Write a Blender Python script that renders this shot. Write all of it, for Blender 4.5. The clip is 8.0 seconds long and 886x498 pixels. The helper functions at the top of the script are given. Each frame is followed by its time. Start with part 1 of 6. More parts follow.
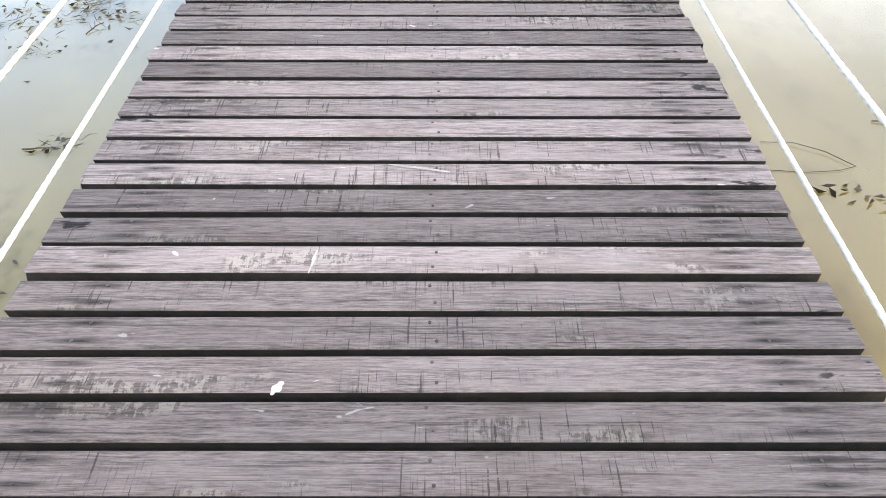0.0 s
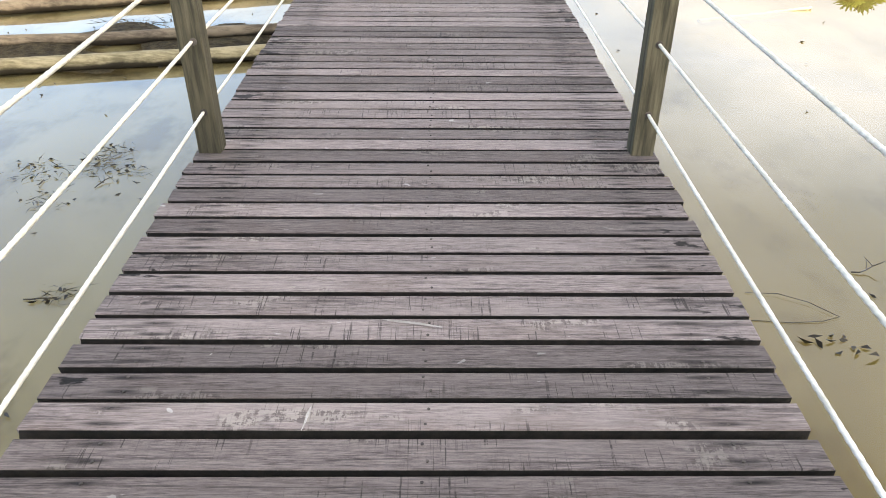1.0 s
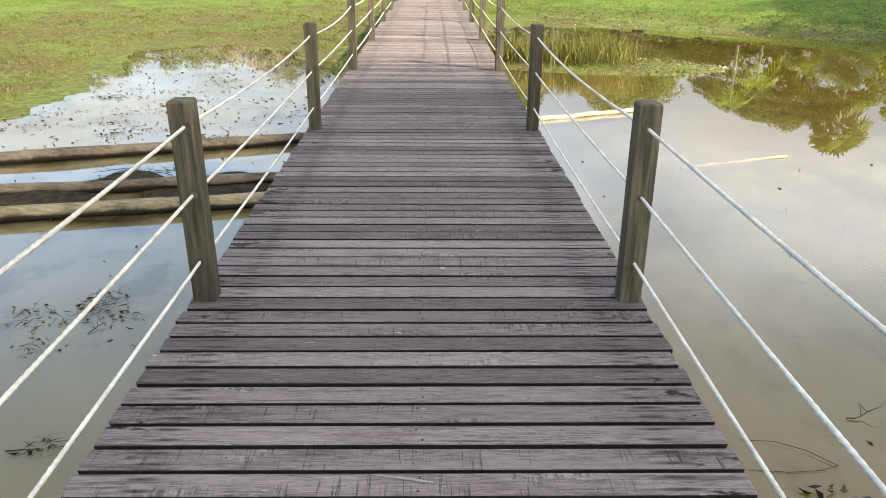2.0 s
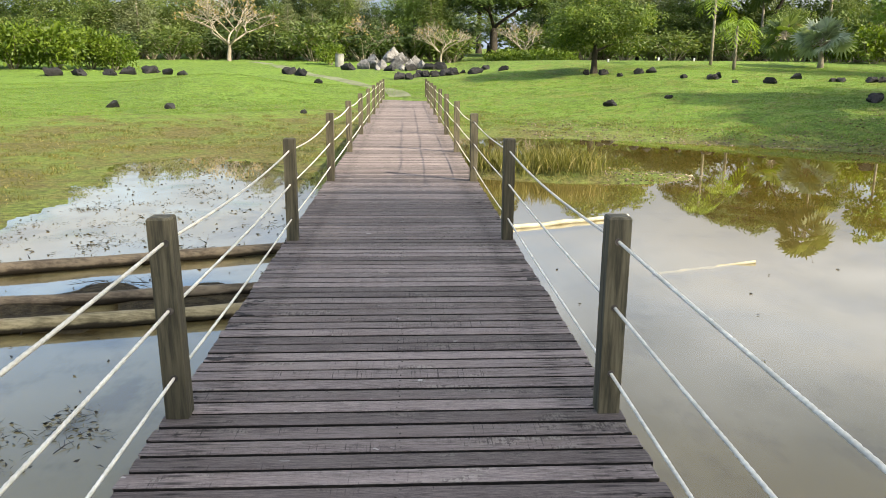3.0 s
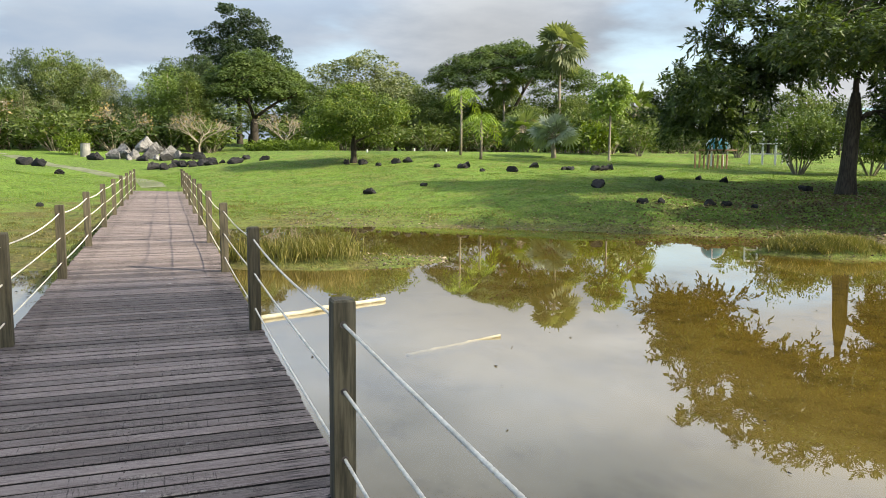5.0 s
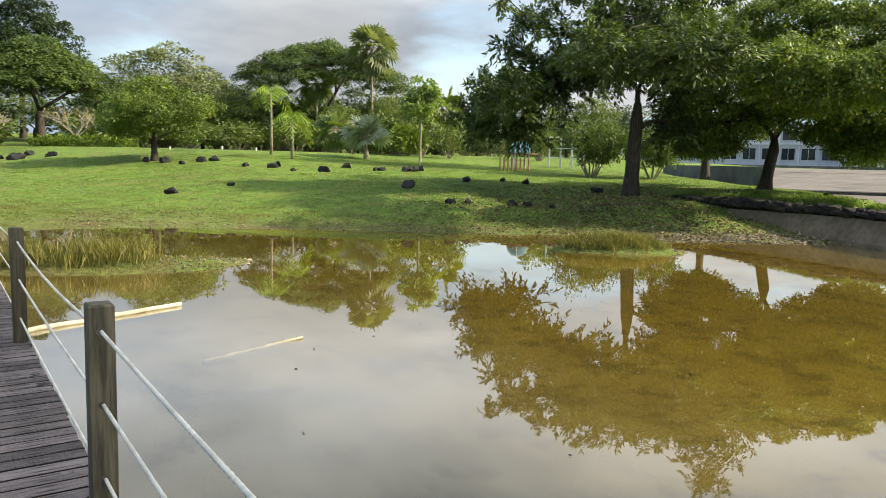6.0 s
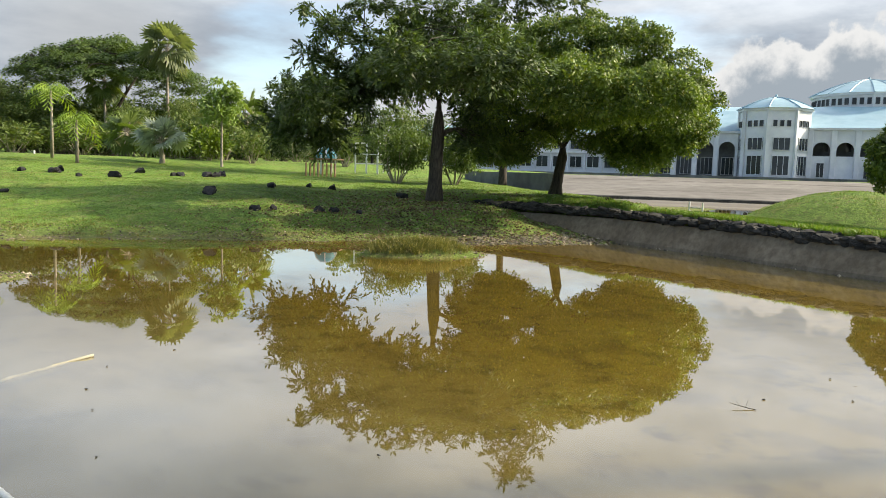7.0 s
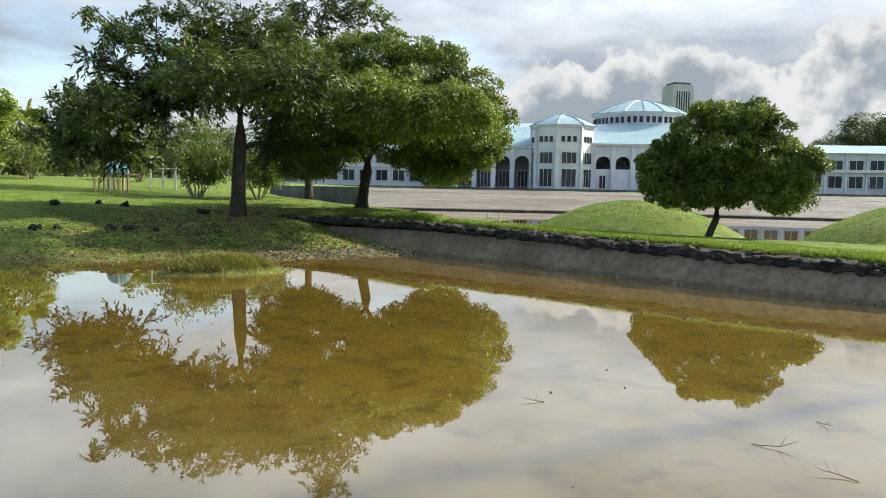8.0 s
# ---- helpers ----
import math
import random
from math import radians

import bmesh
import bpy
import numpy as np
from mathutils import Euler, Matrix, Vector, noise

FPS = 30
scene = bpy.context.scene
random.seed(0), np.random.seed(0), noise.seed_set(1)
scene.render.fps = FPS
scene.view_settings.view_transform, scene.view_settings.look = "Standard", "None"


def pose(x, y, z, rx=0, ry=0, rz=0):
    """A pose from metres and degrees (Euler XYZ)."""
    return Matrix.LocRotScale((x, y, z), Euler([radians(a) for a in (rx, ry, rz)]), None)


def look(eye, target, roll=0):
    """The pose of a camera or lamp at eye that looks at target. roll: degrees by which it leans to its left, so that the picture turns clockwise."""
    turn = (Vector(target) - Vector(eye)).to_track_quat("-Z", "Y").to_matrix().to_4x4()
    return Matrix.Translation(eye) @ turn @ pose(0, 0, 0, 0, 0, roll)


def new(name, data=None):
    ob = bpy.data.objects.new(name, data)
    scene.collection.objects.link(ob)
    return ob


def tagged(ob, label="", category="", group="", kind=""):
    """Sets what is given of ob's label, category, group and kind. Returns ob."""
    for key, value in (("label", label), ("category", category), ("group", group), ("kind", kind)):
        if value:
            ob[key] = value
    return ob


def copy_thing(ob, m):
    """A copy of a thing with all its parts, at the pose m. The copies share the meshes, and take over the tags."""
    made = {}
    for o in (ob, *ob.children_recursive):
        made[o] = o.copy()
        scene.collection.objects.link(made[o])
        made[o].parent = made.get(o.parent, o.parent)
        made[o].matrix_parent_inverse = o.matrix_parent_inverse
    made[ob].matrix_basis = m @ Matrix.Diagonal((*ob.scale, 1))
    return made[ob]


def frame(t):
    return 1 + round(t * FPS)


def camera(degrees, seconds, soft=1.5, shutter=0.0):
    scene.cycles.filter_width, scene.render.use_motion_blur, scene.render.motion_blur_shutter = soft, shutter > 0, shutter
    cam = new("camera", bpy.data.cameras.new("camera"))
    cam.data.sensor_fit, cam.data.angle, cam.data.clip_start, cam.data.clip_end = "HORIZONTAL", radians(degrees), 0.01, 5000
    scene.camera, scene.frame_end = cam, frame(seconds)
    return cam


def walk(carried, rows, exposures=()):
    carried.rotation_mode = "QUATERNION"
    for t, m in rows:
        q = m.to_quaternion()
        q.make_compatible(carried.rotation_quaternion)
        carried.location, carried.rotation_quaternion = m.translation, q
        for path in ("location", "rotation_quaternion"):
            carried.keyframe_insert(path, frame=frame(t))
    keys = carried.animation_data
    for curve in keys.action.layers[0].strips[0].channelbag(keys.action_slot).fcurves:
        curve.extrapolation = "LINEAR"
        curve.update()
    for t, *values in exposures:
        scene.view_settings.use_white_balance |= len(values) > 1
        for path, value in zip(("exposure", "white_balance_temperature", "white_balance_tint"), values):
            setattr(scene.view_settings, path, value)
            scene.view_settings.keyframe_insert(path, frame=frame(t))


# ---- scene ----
cam = camera(60.5, 8.0, 0.9, 0.0)
PATH = [
    (0, (0.042, 0.43, 1.439), (0.048, 1.909, 0.093), 0.2),
    (0.5, (0.044, 0.423, 1.479), (0.055, 2.014, 0.266), 0.4),
    (1, (0.047, 0.412, 1.519), (0.067, 2.11, 0.463), 0.5),
    (1.5, (0.053, 0.405, 1.554), (0.079, 2.194, 0.661), 0.5),
    (2, (0.059, 0.397, 1.58), (0.094, 2.257, 0.845), 0.5),
    (3.5, (0.062, 0.369, 1.631), (0.236, 2.326, 1.257), 0.3),
    (4, (0.076, 0.364, 1.632), (0.378, 2.318, 1.329), 0.2),
    (4.5, (0.149, 0.355, 1.625), (0.626, 2.28, 1.367), 0.2),
    (6, (0.469, 0.333, 1.585), (1.578, 1.981, 1.354), 1.3),
    (6.5, (0.46, 0.254, 1.593), (1.765, 1.752, 1.371), 1.6),
    (7, (0.436, 0.247, 1.596), (1.923, 1.569, 1.392), 1.6),
    (7.5, (0.376, 0.199, 1.599), (2.021, 1.321, 1.418), 1.5),
    (8, (0.3, 0.065, 1.611), (2.071, 0.98, 1.454), 1.1),
]
EXPOSURES = [(0.0, 2.97, 7050, 11.5), (0.5, 2.7, 7150, 11.5), (1.0, 2.38, 7400, 12), (1.5, 2.12, 7250, 12), (2.0, 1.84, 7100, 11), (3.5, 1.6, 7000, 10), (4.5, 1.46, 6900, 10), (6.0, 1.46, 7050, 10), (8.0, 1.38, 6800, 9)]
walk(cam, [(t, look(eye, target, roll)) for t, eye, target, roll in PATH], EXPOSURES)

# ---- sky and sun ----
SUN_AZ, SUN_EL = 125.0, 32.0        # degrees clockwise from +y, and above the horizon
world = bpy.data.worlds.new("sky")
scene.world = world
world.use_nodes = True


def node(tree, kind, x=0, y=0):
    n = tree.nodes.new(kind)
    n.location = (x, y)
    return n


def sky_nodes():
    tree = world.node_tree
    tree.nodes.clear()
    link = tree.links.new
    sky = node(tree, "ShaderNodeTexSky")
    sky.sky_type, sky.sun_disc = "NISHITA", False
    sky.sun_elevation, sky.sun_rotation = radians(SUN_EL), radians(SUN_AZ)
    sky.air_density, sky.dust_density, sky.ozone_density = 1.0, 1.5, 1.5
    where = node(tree, "ShaderNodeTexCoord")
    xyz = node(tree, "ShaderNodeSeparateXYZ")
    link(where.outputs["Generated"], xyz.inputs[0])

    def maths(op, a, b=None, clamp=False):
        n = node(tree, "ShaderNodeMath")
        n.operation, n.use_clamp = op, clamp
        for slot, v in ((0, a), (1, b)):
            if v is None:
                continue
            if isinstance(v, (int, float)):
                n.inputs[slot].default_value = v
            else:
                link(v, n.inputs[slot])
        return n.outputs[0]

    def noise_at(vec, scale, detail, rough=0.55):
        n = node(tree, "ShaderNodeTexNoise")
        n.inputs["Scale"].default_value, n.inputs["Detail"].default_value, n.inputs["Roughness"].default_value = scale, detail, rough
        link(vec, n.inputs["Vector"])
        return n.outputs["Fac"]

    def ramp(v, lo, hi):
        n = node(tree, "ShaderNodeMapRange")
        n.interpolation_type = "SMOOTHSTEP"
        n.inputs["From Min"].default_value, n.inputs["From Max"].default_value = lo, hi
        link(v, n.inputs["Value"])
        return n.outputs["Result"]

    def mixed(fac, a, b):
        n = node(tree, "ShaderNodeMix")
        n.data_type = "RGBA"
        link(fac, n.inputs[0])
        for slot, v in ((6, a), (7, b)):
            if isinstance(v, tuple):
                n.inputs[slot].default_value = (*v, 1)
            else:
                link(v, n.inputs[slot])
        return n.outputs[2]

    # high thin layer on a flat plane overhead
    up = maths("ADD", maths("MAXIMUM", xyz.outputs[2], 0.0), 0.16)
    flat = node(tree, "ShaderNodeCombineXYZ")
    link(maths("DIVIDE", xyz.outputs[0], up), flat.inputs[0])
    link(maths("DIVIDE", xyz.outputs[1], up), flat.inputs[1])
    layer = noise_at(flat.outputs[0], 0.55, 7, 0.55)
    tone = noise_at(flat.outputs[0], 1.35, 6, 0.58)
    grey = mixed(ramp(tone, 0.33, 0.66), (1.4, 1.66, 2.05), (2.5, 2.76, 3.12))
    # soft thin blue-white layer low in the north and west
    thin = mixed(ramp(tone, 0.25, 0.75), (1.5, 1.95, 2.62), (2.0, 2.36, 2.86))
    grey = mixed(maths("MULTIPLY", maths("SUBTRACT", 1.0, ramp(xyz.outputs[0], 0.12, 0.42)), maths("SUBTRACT", 1.0, ramp(xyz.outputs[2], 0.2, 0.34))), grey, thin)
    # a heavier grey bank low in the north-east
    bank = maths("MULTIPLY", maths("MULTIPLY", ramp(xyz.outputs[0], 0.22, 0.4), maths("SUBTRACT", 1.0, ramp(xyz.outputs[0], 0.42, 0.56))), maths("SUBTRACT", 1.0, ramp(xyz.outputs[2], 0.2, 0.3)))
    grey = mixed(bank, grey, mixed(ramp(tone, 0.3, 0.7), (1.55, 1.73, 1.98), (2.0, 2.17, 2.4)))
    layer = maths("ADD", layer, maths("ADD", maths("MULTIPLY", bank, 0.3), maths("MULTIPLY", ramp(xyz.outputs[0], 0.45, 0.7), maths("MULTIPLY", ramp(xyz.outputs[2], 0.2, 0.3), 0.14))))
    # pale glow low in the east
    glow = maths("MULTIPLY", maths("MULTIPLY", ramp(xyz.outputs[0], 0.56, 0.7), maths("SUBTRACT", 1.0, ramp(xyz.outputs[0], 0.84, 0.92))), maths("SUBTRACT", 1.0, ramp(xyz.outputs[2], 0.12, 0.24)))
    grey = mixed(maths("MULTIPLY", glow, 0.6), grey, (2.9, 3.0, 3.12))
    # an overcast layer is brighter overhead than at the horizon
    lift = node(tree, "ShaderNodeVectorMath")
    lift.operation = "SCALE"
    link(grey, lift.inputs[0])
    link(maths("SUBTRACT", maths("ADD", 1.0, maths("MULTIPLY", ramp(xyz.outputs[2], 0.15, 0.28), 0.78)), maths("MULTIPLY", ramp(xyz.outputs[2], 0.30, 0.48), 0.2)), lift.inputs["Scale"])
    # unseen upper sky, raised most to the south, to fill the shaded deck and ropes
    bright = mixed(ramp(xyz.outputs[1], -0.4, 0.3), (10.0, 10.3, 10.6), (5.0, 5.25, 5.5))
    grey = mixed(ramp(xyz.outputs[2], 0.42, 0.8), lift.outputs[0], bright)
    # the layer breaks up into clear sky towards the west
    clear = maths("MULTIPLY", ramp(xyz.outputs[2], 0.19, 0.30), maths("SUBTRACT", 1.0, ramp(xyz.outputs[0], -0.42, -0.12)))
    layer = maths("SUBTRACT", layer, maths("MULTIPLY", clear, 0.3))
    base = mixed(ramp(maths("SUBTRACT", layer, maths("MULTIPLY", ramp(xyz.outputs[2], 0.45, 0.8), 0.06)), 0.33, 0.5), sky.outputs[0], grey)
    # heaped clouds low over the horizon
    lump = noise_at(where.outputs["Generated"], 6.5, 8, 0.55)
    lean = maths("SUBTRACT", lump, maths("MULTIPLY", maths("SUBTRACT", xyz.outputs[2], 0.178), 2.6))
    side = ramp(xyz.outputs[0], 0.84, 0.90)
    heap = maths("MULTIPLY", ramp(lean, 0.525, 0.562), side)
    lit = ramp(lean, 0.50, 0.86)
    curl = noise_at(where.outputs["Generated"], 13.0, 6, 0.6)
    body = mixed(ramp(maths("ADD", lit, maths("MULTIPLY", maths("SUBTRACT", curl, 0.5), 1.5)), 0.05, 0.8), (3.15, 3.25, 3.4), (1.35, 1.6, 1.9))
    full = mixed(heap, base, body)
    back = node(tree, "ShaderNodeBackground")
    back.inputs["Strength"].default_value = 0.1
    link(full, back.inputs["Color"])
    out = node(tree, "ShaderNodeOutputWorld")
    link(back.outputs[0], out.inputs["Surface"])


sky_nodes()
sun = new("sun", bpy.data.lights.new("sun", "SUN"))
sun.data.energy, sun.data.angle, sun.data.color = 3.55, radians(1.5), (1.0, 0.9, 0.74)
sun.matrix_world = look((60 * math.sin(radians(SUN_AZ)), 60 * math.cos(radians(SUN_AZ)), 60 * math.tan(radians(SUN_EL))), (0, 0, 0))


# ---- materials ----
def fresh(name):
    m = bpy.data.materials.new(name)
    m.use_nodes = True
    t = m.node_tree
    t.nodes.clear()
    out = node(t, "ShaderNodeOutputMaterial", 900)
    return m, t, out


def bsdf(t, out, rough=0.7, metal=0.0, spec=0.5):
    b = node(t, "ShaderNodeBsdfPrincipled", 600)
    b.inputs["Roughness"].default_value, b.inputs["Metallic"].default_value = rough, metal
    b.inputs["Specular IOR Level"].default_value = spec
    t.links.new(b.outputs[0], out.inputs["Surface"])
    return b


def coords(t, stretch=(1, 1, 1), world_space=False, shift=False):
    """Object or world coordinates, stretched; shift moves each object's pattern by its own random number."""
    if world_space:
        src = node(t, "ShaderNodeNewGeometry", -1200).outputs["Position"]
    else:
        src = node(t, "ShaderNodeTexCoord", -1200).outputs["Object"]
    mp = node(t, "ShaderNodeMapping", -1000)
    mp.inputs["Scale"].default_value = stretch
    t.links.new(src, mp.inputs["Vector"])
    if shift:
        info = node(t, "ShaderNodeObjectInfo", -1400)
        mul = node(t, "ShaderNodeMath", -1200, -200)
        mul.operation = "MULTIPLY"
        mul.inputs[1].default_value = 57.0
        t.links.new(info.outputs["Random"], mul.inputs[0])
        com = node(t, "ShaderNodeCombineXYZ", -1100, -200)
        for i in range(3):
            t.links.new(mul.outputs[0], com.inputs[i])
        t.links.new(com.outputs[0], mp.inputs["Location"])
    return mp.outputs[0]


def noise_of(t, vec, scale, detail=5.0, rough=0.55, warp=0.0):
    n = node(t, "ShaderNodeTexNoise", -800)
    n.inputs["Scale"].default_value, n.inputs["Detail"].default_value = scale, detail
    n.inputs["Roughness"].default_value, n.inputs["Distortion"].default_value = rough, warp
    t.links.new(vec, n.inputs["Vector"])
    return n.outputs["Fac"]


def span(t, v, lo, hi, a=0.0, b=1.0):
    n = node(t, "ShaderNodeMapRange", -500)
    n.interpolation_type = "SMOOTHSTEP"
    for key, val in (("From Min", lo), ("From Max", hi), ("To Min", a), ("To Max", b)):
        n.inputs[key].default_value = val
    t.links.new(v, n.inputs["Value"])
    return n.outputs["Result"]


def mix(t, fac, a, b, how="MIX"):
    n = node(t, "ShaderNodeMix", -200)
    n.data_type, n.blend_type = "RGBA", how
    if isinstance(fac, (int, float)):
        n.inputs[0].default_value = fac
    else:
        t.links.new(fac, n.inputs[0])
    for slot, v in ((6, a), (7, b)):
        if isinstance(v, tuple):
            n.inputs[slot].default_value = (*v, 1)
        else:
            t.links.new(v, n.inputs[slot])
    return n.outputs[2]


def calc(t, op, a, b):
    n = node(t, "ShaderNodeMath", -350)
    n.operation = op
    for slot, v in ((0, a), (1, b)):
        if isinstance(v, (int, float)):
            n.inputs[slot].default_value = v
        else:
            t.links.new(v, n.inputs[slot])
    return n.outputs[0]


def bump(t, b, v, strength=0.3, distance=0.02):
    n = node(t, "ShaderNodeBump", 300, -300)
    n.inputs["Strength"].default_value, n.inputs["Distance"].default_value = strength, distance
    t.links.new(v, n.inputs["Height"])
    t.links.new(n.outputs[0], b.inputs["Normal"])


def random_of(t, island=False):
    if island:
        return node(t, "ShaderNodeNewGeometry", -900, 300).outputs["Random Per Island"]
    return node(t, "ShaderNodeObjectInfo", -900, 300).outputs["Random"]


def plain(name, dark, light, scale=4.0, rough=0.75, relief=0.25, stretch=(1, 1, 1), vary=0.25, metal=0.0, world_space=False, depth=0.02, island=False, spec=0.4):
    """A surface of two tones, with grain, larger stains and some difference from piece to piece."""
    m, t, out = fresh(name)
    b = bsdf(t, out, rough, metal, spec)
    vec = coords(t, stretch, world_space, not world_space)
    grain, stain = noise_of(t, vec, scale, 8, 0.62), noise_of(t, vec, scale * 0.13, 4)
    col = mix(t, span(t, grain, 0.3, 0.7), dark, light)
    col = mix(t, span(t, stain, 0.35, 0.7, 0.0, 0.55), col, tuple(c * 0.6 for c in dark))
    tone = span(t, random_of(t, island), 0, 1, 1 - vary, 1 + vary)
    grey = node(t, "ShaderNodeCombineColor")
    for i in range(3):
        t.links.new(tone, grey.inputs[i])
    col = mix(t, 1.0, col, grey.outputs[0], "MULTIPLY")
    t.links.new(col, b.inputs["Base Color"])
    r = span(t, stain, 0.3, 0.7, max(rough - 0.12, 0.03), min(rough + 0.1, 1))
    t.links.new(r, b.inputs["Roughness"])
    bump(t, b, grain, relief, depth)
    return m


def leaf(name, dark, light, odd=None, odd_share=0.04, glow=0.35, rough=0.5, spread=0.6):
    """Leaves: each one has its own tone; light shines through them."""
    m, t, out = fresh(name)
    r = random_of(t, True)
    vec = coords(t, (1, 1, 1), False, True)
    patch = noise_of(t, vec, 0.55, 3)
    fac = calc(t, "ADD", calc(t, "MULTIPLY", r, spread), calc(t, "MULTIPLY", span(t, patch, 0.35, 0.65), 1.0 - spread))
    col = mix(t, fac, dark, light)
    if odd:
        col = mix(t, span(t, r, 1 - odd_share, 1 - odd_share + 0.005), col, odd)
    b = node(t, "ShaderNodeBsdfPrincipled", 400)
    b.inputs["Roughness"].default_value, b.inputs["Specular IOR Level"].default_value = rough, 0.35
    t.links.new(col, b.inputs["Base Color"])
    tr = node(t, "ShaderNodeBsdfTranslucent", 400, -300)
    t.links.new(mix(t, 1.0, col, (1.25, 1.3, 0.5), "MULTIPLY"), tr.inputs["Color"])
    ms = node(t, "ShaderNodeMixShader", 700)
    ms.inputs[0].default_value = glow
    t.links.new(b.outputs[0], ms.inputs[1])
    t.links.new(tr.outputs[0], ms.inputs[2])
    t.links.new(ms.outputs[0], out.inputs["Surface"])
    return m


def deck_wood():
    """Grey weathered hardwood: fine fibres, saw marks across, nail streaks, wet stains near the ends, worn pale patches."""
    m, t, out = fresh("weathered deck wood")
    b = bsdf(t, out, 0.72, 0, 0.22)
    obj = node(t, "ShaderNodeTexCoord", -1400, 300)
    xyz = node(t, "ShaderNodeSeparateXYZ", -1200, 300)
    t.links.new(obj.outputs["Object"], xyz.inputs[0])
    x, y = xyz.outputs[0], xyz.outputs[1]

    def pattern(sx, sy, scale, detail=4.0, rough=0.6, warp=0.0):
        return noise_of(t, coords(t, (sx, sy, 1), False, True), scale, detail, rough, warp)

    fibre = pattern(13, 270, 1.0, 5, 0.75, 0.3)
    grain = pattern(3.5, 42, 2.0, 9, 0.74, 0.6)
    broad = pattern(0.8, 7, 1.5, 5)
    speck = pattern(32, 120, 1.0, 5, 0.8)
    both = calc(t, "ADD", calc(t, "MULTIPLY", fibre, 0.5), calc(t, "ADD", calc(t, "MULTIPLY", grain, 0.3), calc(t, "MULTIPLY", speck, 0.2)))
    col = mix(t, span(t, both, 0.37, 0.62), (0.062, 0.05, 0.05), (0.30, 0.249, 0.236))
    col = mix(t, span(t, broad, 0.4, 0.68, 0, 0.45), col, (0.28, 0.236, 0.224))
    col = mix(t, span(t, pattern(1.2, 2.5, 1.4), 0.5, 0.7, 0, 0.35), col, (0.115, 0.083, 0.069))
    # long dark cracks along the fibre
    crack = span(t, pattern(1.1, 75, 1.0, 3, 0.6, 0.2), 0.63, 0.67)
    col = mix(t, calc(t, "MULTIPLY", crack, 0.55), col, (0.03, 0.026, 0.024))
    # worn patches: pale, with dark flakes
    worn = span(t, pattern(1.5, 5, 1.2, 4, 0.6), 0.58, 0.65)
    flake = span(t, calc(t, "ADD", calc(t, "MULTIPLY", pattern(26, 40, 1.0, 5, 0.75), 0.6), calc(t, "MULTIPLY", pattern(85, 14, 1.0, 3, 0.7), 0.4)), 0.47, 0.54)
    col = mix(t, calc(t, "MULTIPLY", worn, 0.6), col, mix(t, flake, (0.31, 0.275, 0.245), (0.06, 0.047, 0.044)))
    # a dark weathered stretch in a few boards
    col = mix(t, calc(t, "MULTIPLY", span(t, pattern(1.3, 3, 1.0, 3, 0.6), 0.62, 0.70, 0, 0.5), span(t, both, 0.62, 0.42, 0.3, 1.0)), col, (0.055, 0.043, 0.041))
    # saw marks in some stretches: thin, short, uneven
    zone = span(t, pattern(1.0, 3.0, 1.0, 2), 0.47, 0.58)
    slant = coords(t, (120, 4.0, 1), False, True)
    saw = calc(t, "MULTIPLY", span(t, noise_of(t, slant, 1.0, 2, 0.6), 0.625, 0.655), span(t, pattern(9, 30, 1.0, 4, 0.7), 0.36, 0.5))
    fine_saw = calc(t, "MULTIPLY", span(t, pattern(210, 6, 1.0, 2, 0.7), 0.57, 0.66, 0, 0.5), span(t, pattern(4, 9, 1.0, 3), 0.45, 0.6))
    marks = calc(t, "MULTIPLY", calc(t, "MAXIMUM", saw, fine_saw), zone)
    col = mix(t, calc(t, "MULTIPLY", marks, 0.8), col, (0.04, 0.033, 0.031))
    # a few pale scrapes
    scrape = span(t, noise_of(t, coords(t, (7, 19, 1), False, True), 1.0, 2, 0.5, 0.8), 0.735, 0.755)
    col = mix(t, calc(t, "MULTIPLY", scrape, 0.6), col, (0.5, 0.48, 0.46))
    # dark streaks round the nails
    nx = calc(t, "DIVIDE", calc(t, "SUBTRACT", calc(t, "ABSOLUTE", x, 0.0), 0.86), 0.075)
    ny = calc(t, "DIVIDE", calc(t, "SUBTRACT", calc(t, "ABSOLUTE", y, 0.0), 0.03), 0.011)
    near = calc(t, "SQRT", calc(t, "ADD", calc(t, "MULTIPLY", nx, nx), calc(t, "MULTIPLY", ny, ny)), 0.0)
    col = mix(t, calc(t, "MULTIPLY", span(t, near, 0.15, 1.3, 1.0, 0.0), span(t, fibre, 0.42, 0.54, 0.45, 1.0)), col, (0.022, 0.018, 0.017))
    # wet black stains towards the ends of the boards
    end = span(t, calc(t, "ABSOLUTE", x, 0.0), 0.86, 0.98)
    stain = calc(t, "ADD", calc(t, "MULTIPLY", pattern(6, 16, 1.0, 4, 0.6), 0.6), calc(t, "MULTIPLY", pattern(1.2, 1.2, 1.0, 2), 0.4))
    col = mix(t, calc(t, "MULTIPLY", span(t, stain, 0.575, 0.605, 0, 0.97), end), col, (0.014, 0.012, 0.011))
    col = mix(t, calc(t, "MULTIPLY", span(t, calc(t, "ABSOLUTE", x, 0.0), 0.55, 0.95), span(t, pattern(2, 60, 1.0, 5, 0.7), 0.5, 0.62, 0, 0.6)), col, (0.035, 0.029, 0.027))
    tone = span(t, random_of(t), 0, 1, 0.57, 1.16)
    grey = node(t, "ShaderNodeCombineColor")
    for i in range(3):
        t.links.new(tone, grey.inputs[i])
    col = mix(t, 1.0, col, grey.outputs[0], "MULTIPLY")
    t.links.new(col, b.inputs["Base Color"])
    t.links.new(span(t, both, 0.35, 0.65, 0.82, 0.6), b.inputs["Roughness"])
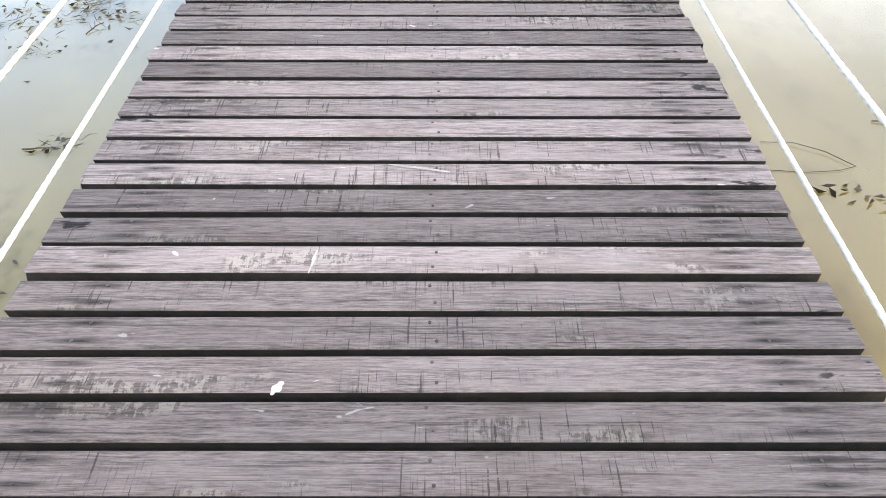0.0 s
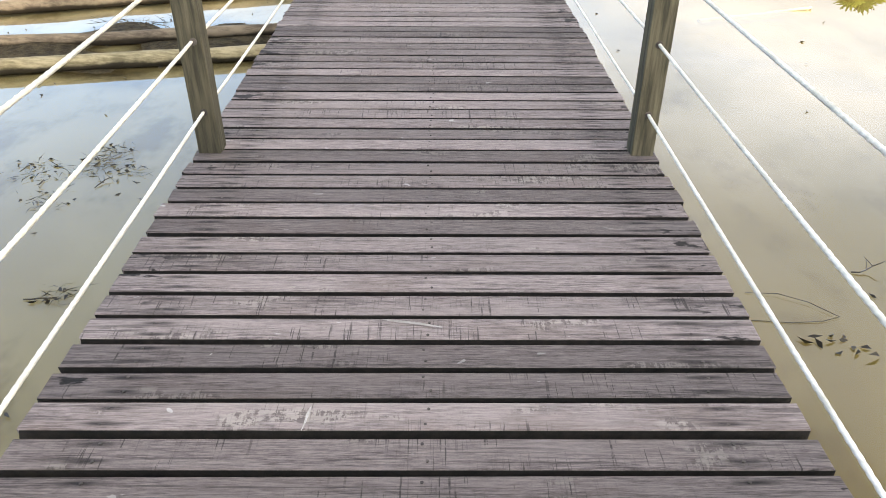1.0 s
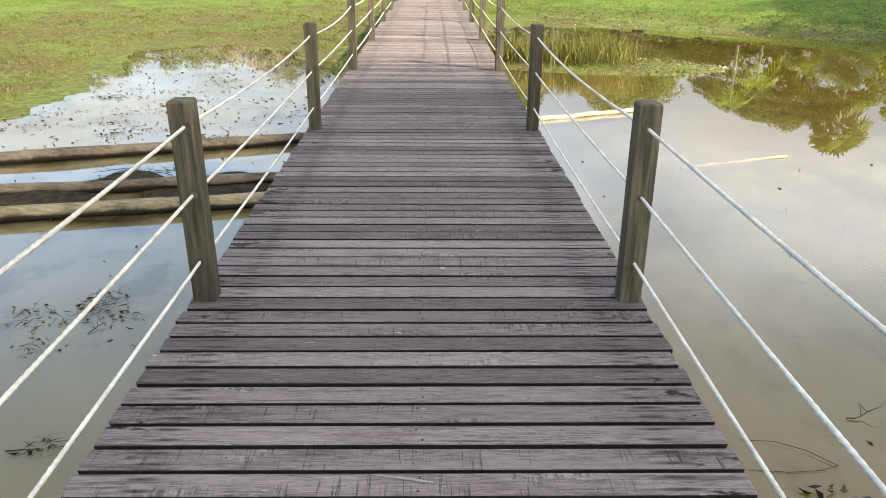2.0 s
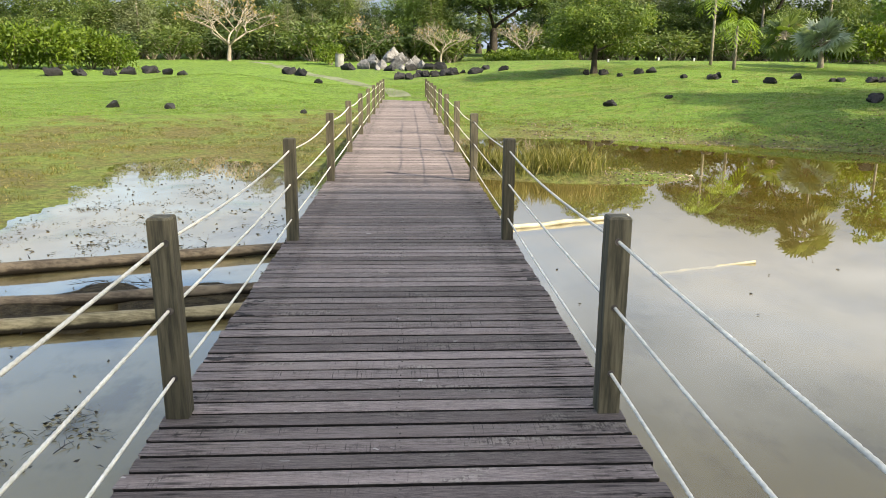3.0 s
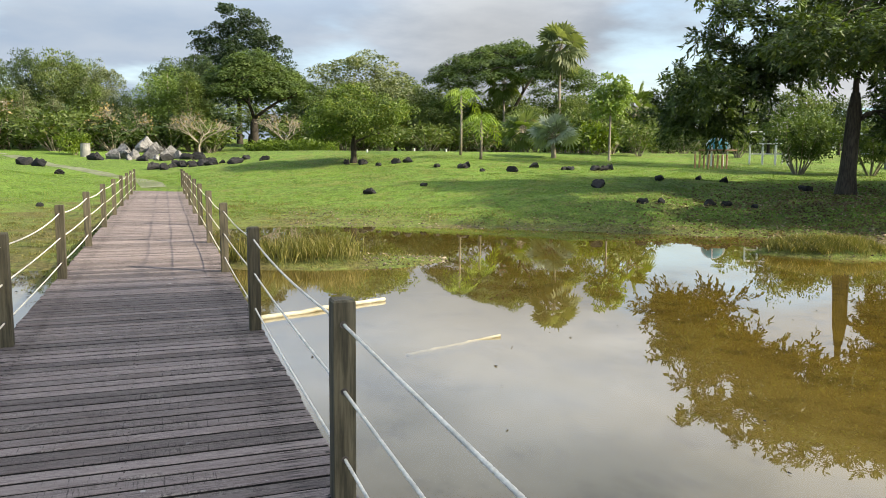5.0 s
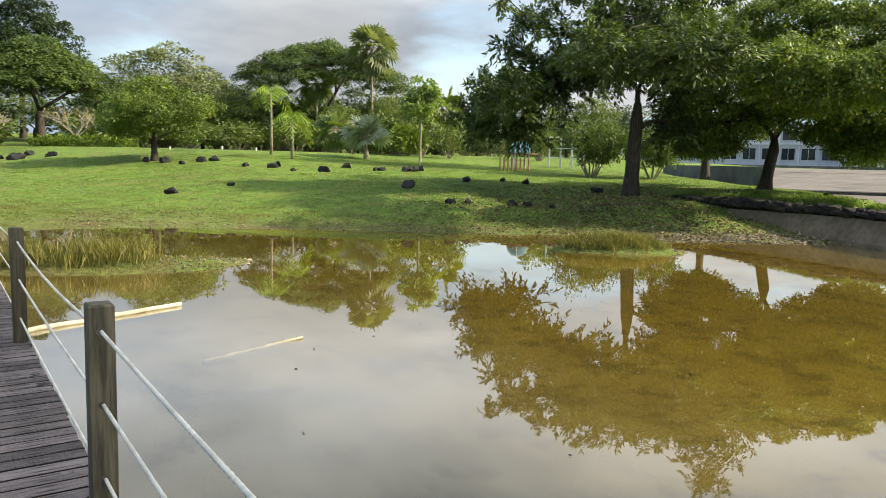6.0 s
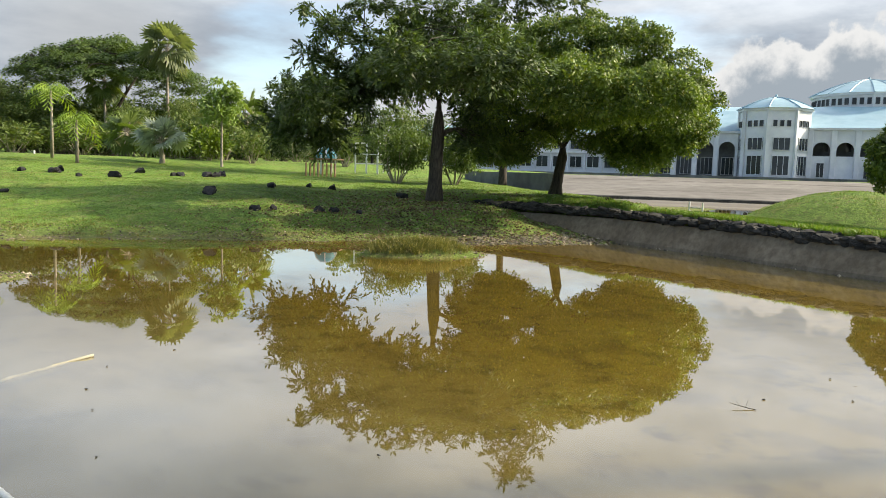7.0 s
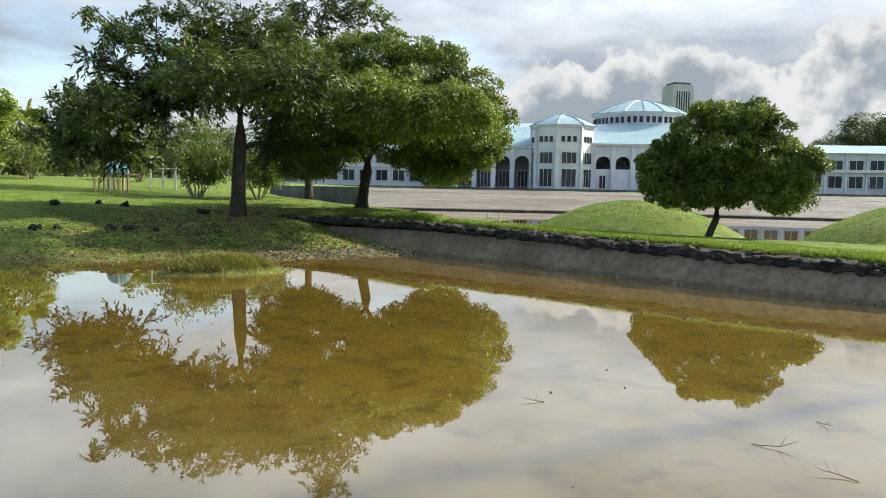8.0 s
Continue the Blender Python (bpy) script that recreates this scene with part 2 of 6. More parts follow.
    bump(t, b, calc(t, "SUBTRACT", both, calc(t, "MULTIPLY", marks, 0.4)), 0.6, 0.006)
    return m


def water_surface():
    """Still, murky pond water: a clear sheet that mirrors more the flatter one looks at it."""
    m, t, out = fresh("pond water")
    vec = coords(t, (1, 1, 1), True)
    wave = calc(t, "ADD", calc(t, "MULTIPLY", noise_of(t, vec, 0.9, 3), 1.0), calc(t, "MULTIPLY", noise_of(t, vec, 5.0, 2), 0.12))
    bp = node(t, "ShaderNodeBump", 100, -300)
    bp.inputs["Strength"].default_value, bp.inputs["Distance"].default_value = 0.03, 0.03
    t.links.new(wave, bp.inputs["Height"])
    gl = node(t, "ShaderNodeBsdfGlossy", 300)
    gl.inputs["Roughness"].default_value = 0.002
    gl.inputs["Color"].default_value = (0.96, 0.96, 0.96, 1)
    t.links.new(bp.outputs[0], gl.inputs["Normal"])
    tr = node(t, "ShaderNodeBsdfTransparent", 300, -200)
    tr.inputs["Color"].default_value = (0.9, 0.84, 0.62, 1)
    lw = node(t, "ShaderNodeLayerWeight", 0, 300)
    t.links.new(bp.outputs[0], lw.inputs["Normal"])
    gloss = calc(t, "ADD", calc(t, "MULTIPLY", calc(t, "POWER", lw.outputs["Facing"], 3.1), 0.975), 0.025)
    ms = node(t, "ShaderNodeMixShader", 600)
    t.links.new(gloss, ms.inputs[0])
    t.links.new(tr.outputs[0], ms.inputs[1])
    t.links.new(gl.outputs[0], ms.inputs[2])
    t.links.new(ms.outputs[0], out.inputs["Surface"])
    return m


def turf():
    """Short lawn with drier and barer patches, mud along the waterline and a silty pond bed below it."""
    m, t, out = fresh("lawn and mud")
    b = bsdf(t, out, 0.9, 0, 0.2)
    vec = coords(t, (1, 1, 1), True)
    fine, mid, wide = noise_of(t, vec, 9, 6, 0.7), noise_of(t, vec, 0.9, 6, 0.65), noise_of(t, vec, 0.14, 4)
    tiny = noise_of(t, vec, 34, 4, 0.7)
    col = mix(t, span(t, calc(t, "ADD", calc(t, "MULTIPLY", fine, 0.6), calc(t, "MULTIPLY", tiny, 0.4)), 0.38, 0.62), (0.046, 0.092, 0.015), (0.195, 0.31, 0.055))
    geo = node(t, "ShaderNodeNewGeometry", -1200)
    xyz = node(t, "ShaderNodeSeparateXYZ")
    t.links.new(geo.outputs["Position"], xyz.inputs[0])
    east = span(t, xyz.outputs[0], -5.0, 5.0)
    col = mix(t, span(t, wide, 0.38, 0.62, 0, 0.5), col, (0.17, 0.29, 0.04))
    col = mix(t, calc(t, "MULTIPLY", span(t, mid, 0.46, 0.66), calc(t, "ADD", calc(t, "MULTIPLY", east, 0.5), 0.14)), col, (0.2, 0.2, 0.06))
    col = mix(t, span(t, noise_of(t, vec, 2.3, 5, 0.7), 0.5, 0.62, 0, 0.6), col, (0.05, 0.092, 0.014))
    col = mix(t, calc(t, "MULTIPLY", span(t, noise_of(t, vec, 4.1, 5, 0.7), 0.55, 0.66), calc(t, "ADD", calc(t, "MULTIPLY", east, 0.4), 0.35)), col, (0.14, 0.12, 0.055))
    level = calc(t, "ADD", xyz.outputs[2], calc(t, "MULTIPLY", calc(t, "SUBTRACT", mid, 0.5), 1.5))
    level = calc(t, "ADD", level, span(t, xyz.outputs[0], -1.0, 5.0, 0.0, 0.26))
    edge = span(t, level, -0.42, 0.02, 1, 0)
    mud = mix(t, span(t, fine, 0.35, 0.65), (0.075, 0.06, 0.024), (0.19, 0.16, 0.06))
    patchy = span(t, noise_of(t, vec, 0.55, 6, 0.65), 0.38, 0.6, 0.4, 1.0)
    col = mix(t, calc(t, "MULTIPLY", calc(t, "MULTIPLY", edge, 0.9), patchy), col, mud)
    shoal = calc(t, "MULTIPLY", span(t, xyz.outputs[0], -0.6, -1.2), span(t, xyz.outputs[1], 9.6, 8.6))
    col = mix(t, shoal, col, mix(t, span(t, fine, 0.35, 0.65), (0.03, 0.023, 0.012), (0.085, 0.066, 0.036)))
    silt = mix(t, span(t, xyz.outputs[0], 2.2, 5.0), (0.16, 0.138, 0.074), (0.14, 0.12, 0.058))
    silt = mix(t, span(t, xyz.outputs[0], 4.0, 9.0), silt, (0.165, 0.128, 0.022))
    silt = mix(t, span(t, xyz.outputs[0], 12.0, 18.0), silt, (0.235, 0.18, 0.045))
    silt = mix(t, span(t, xyz.outputs[0], 0.6, -1.4), silt, (0.27, 0.26, 0.225))
    bed = mix(t, span(t, noise_of(t, vec, 0.8, 5), 0.35, 0.7, 0.0, 0.3), silt, (0.12, 0.095, 0.04))
    bed = mix(t, span(t, noise_of(t, coords(t, (1.6, 1.0, 1), True), 1.0, 5, 0.62), 0.49, 0.66, 0, 0.55), bed, (0.075, 0.056, 0.016))
    drift = calc(t, "MULTIPLY", span(t, noise_of(t, coords(t, (1.5, 1.5, 1), True), 1.7, 6, 0.68), 0.53, 0.64, 0, 0.6), span(t, xyz.outputs[0], 4.0, 7.0))
    bed = mix(t, drift, bed, (0.05, 0.037, 0.009))
    col = mix(t, span(t, xyz.outputs[2], -0.60, -0.625), col, bed)
    t.links.new(col, b.inputs["Base Color"])
    bp = node(t, "ShaderNodeBump", 300, -300)
    bp.inputs["Distance"].default_value = 0.07
    t.links.new(span(t, xyz.outputs[2], -0.63, -0.59, 0.03, 0.9), bp.inputs["Strength"])
    t.links.new(calc(t, "ADD", fine, tiny), bp.inputs["Height"])
    t.links.new(bp.outputs[0], b.inputs["Normal"])
    return m


def log_wood(name, dark, light):
    """Barkless log: long grain, blotches, lower half painted dark for underside shade and wet."""
    m, t, out = fresh(name)
    b = bsdf(t, out, 0.75, 0, 0.3)
    vec = coords(t, (0.5, 3, 3), True)
    grain, blot = noise_of(t, vec, 9, 6, 0.7), noise_of(t, coords(t, (1, 1, 1), True), 2.2, 5, 0.65)
    col = mix(t, span(t, calc(t, "ADD", calc(t, "MULTIPLY", grain, 0.55), calc(t, "MULTIPLY", blot, 0.45)), 0.38, 0.62), dark, light)
    geo = node(t, "ShaderNodeNewGeometry", -1200)
    xyz = node(t, "ShaderNodeSeparateXYZ")
    t.links.new(geo.outputs["Position"], xyz.inputs[0])
    # underside shade, along with the wet at the waterline, put into the colour
    underside = calc(t, "ADD", xyz.outputs[2], calc(t, "MULTIPLY", calc(t, "SUBTRACT", blot, 0.5), 0.09))
    col = mix(t, span(t, underside, -0.535, -0.565, 0, 0.92), col, (0.02, 0.0145, 0.008))
    t.links.new(col, b.inputs["Base Color"])
    bump(t, b, grain, 0.4, 0.01)
    return m


WOOD = deck_wood()
POST = plain("greenish weathered post wood", (0.036, 0.032, 0.019), (0.146, 0.127, 0.08), 3.0, 0.8, 0.4, (14, 14, 1.0), 0.15, depth=0.006)
# near black: shade in the plank gaps and under the deck is put into this colour
SHADEWOOD = plain("bearer wood with deck shade in its colour", (0.006, 0.005, 0.0045), (0.02, 0.017, 0.015), 3.0, 0.85, 0.3, (8, 1, 8))
ROPE = plain("off-white rope", (0.66, 0.63, 0.54), (0.86, 0.83, 0.74), 60, 0.85, 0.4, vary=0.05, depth=0.002)
NAIL = plain("rusty nail", (0.06, 0.052, 0.048), (0.17, 0.145, 0.13), 40, 0.6, 0.2, metal=0.6)
LOG = log_wood("peeled tan log", (0.075, 0.056, 0.038), (0.2, 0.158, 0.108))
PALELOG = log_wood("pale yellowish log", (0.14, 0.115, 0.06), (0.36, 0.3, 0.18))
CANE = plain("pale dry bamboo", (0.27, 0.25, 0.17), (0.46, 0.43, 0.32), 3.0, 0.6, 0.2, (1, 8, 8), 0.1)
DEBRIS = plain("wet dead leaves", (0.008, 0.007, 0.005), (0.045, 0.036, 0.022), 8, 0.5, 0.2, island=True)
WATERMAT = water_surface()
TURF = turf()
CONCRETE = plain("stained concrete", (0.13, 0.1, 0.062), (0.235, 0.188, 0.126), 6.0, 0.85, 0.3, (1.0, 1.0, 0.8), 0.1, world_space=True, depth=0.01)
STONE = plain("dark mossy stone", (0.009, 0.009, 0.007), (0.052, 0.048, 0.038), 9, 0.9, 0.8, vary=0.4, depth=0.03)
BASALT = plain("black boulder", (0.004, 0.004, 0.005), (0.026, 0.026, 0.027), 4, 0.8, 0.6, vary=0.3, depth=0.05)
GRANITE = plain("grey granite boulder", (0.07, 0.069, 0.068), (0.27, 0.266, 0.26), 3, 0.8, 0.5, vary=0.25, depth=0.04)
PAVING = plain("pinkish grey paving", (0.11, 0.10, 0.086), (0.18, 0.165, 0.145), 0.6, 0.85, 0.2, vary=0.05, world_space=True)
PATHMAT = plain("grey gravel path", (0.12, 0.14, 0.07), (0.22, 0.24, 0.15), 3, 0.9, 0.3, vary=0.05, world_space=True)
BARK = plain("brown bark", (0.022, 0.018, 0.013), (0.08, 0.067, 0.05), 3, 0.9, 0.7, (7, 7, 1.2), 0.15, depth=0.03)
PALEBARK = plain("pale bark", (0.2, 0.17, 0.13), (0.42, 0.37, 0.29), 3, 0.85, 0.4, (6, 6, 1.5), 0.15, depth=0.02)
LEAF_A = leaf("dark glossy leaves", (0.017, 0.035, 0.0085), (0.092, 0.14, 0.03), (0.15, 0.2, 0.05), 0.04, 0.3, 0.52)
LEAF_B = leaf("mid green leaves", (0.031, 0.063, 0.011), (0.18, 0.252, 0.042), (0.28, 0.31, 0.07), 0.05, 0.32, 0.48)
LEAF_FAR = leaf("woodland leaves", (0.065, 0.105, 0.026), (0.165, 0.215, 0.058), (0.2, 0.2, 0.07), 0.04, spread=0.4)
LEAF_BRIGHT = leaf("bright young leaves", (0.0425, 0.085, 0.0085), (0.17, 0.238, 0.0255), None)
LEAF_GREY = leaf("grey-green needles", (0.10, 0.13, 0.058), (0.22, 0.25, 0.13), None, spread=0.4)
LEAF_DEEP = leaf("deep blue-green leaves", (0.016, 0.034, 0.015), (0.05, 0.08, 0.03), None, spread=0.4)
LEAF_LIGHT = leaf("light feathery leaves", (0.10, 0.16, 0.03), (0.21, 0.3, 0.075), None, spread=0.4)
LEAF_DARK = leaf("dark crown leaves", (0.03, 0.056, 0.02), (0.085, 0.125, 0.04), None, spread=0.4)
LEAF_RAIN = leaf("fine rain tree leaves", (0.042, 0.078, 0.02), (0.125, 0.18, 0.045), None, spread=0.35)
LEAF_PALM = leaf("bright palm leaves", (0.12, 0.2, 0.02), (0.28, 0.38, 0.06), None)
LEAF_DRY = leaf("pale dry leaves", (0.17, 0.13, 0.06), (0.34, 0.26, 0.11), None)
PALECONC = plain("pale concrete", (0.2, 0.2, 0.185), (0.32, 0.32, 0.295), 3, 0.85, 0.2, vary=0.05)
LEAF_SILVER = leaf("silver palm leaves", (0.16, 0.2, 0.16), (0.3, 0.35, 0.29), None)
REED = leaf("straw-green reeds", (0.0675, 0.0765, 0.0162), (0.198, 0.189, 0.0495), (0.34, 0.29, 0.12), 0.12)
LITTER = leaf("brown fallen leaves", (0.05, 0.03, 0.012), (0.2, 0.14, 0.07), (0.34, 0.28, 0.18), 0.1, 0.1)
BLADE = leaf("grass blades", (0.055, 0.115, 0.013), (0.195, 0.305, 0.045), (0.24, 0.21, 0.08), 0.08)
WALLPAINT = plain("white wall paint", (0.68, 0.69, 0.70), (0.8, 0.8, 0.8), 0.8, 0.7, 0.05, vary=0.02)
ROOFBLUE = plain("light blue metal roof", (0.26, 0.42, 0.5), (0.34, 0.5, 0.57), 0.6, 0.45, 0.05, vary=0.03)
GLASSDARK = plain("dark window glass", (0.02, 0.025, 0.03), (0.05, 0.06, 0.065), 0.5, 0.12, 0.02, vary=0.3)
# the dimness inside the arcade is put into this grey
ROOM = plain("interior wall grey with shade in the colour", (0.10, 0.11, 0.12), (0.2, 0.21, 0.22), 0.6, 0.8, 0.05, vary=0.1)
GREYWALL = plain("dark grey plinth", (0.09, 0.09, 0.09), (0.17, 0.17, 0.165), 1.0, 0.85, 0.1, vary=0.1)
TURQUOISE = plain("turquoise painted shell", (0.06, 0.27, 0.3), (0.12, 0.38, 0.4), 2, 0.4, 0.05, vary=0.05)
ORANGE = plain("orange painted wood", (0.32, 0.18, 0.09), (0.46, 0.28, 0.16), 3, 0.6, 0.1, vary=0.15)
TOWERPAINT = plain("pale grey wall paint", (0.44, 0.44, 0.47), (0.54, 0.54, 0.57), 0.8, 0.7, 0.05, vary=0.02)
WHITE = plain("white painted metal", (0.66, 0.66, 0.64), (0.8, 0.8, 0.78), 3, 0.5, 0.05, vary=0.05)


# ---- shapes ----
class Shape:
    """Gathers points and faces for one mesh."""

    def __init__(self):
        self.v, self.f = [], []

    def add(self, verts, faces):
        n = len(self.v)
        self.v.extend([tuple(p) for p in verts])
        self.f.extend([tuple(i + n for i in f) for f in faces])
        return self

    def box(self, lo, hi, m=None):
        (a, b, c), (d, e, g) = lo, hi
        vs = [Vector(p) for p in ((a, b, c), (d, b, c), (d, e, c), (a, e, c), (a, b, g), (d, b, g), (d, e, g), (a, e, g))]
        if m is not None:
            vs = [m @ p for p in vs]
        return self.add(vs, [(0, 3, 2, 1), (4, 5, 6, 7), (0, 1, 5, 4), (1, 2, 6, 5), (2, 3, 7, 6), (3, 0, 4, 7)])

    def slab(self, lo, hi, c=0.01, m=None):
        """A box with chamfered edges."""
        x0, y0, z0 = lo
        x1, y1, z1 = hi
        vs, fs = [], []
        ids = {}
        for i, x in enumerate((x0, x1)):
            for j, y in enumerate((y0, y1)):
                for k, z in enumerate((z0, z1)):
                    sx, sy, sz = (1 if i == 0 else -1), (1 if j == 0 else -1), (1 if k == 0 else -1)
                    for a in range(3):
                        p = [x + sx * c, y + sy * c, z + sz * c]
                        p[a] = (x, y, z)[a]
                        ids[i, j, k, a] = len(vs)
                        vs.append(Vector(p))
        for s in (0, 1):
            fs.append([ids[s, j, k, 0] for j, k in ((0, 0), (0, 1), (1, 1), (1, 0))])
            fs.append([ids[i, s, k, 1] for i, k in ((0, 0), (1, 0), (1, 1), (0, 1))])
            fs.append([ids[i, j, s, 2] for i, j in ((0, 0), (0, 1), (1, 1), (1, 0))])
        for p in (0, 1):
            for q in (0, 1):
                fs.append([ids[p, q, 0, 0], ids[p, q, 1, 0], ids[p, q, 1, 1], ids[p, q, 0, 1]])
                fs.append([ids[p, 0, q, 0], ids[p, 1, q, 0], ids[p, 1, q, 2], ids[p, 0, q, 2]])
                fs.append([ids[0, p, q, 1], ids[1, p, q, 1], ids[1, p, q, 2], ids[0, p, q, 2]])
                for r in (0, 1):
                    fs.append([ids[p, q, r, 0], ids[p, q, r, 1], ids[p, q, r, 2]])
        mid = Vector(((x0 + x1) / 2, (y0 + y1) / 2, (z0 + z1) / 2))
        good = []
        for f in fs:
            c0 = sum((vs[i] for i in f), Vector()) / len(f)
            n = (vs[f[1]] - vs[f[0]]).cross(vs[f[2]] - vs[f[0]])
            good.append(f if n.dot(c0 - mid) > 0 else f[::-1])
        if m is not None:
            vs = [m @ p for p in vs]
        return self.add(vs, good)

    def tube(self, path, radii, sides=8, cap=True, squash=1.0):
        path = [Vector(p) for p in path]
        rings = []
        ref = Vector((0.13, 0.31, 0.94)) if abs((path[-1] - path[0]).normalized().z) < 0.8 else Vector((1, 0.1, 0))
        for i, p in enumerate(path):
            d = (path[min(i + 1, len(path) - 1)] - path[max(i - 1, 0)]).normalized()
            a = d.cross(ref).normalized()
            b = d.cross(a)
            r = radii[i] if not isinstance(radii, (int, float)) else radii
            rings.append([p + (a * math.cos(2 * math.pi * k / sides) + b * math.sin(2 * math.pi * k / sides) * squash) * r for k in range(sides)])
        vs = [q for ring in rings for q in ring]
        fs = [(i * sides + k, i * sides + (k + 1) % sides, (i + 1) * sides + (k + 1) % sides, (i + 1) * sides + k)
              for i in range(len(path) - 1) for k in range(sides)]
        if cap:
            fs += [tuple(range(sides))[::-1], tuple(range((len(path) - 1) * sides, len(path) * sides))]
        return self.add(vs, fs)

    def mesh(self, name, smooth=False):
        me = bpy.data.meshes.new(name)
        me.from_pydata(self.v, [], self.f)
        if smooth:
            me.polygons.foreach_set("use_smooth", [True] * len(me.polygons))
        me.update()
        return me


def part(name, shape, material, parent=None, label="", smooth=False, at=None):
    """Links a shape or a mesh as one object under a thing, or at top level."""
    me = shape.mesh(name, smooth) if isinstance(shape, Shape) else shape
    if not me.materials:
        me.materials.append(material)
    ob = new(name, me)
    ob.parent = parent
    if at is not None:
        ob.matrix_basis = at
    if label:
        ob["label"] = label
    return ob


def thing(name, label, category, group="", kind="", at=None):
    ob = tagged(new(name), label, category, group, kind)
    ob.empty_display_size = 0.1
    if at is not None:
        ob.matrix_basis = at
    return ob


def quads_mesh(name, pts, smooth=False):
    """A mesh of loose quads from an array (n, 4, 3)."""
    n = len(pts)
    me = bpy.data.meshes.new(name)
    me.vertices.add(n * 4)
    me.vertices.foreach_set("co", np.asarray(pts, np.float32).reshape(-1))
    me.loops.add(n * 4)
    me.loops.foreach_set("vertex_index", np.arange(n * 4, dtype=np.int32))
    me.polygons.add(n)
    me.polygons.foreach_set("loop_start", np.arange(0, n * 4, 4, dtype=np.int32))
    me.update(calc_edges=True)
    return me


def unit(v):
    return v / np.maximum(np.linalg.norm(v, axis=-1, keepdims=True), 1e-9)


def leaf_quads(pos, way, length, width, rng, curl=0.25, face=None):
    """Pointed leaves: one bent diamond each, from pos along way; face: which way their flat side looks."""
    n = len(pos)
    way = unit(way)
    side = unit(np.cross(way, rng.normal(size=(n, 3)) if face is None else face + rng.normal(size=(n, 3)) * 0.45))
    nor = np.cross(way, side)
    ln = length * rng.uniform(0.65, 1.25, (n, 1))
    wd = width * rng.uniform(0.7, 1.2, (n, 1))
    mid = pos + way * ln * 0.45 + nor * ln * curl * 0.3
    tip = pos + way * ln - nor * ln * curl * rng.uniform(0, 1, (n, 1))
    return np.stack([pos, mid + side * wd * 0.5, tip, mid - side * wd * 0.5], 1)


# ---- lie of the land ----
WATER = -0.6
POND = [(-1.9, 16.2), (-2.9, 17.6), (-4.5, 19.2), (-6.0, 18.7), (-6.4, 17.2), (-5.4, 12.0), (-6.5, 9.0), (-10, 6), (-15, 0), (-14, -9),
        (-4, -15), (8, -15), (15, -10), (17.7, -4), (18.32, -0.3), (18.9, 2.05), (19.45, 3.4), (19.95, 4.95), (20.65, 6.7), (21.6, 8.8),
        (22.1, 10.5), (22.75, 12.1), (20.9, 13.3), (18.7, 14.7), (16.4, 17.3), (13.8, 19.2), (10.5, 21.7), (6.4, 23.7), (2.8, 24.3), (0.2, 23.0)]
BASIN = [(38, 25), (34, 17), (32, 9), (31.5, 3), (30.5, -6), (29, -22), (62, -44), (112, -40), (102, 8), (84, 32), (62, 40), (48, 33)]


def smooth(a, b, v):
    k = np.clip((v - a) / (b - a), 0, 1)
    return k * k * (3 - 2 * k)


def shore(poly, x, y):
    """Distance to the outline of a polygon, negative inside."""
    best, inside = np.full(x.shape, 1e9), np.zeros(x.shape, bool)
    for (ax, ay), (bx, by) in zip(poly, poly[1:] + poly[:1]):
        ex, ey = bx - ax, by - ay
        k = np.clip(((x - ax) * ex + (y - ay) * ey) / (ex * ex + ey * ey), 0, 1)
        best = np.minimum(best, np.hypot(x - ax - k * ex, y - ay - k * ey))
        cross = ((ay > y) != (by > y)) & (x < (bx - ax) * (y - ay) / (by - ay if by != ay else 1e-9) + ax)
        inside ^= cross
    return np.where(inside, -best, best)


def ripple(x, y, f, seed=0.0):
    return (np.sin(x * f + 1.7 * np.sin(y * f * 0.83 + seed)) + np.sin(y * f * 1.31 + 2.1 * np.sin(x * f * 0.71 + seed * 2))) * 0.5


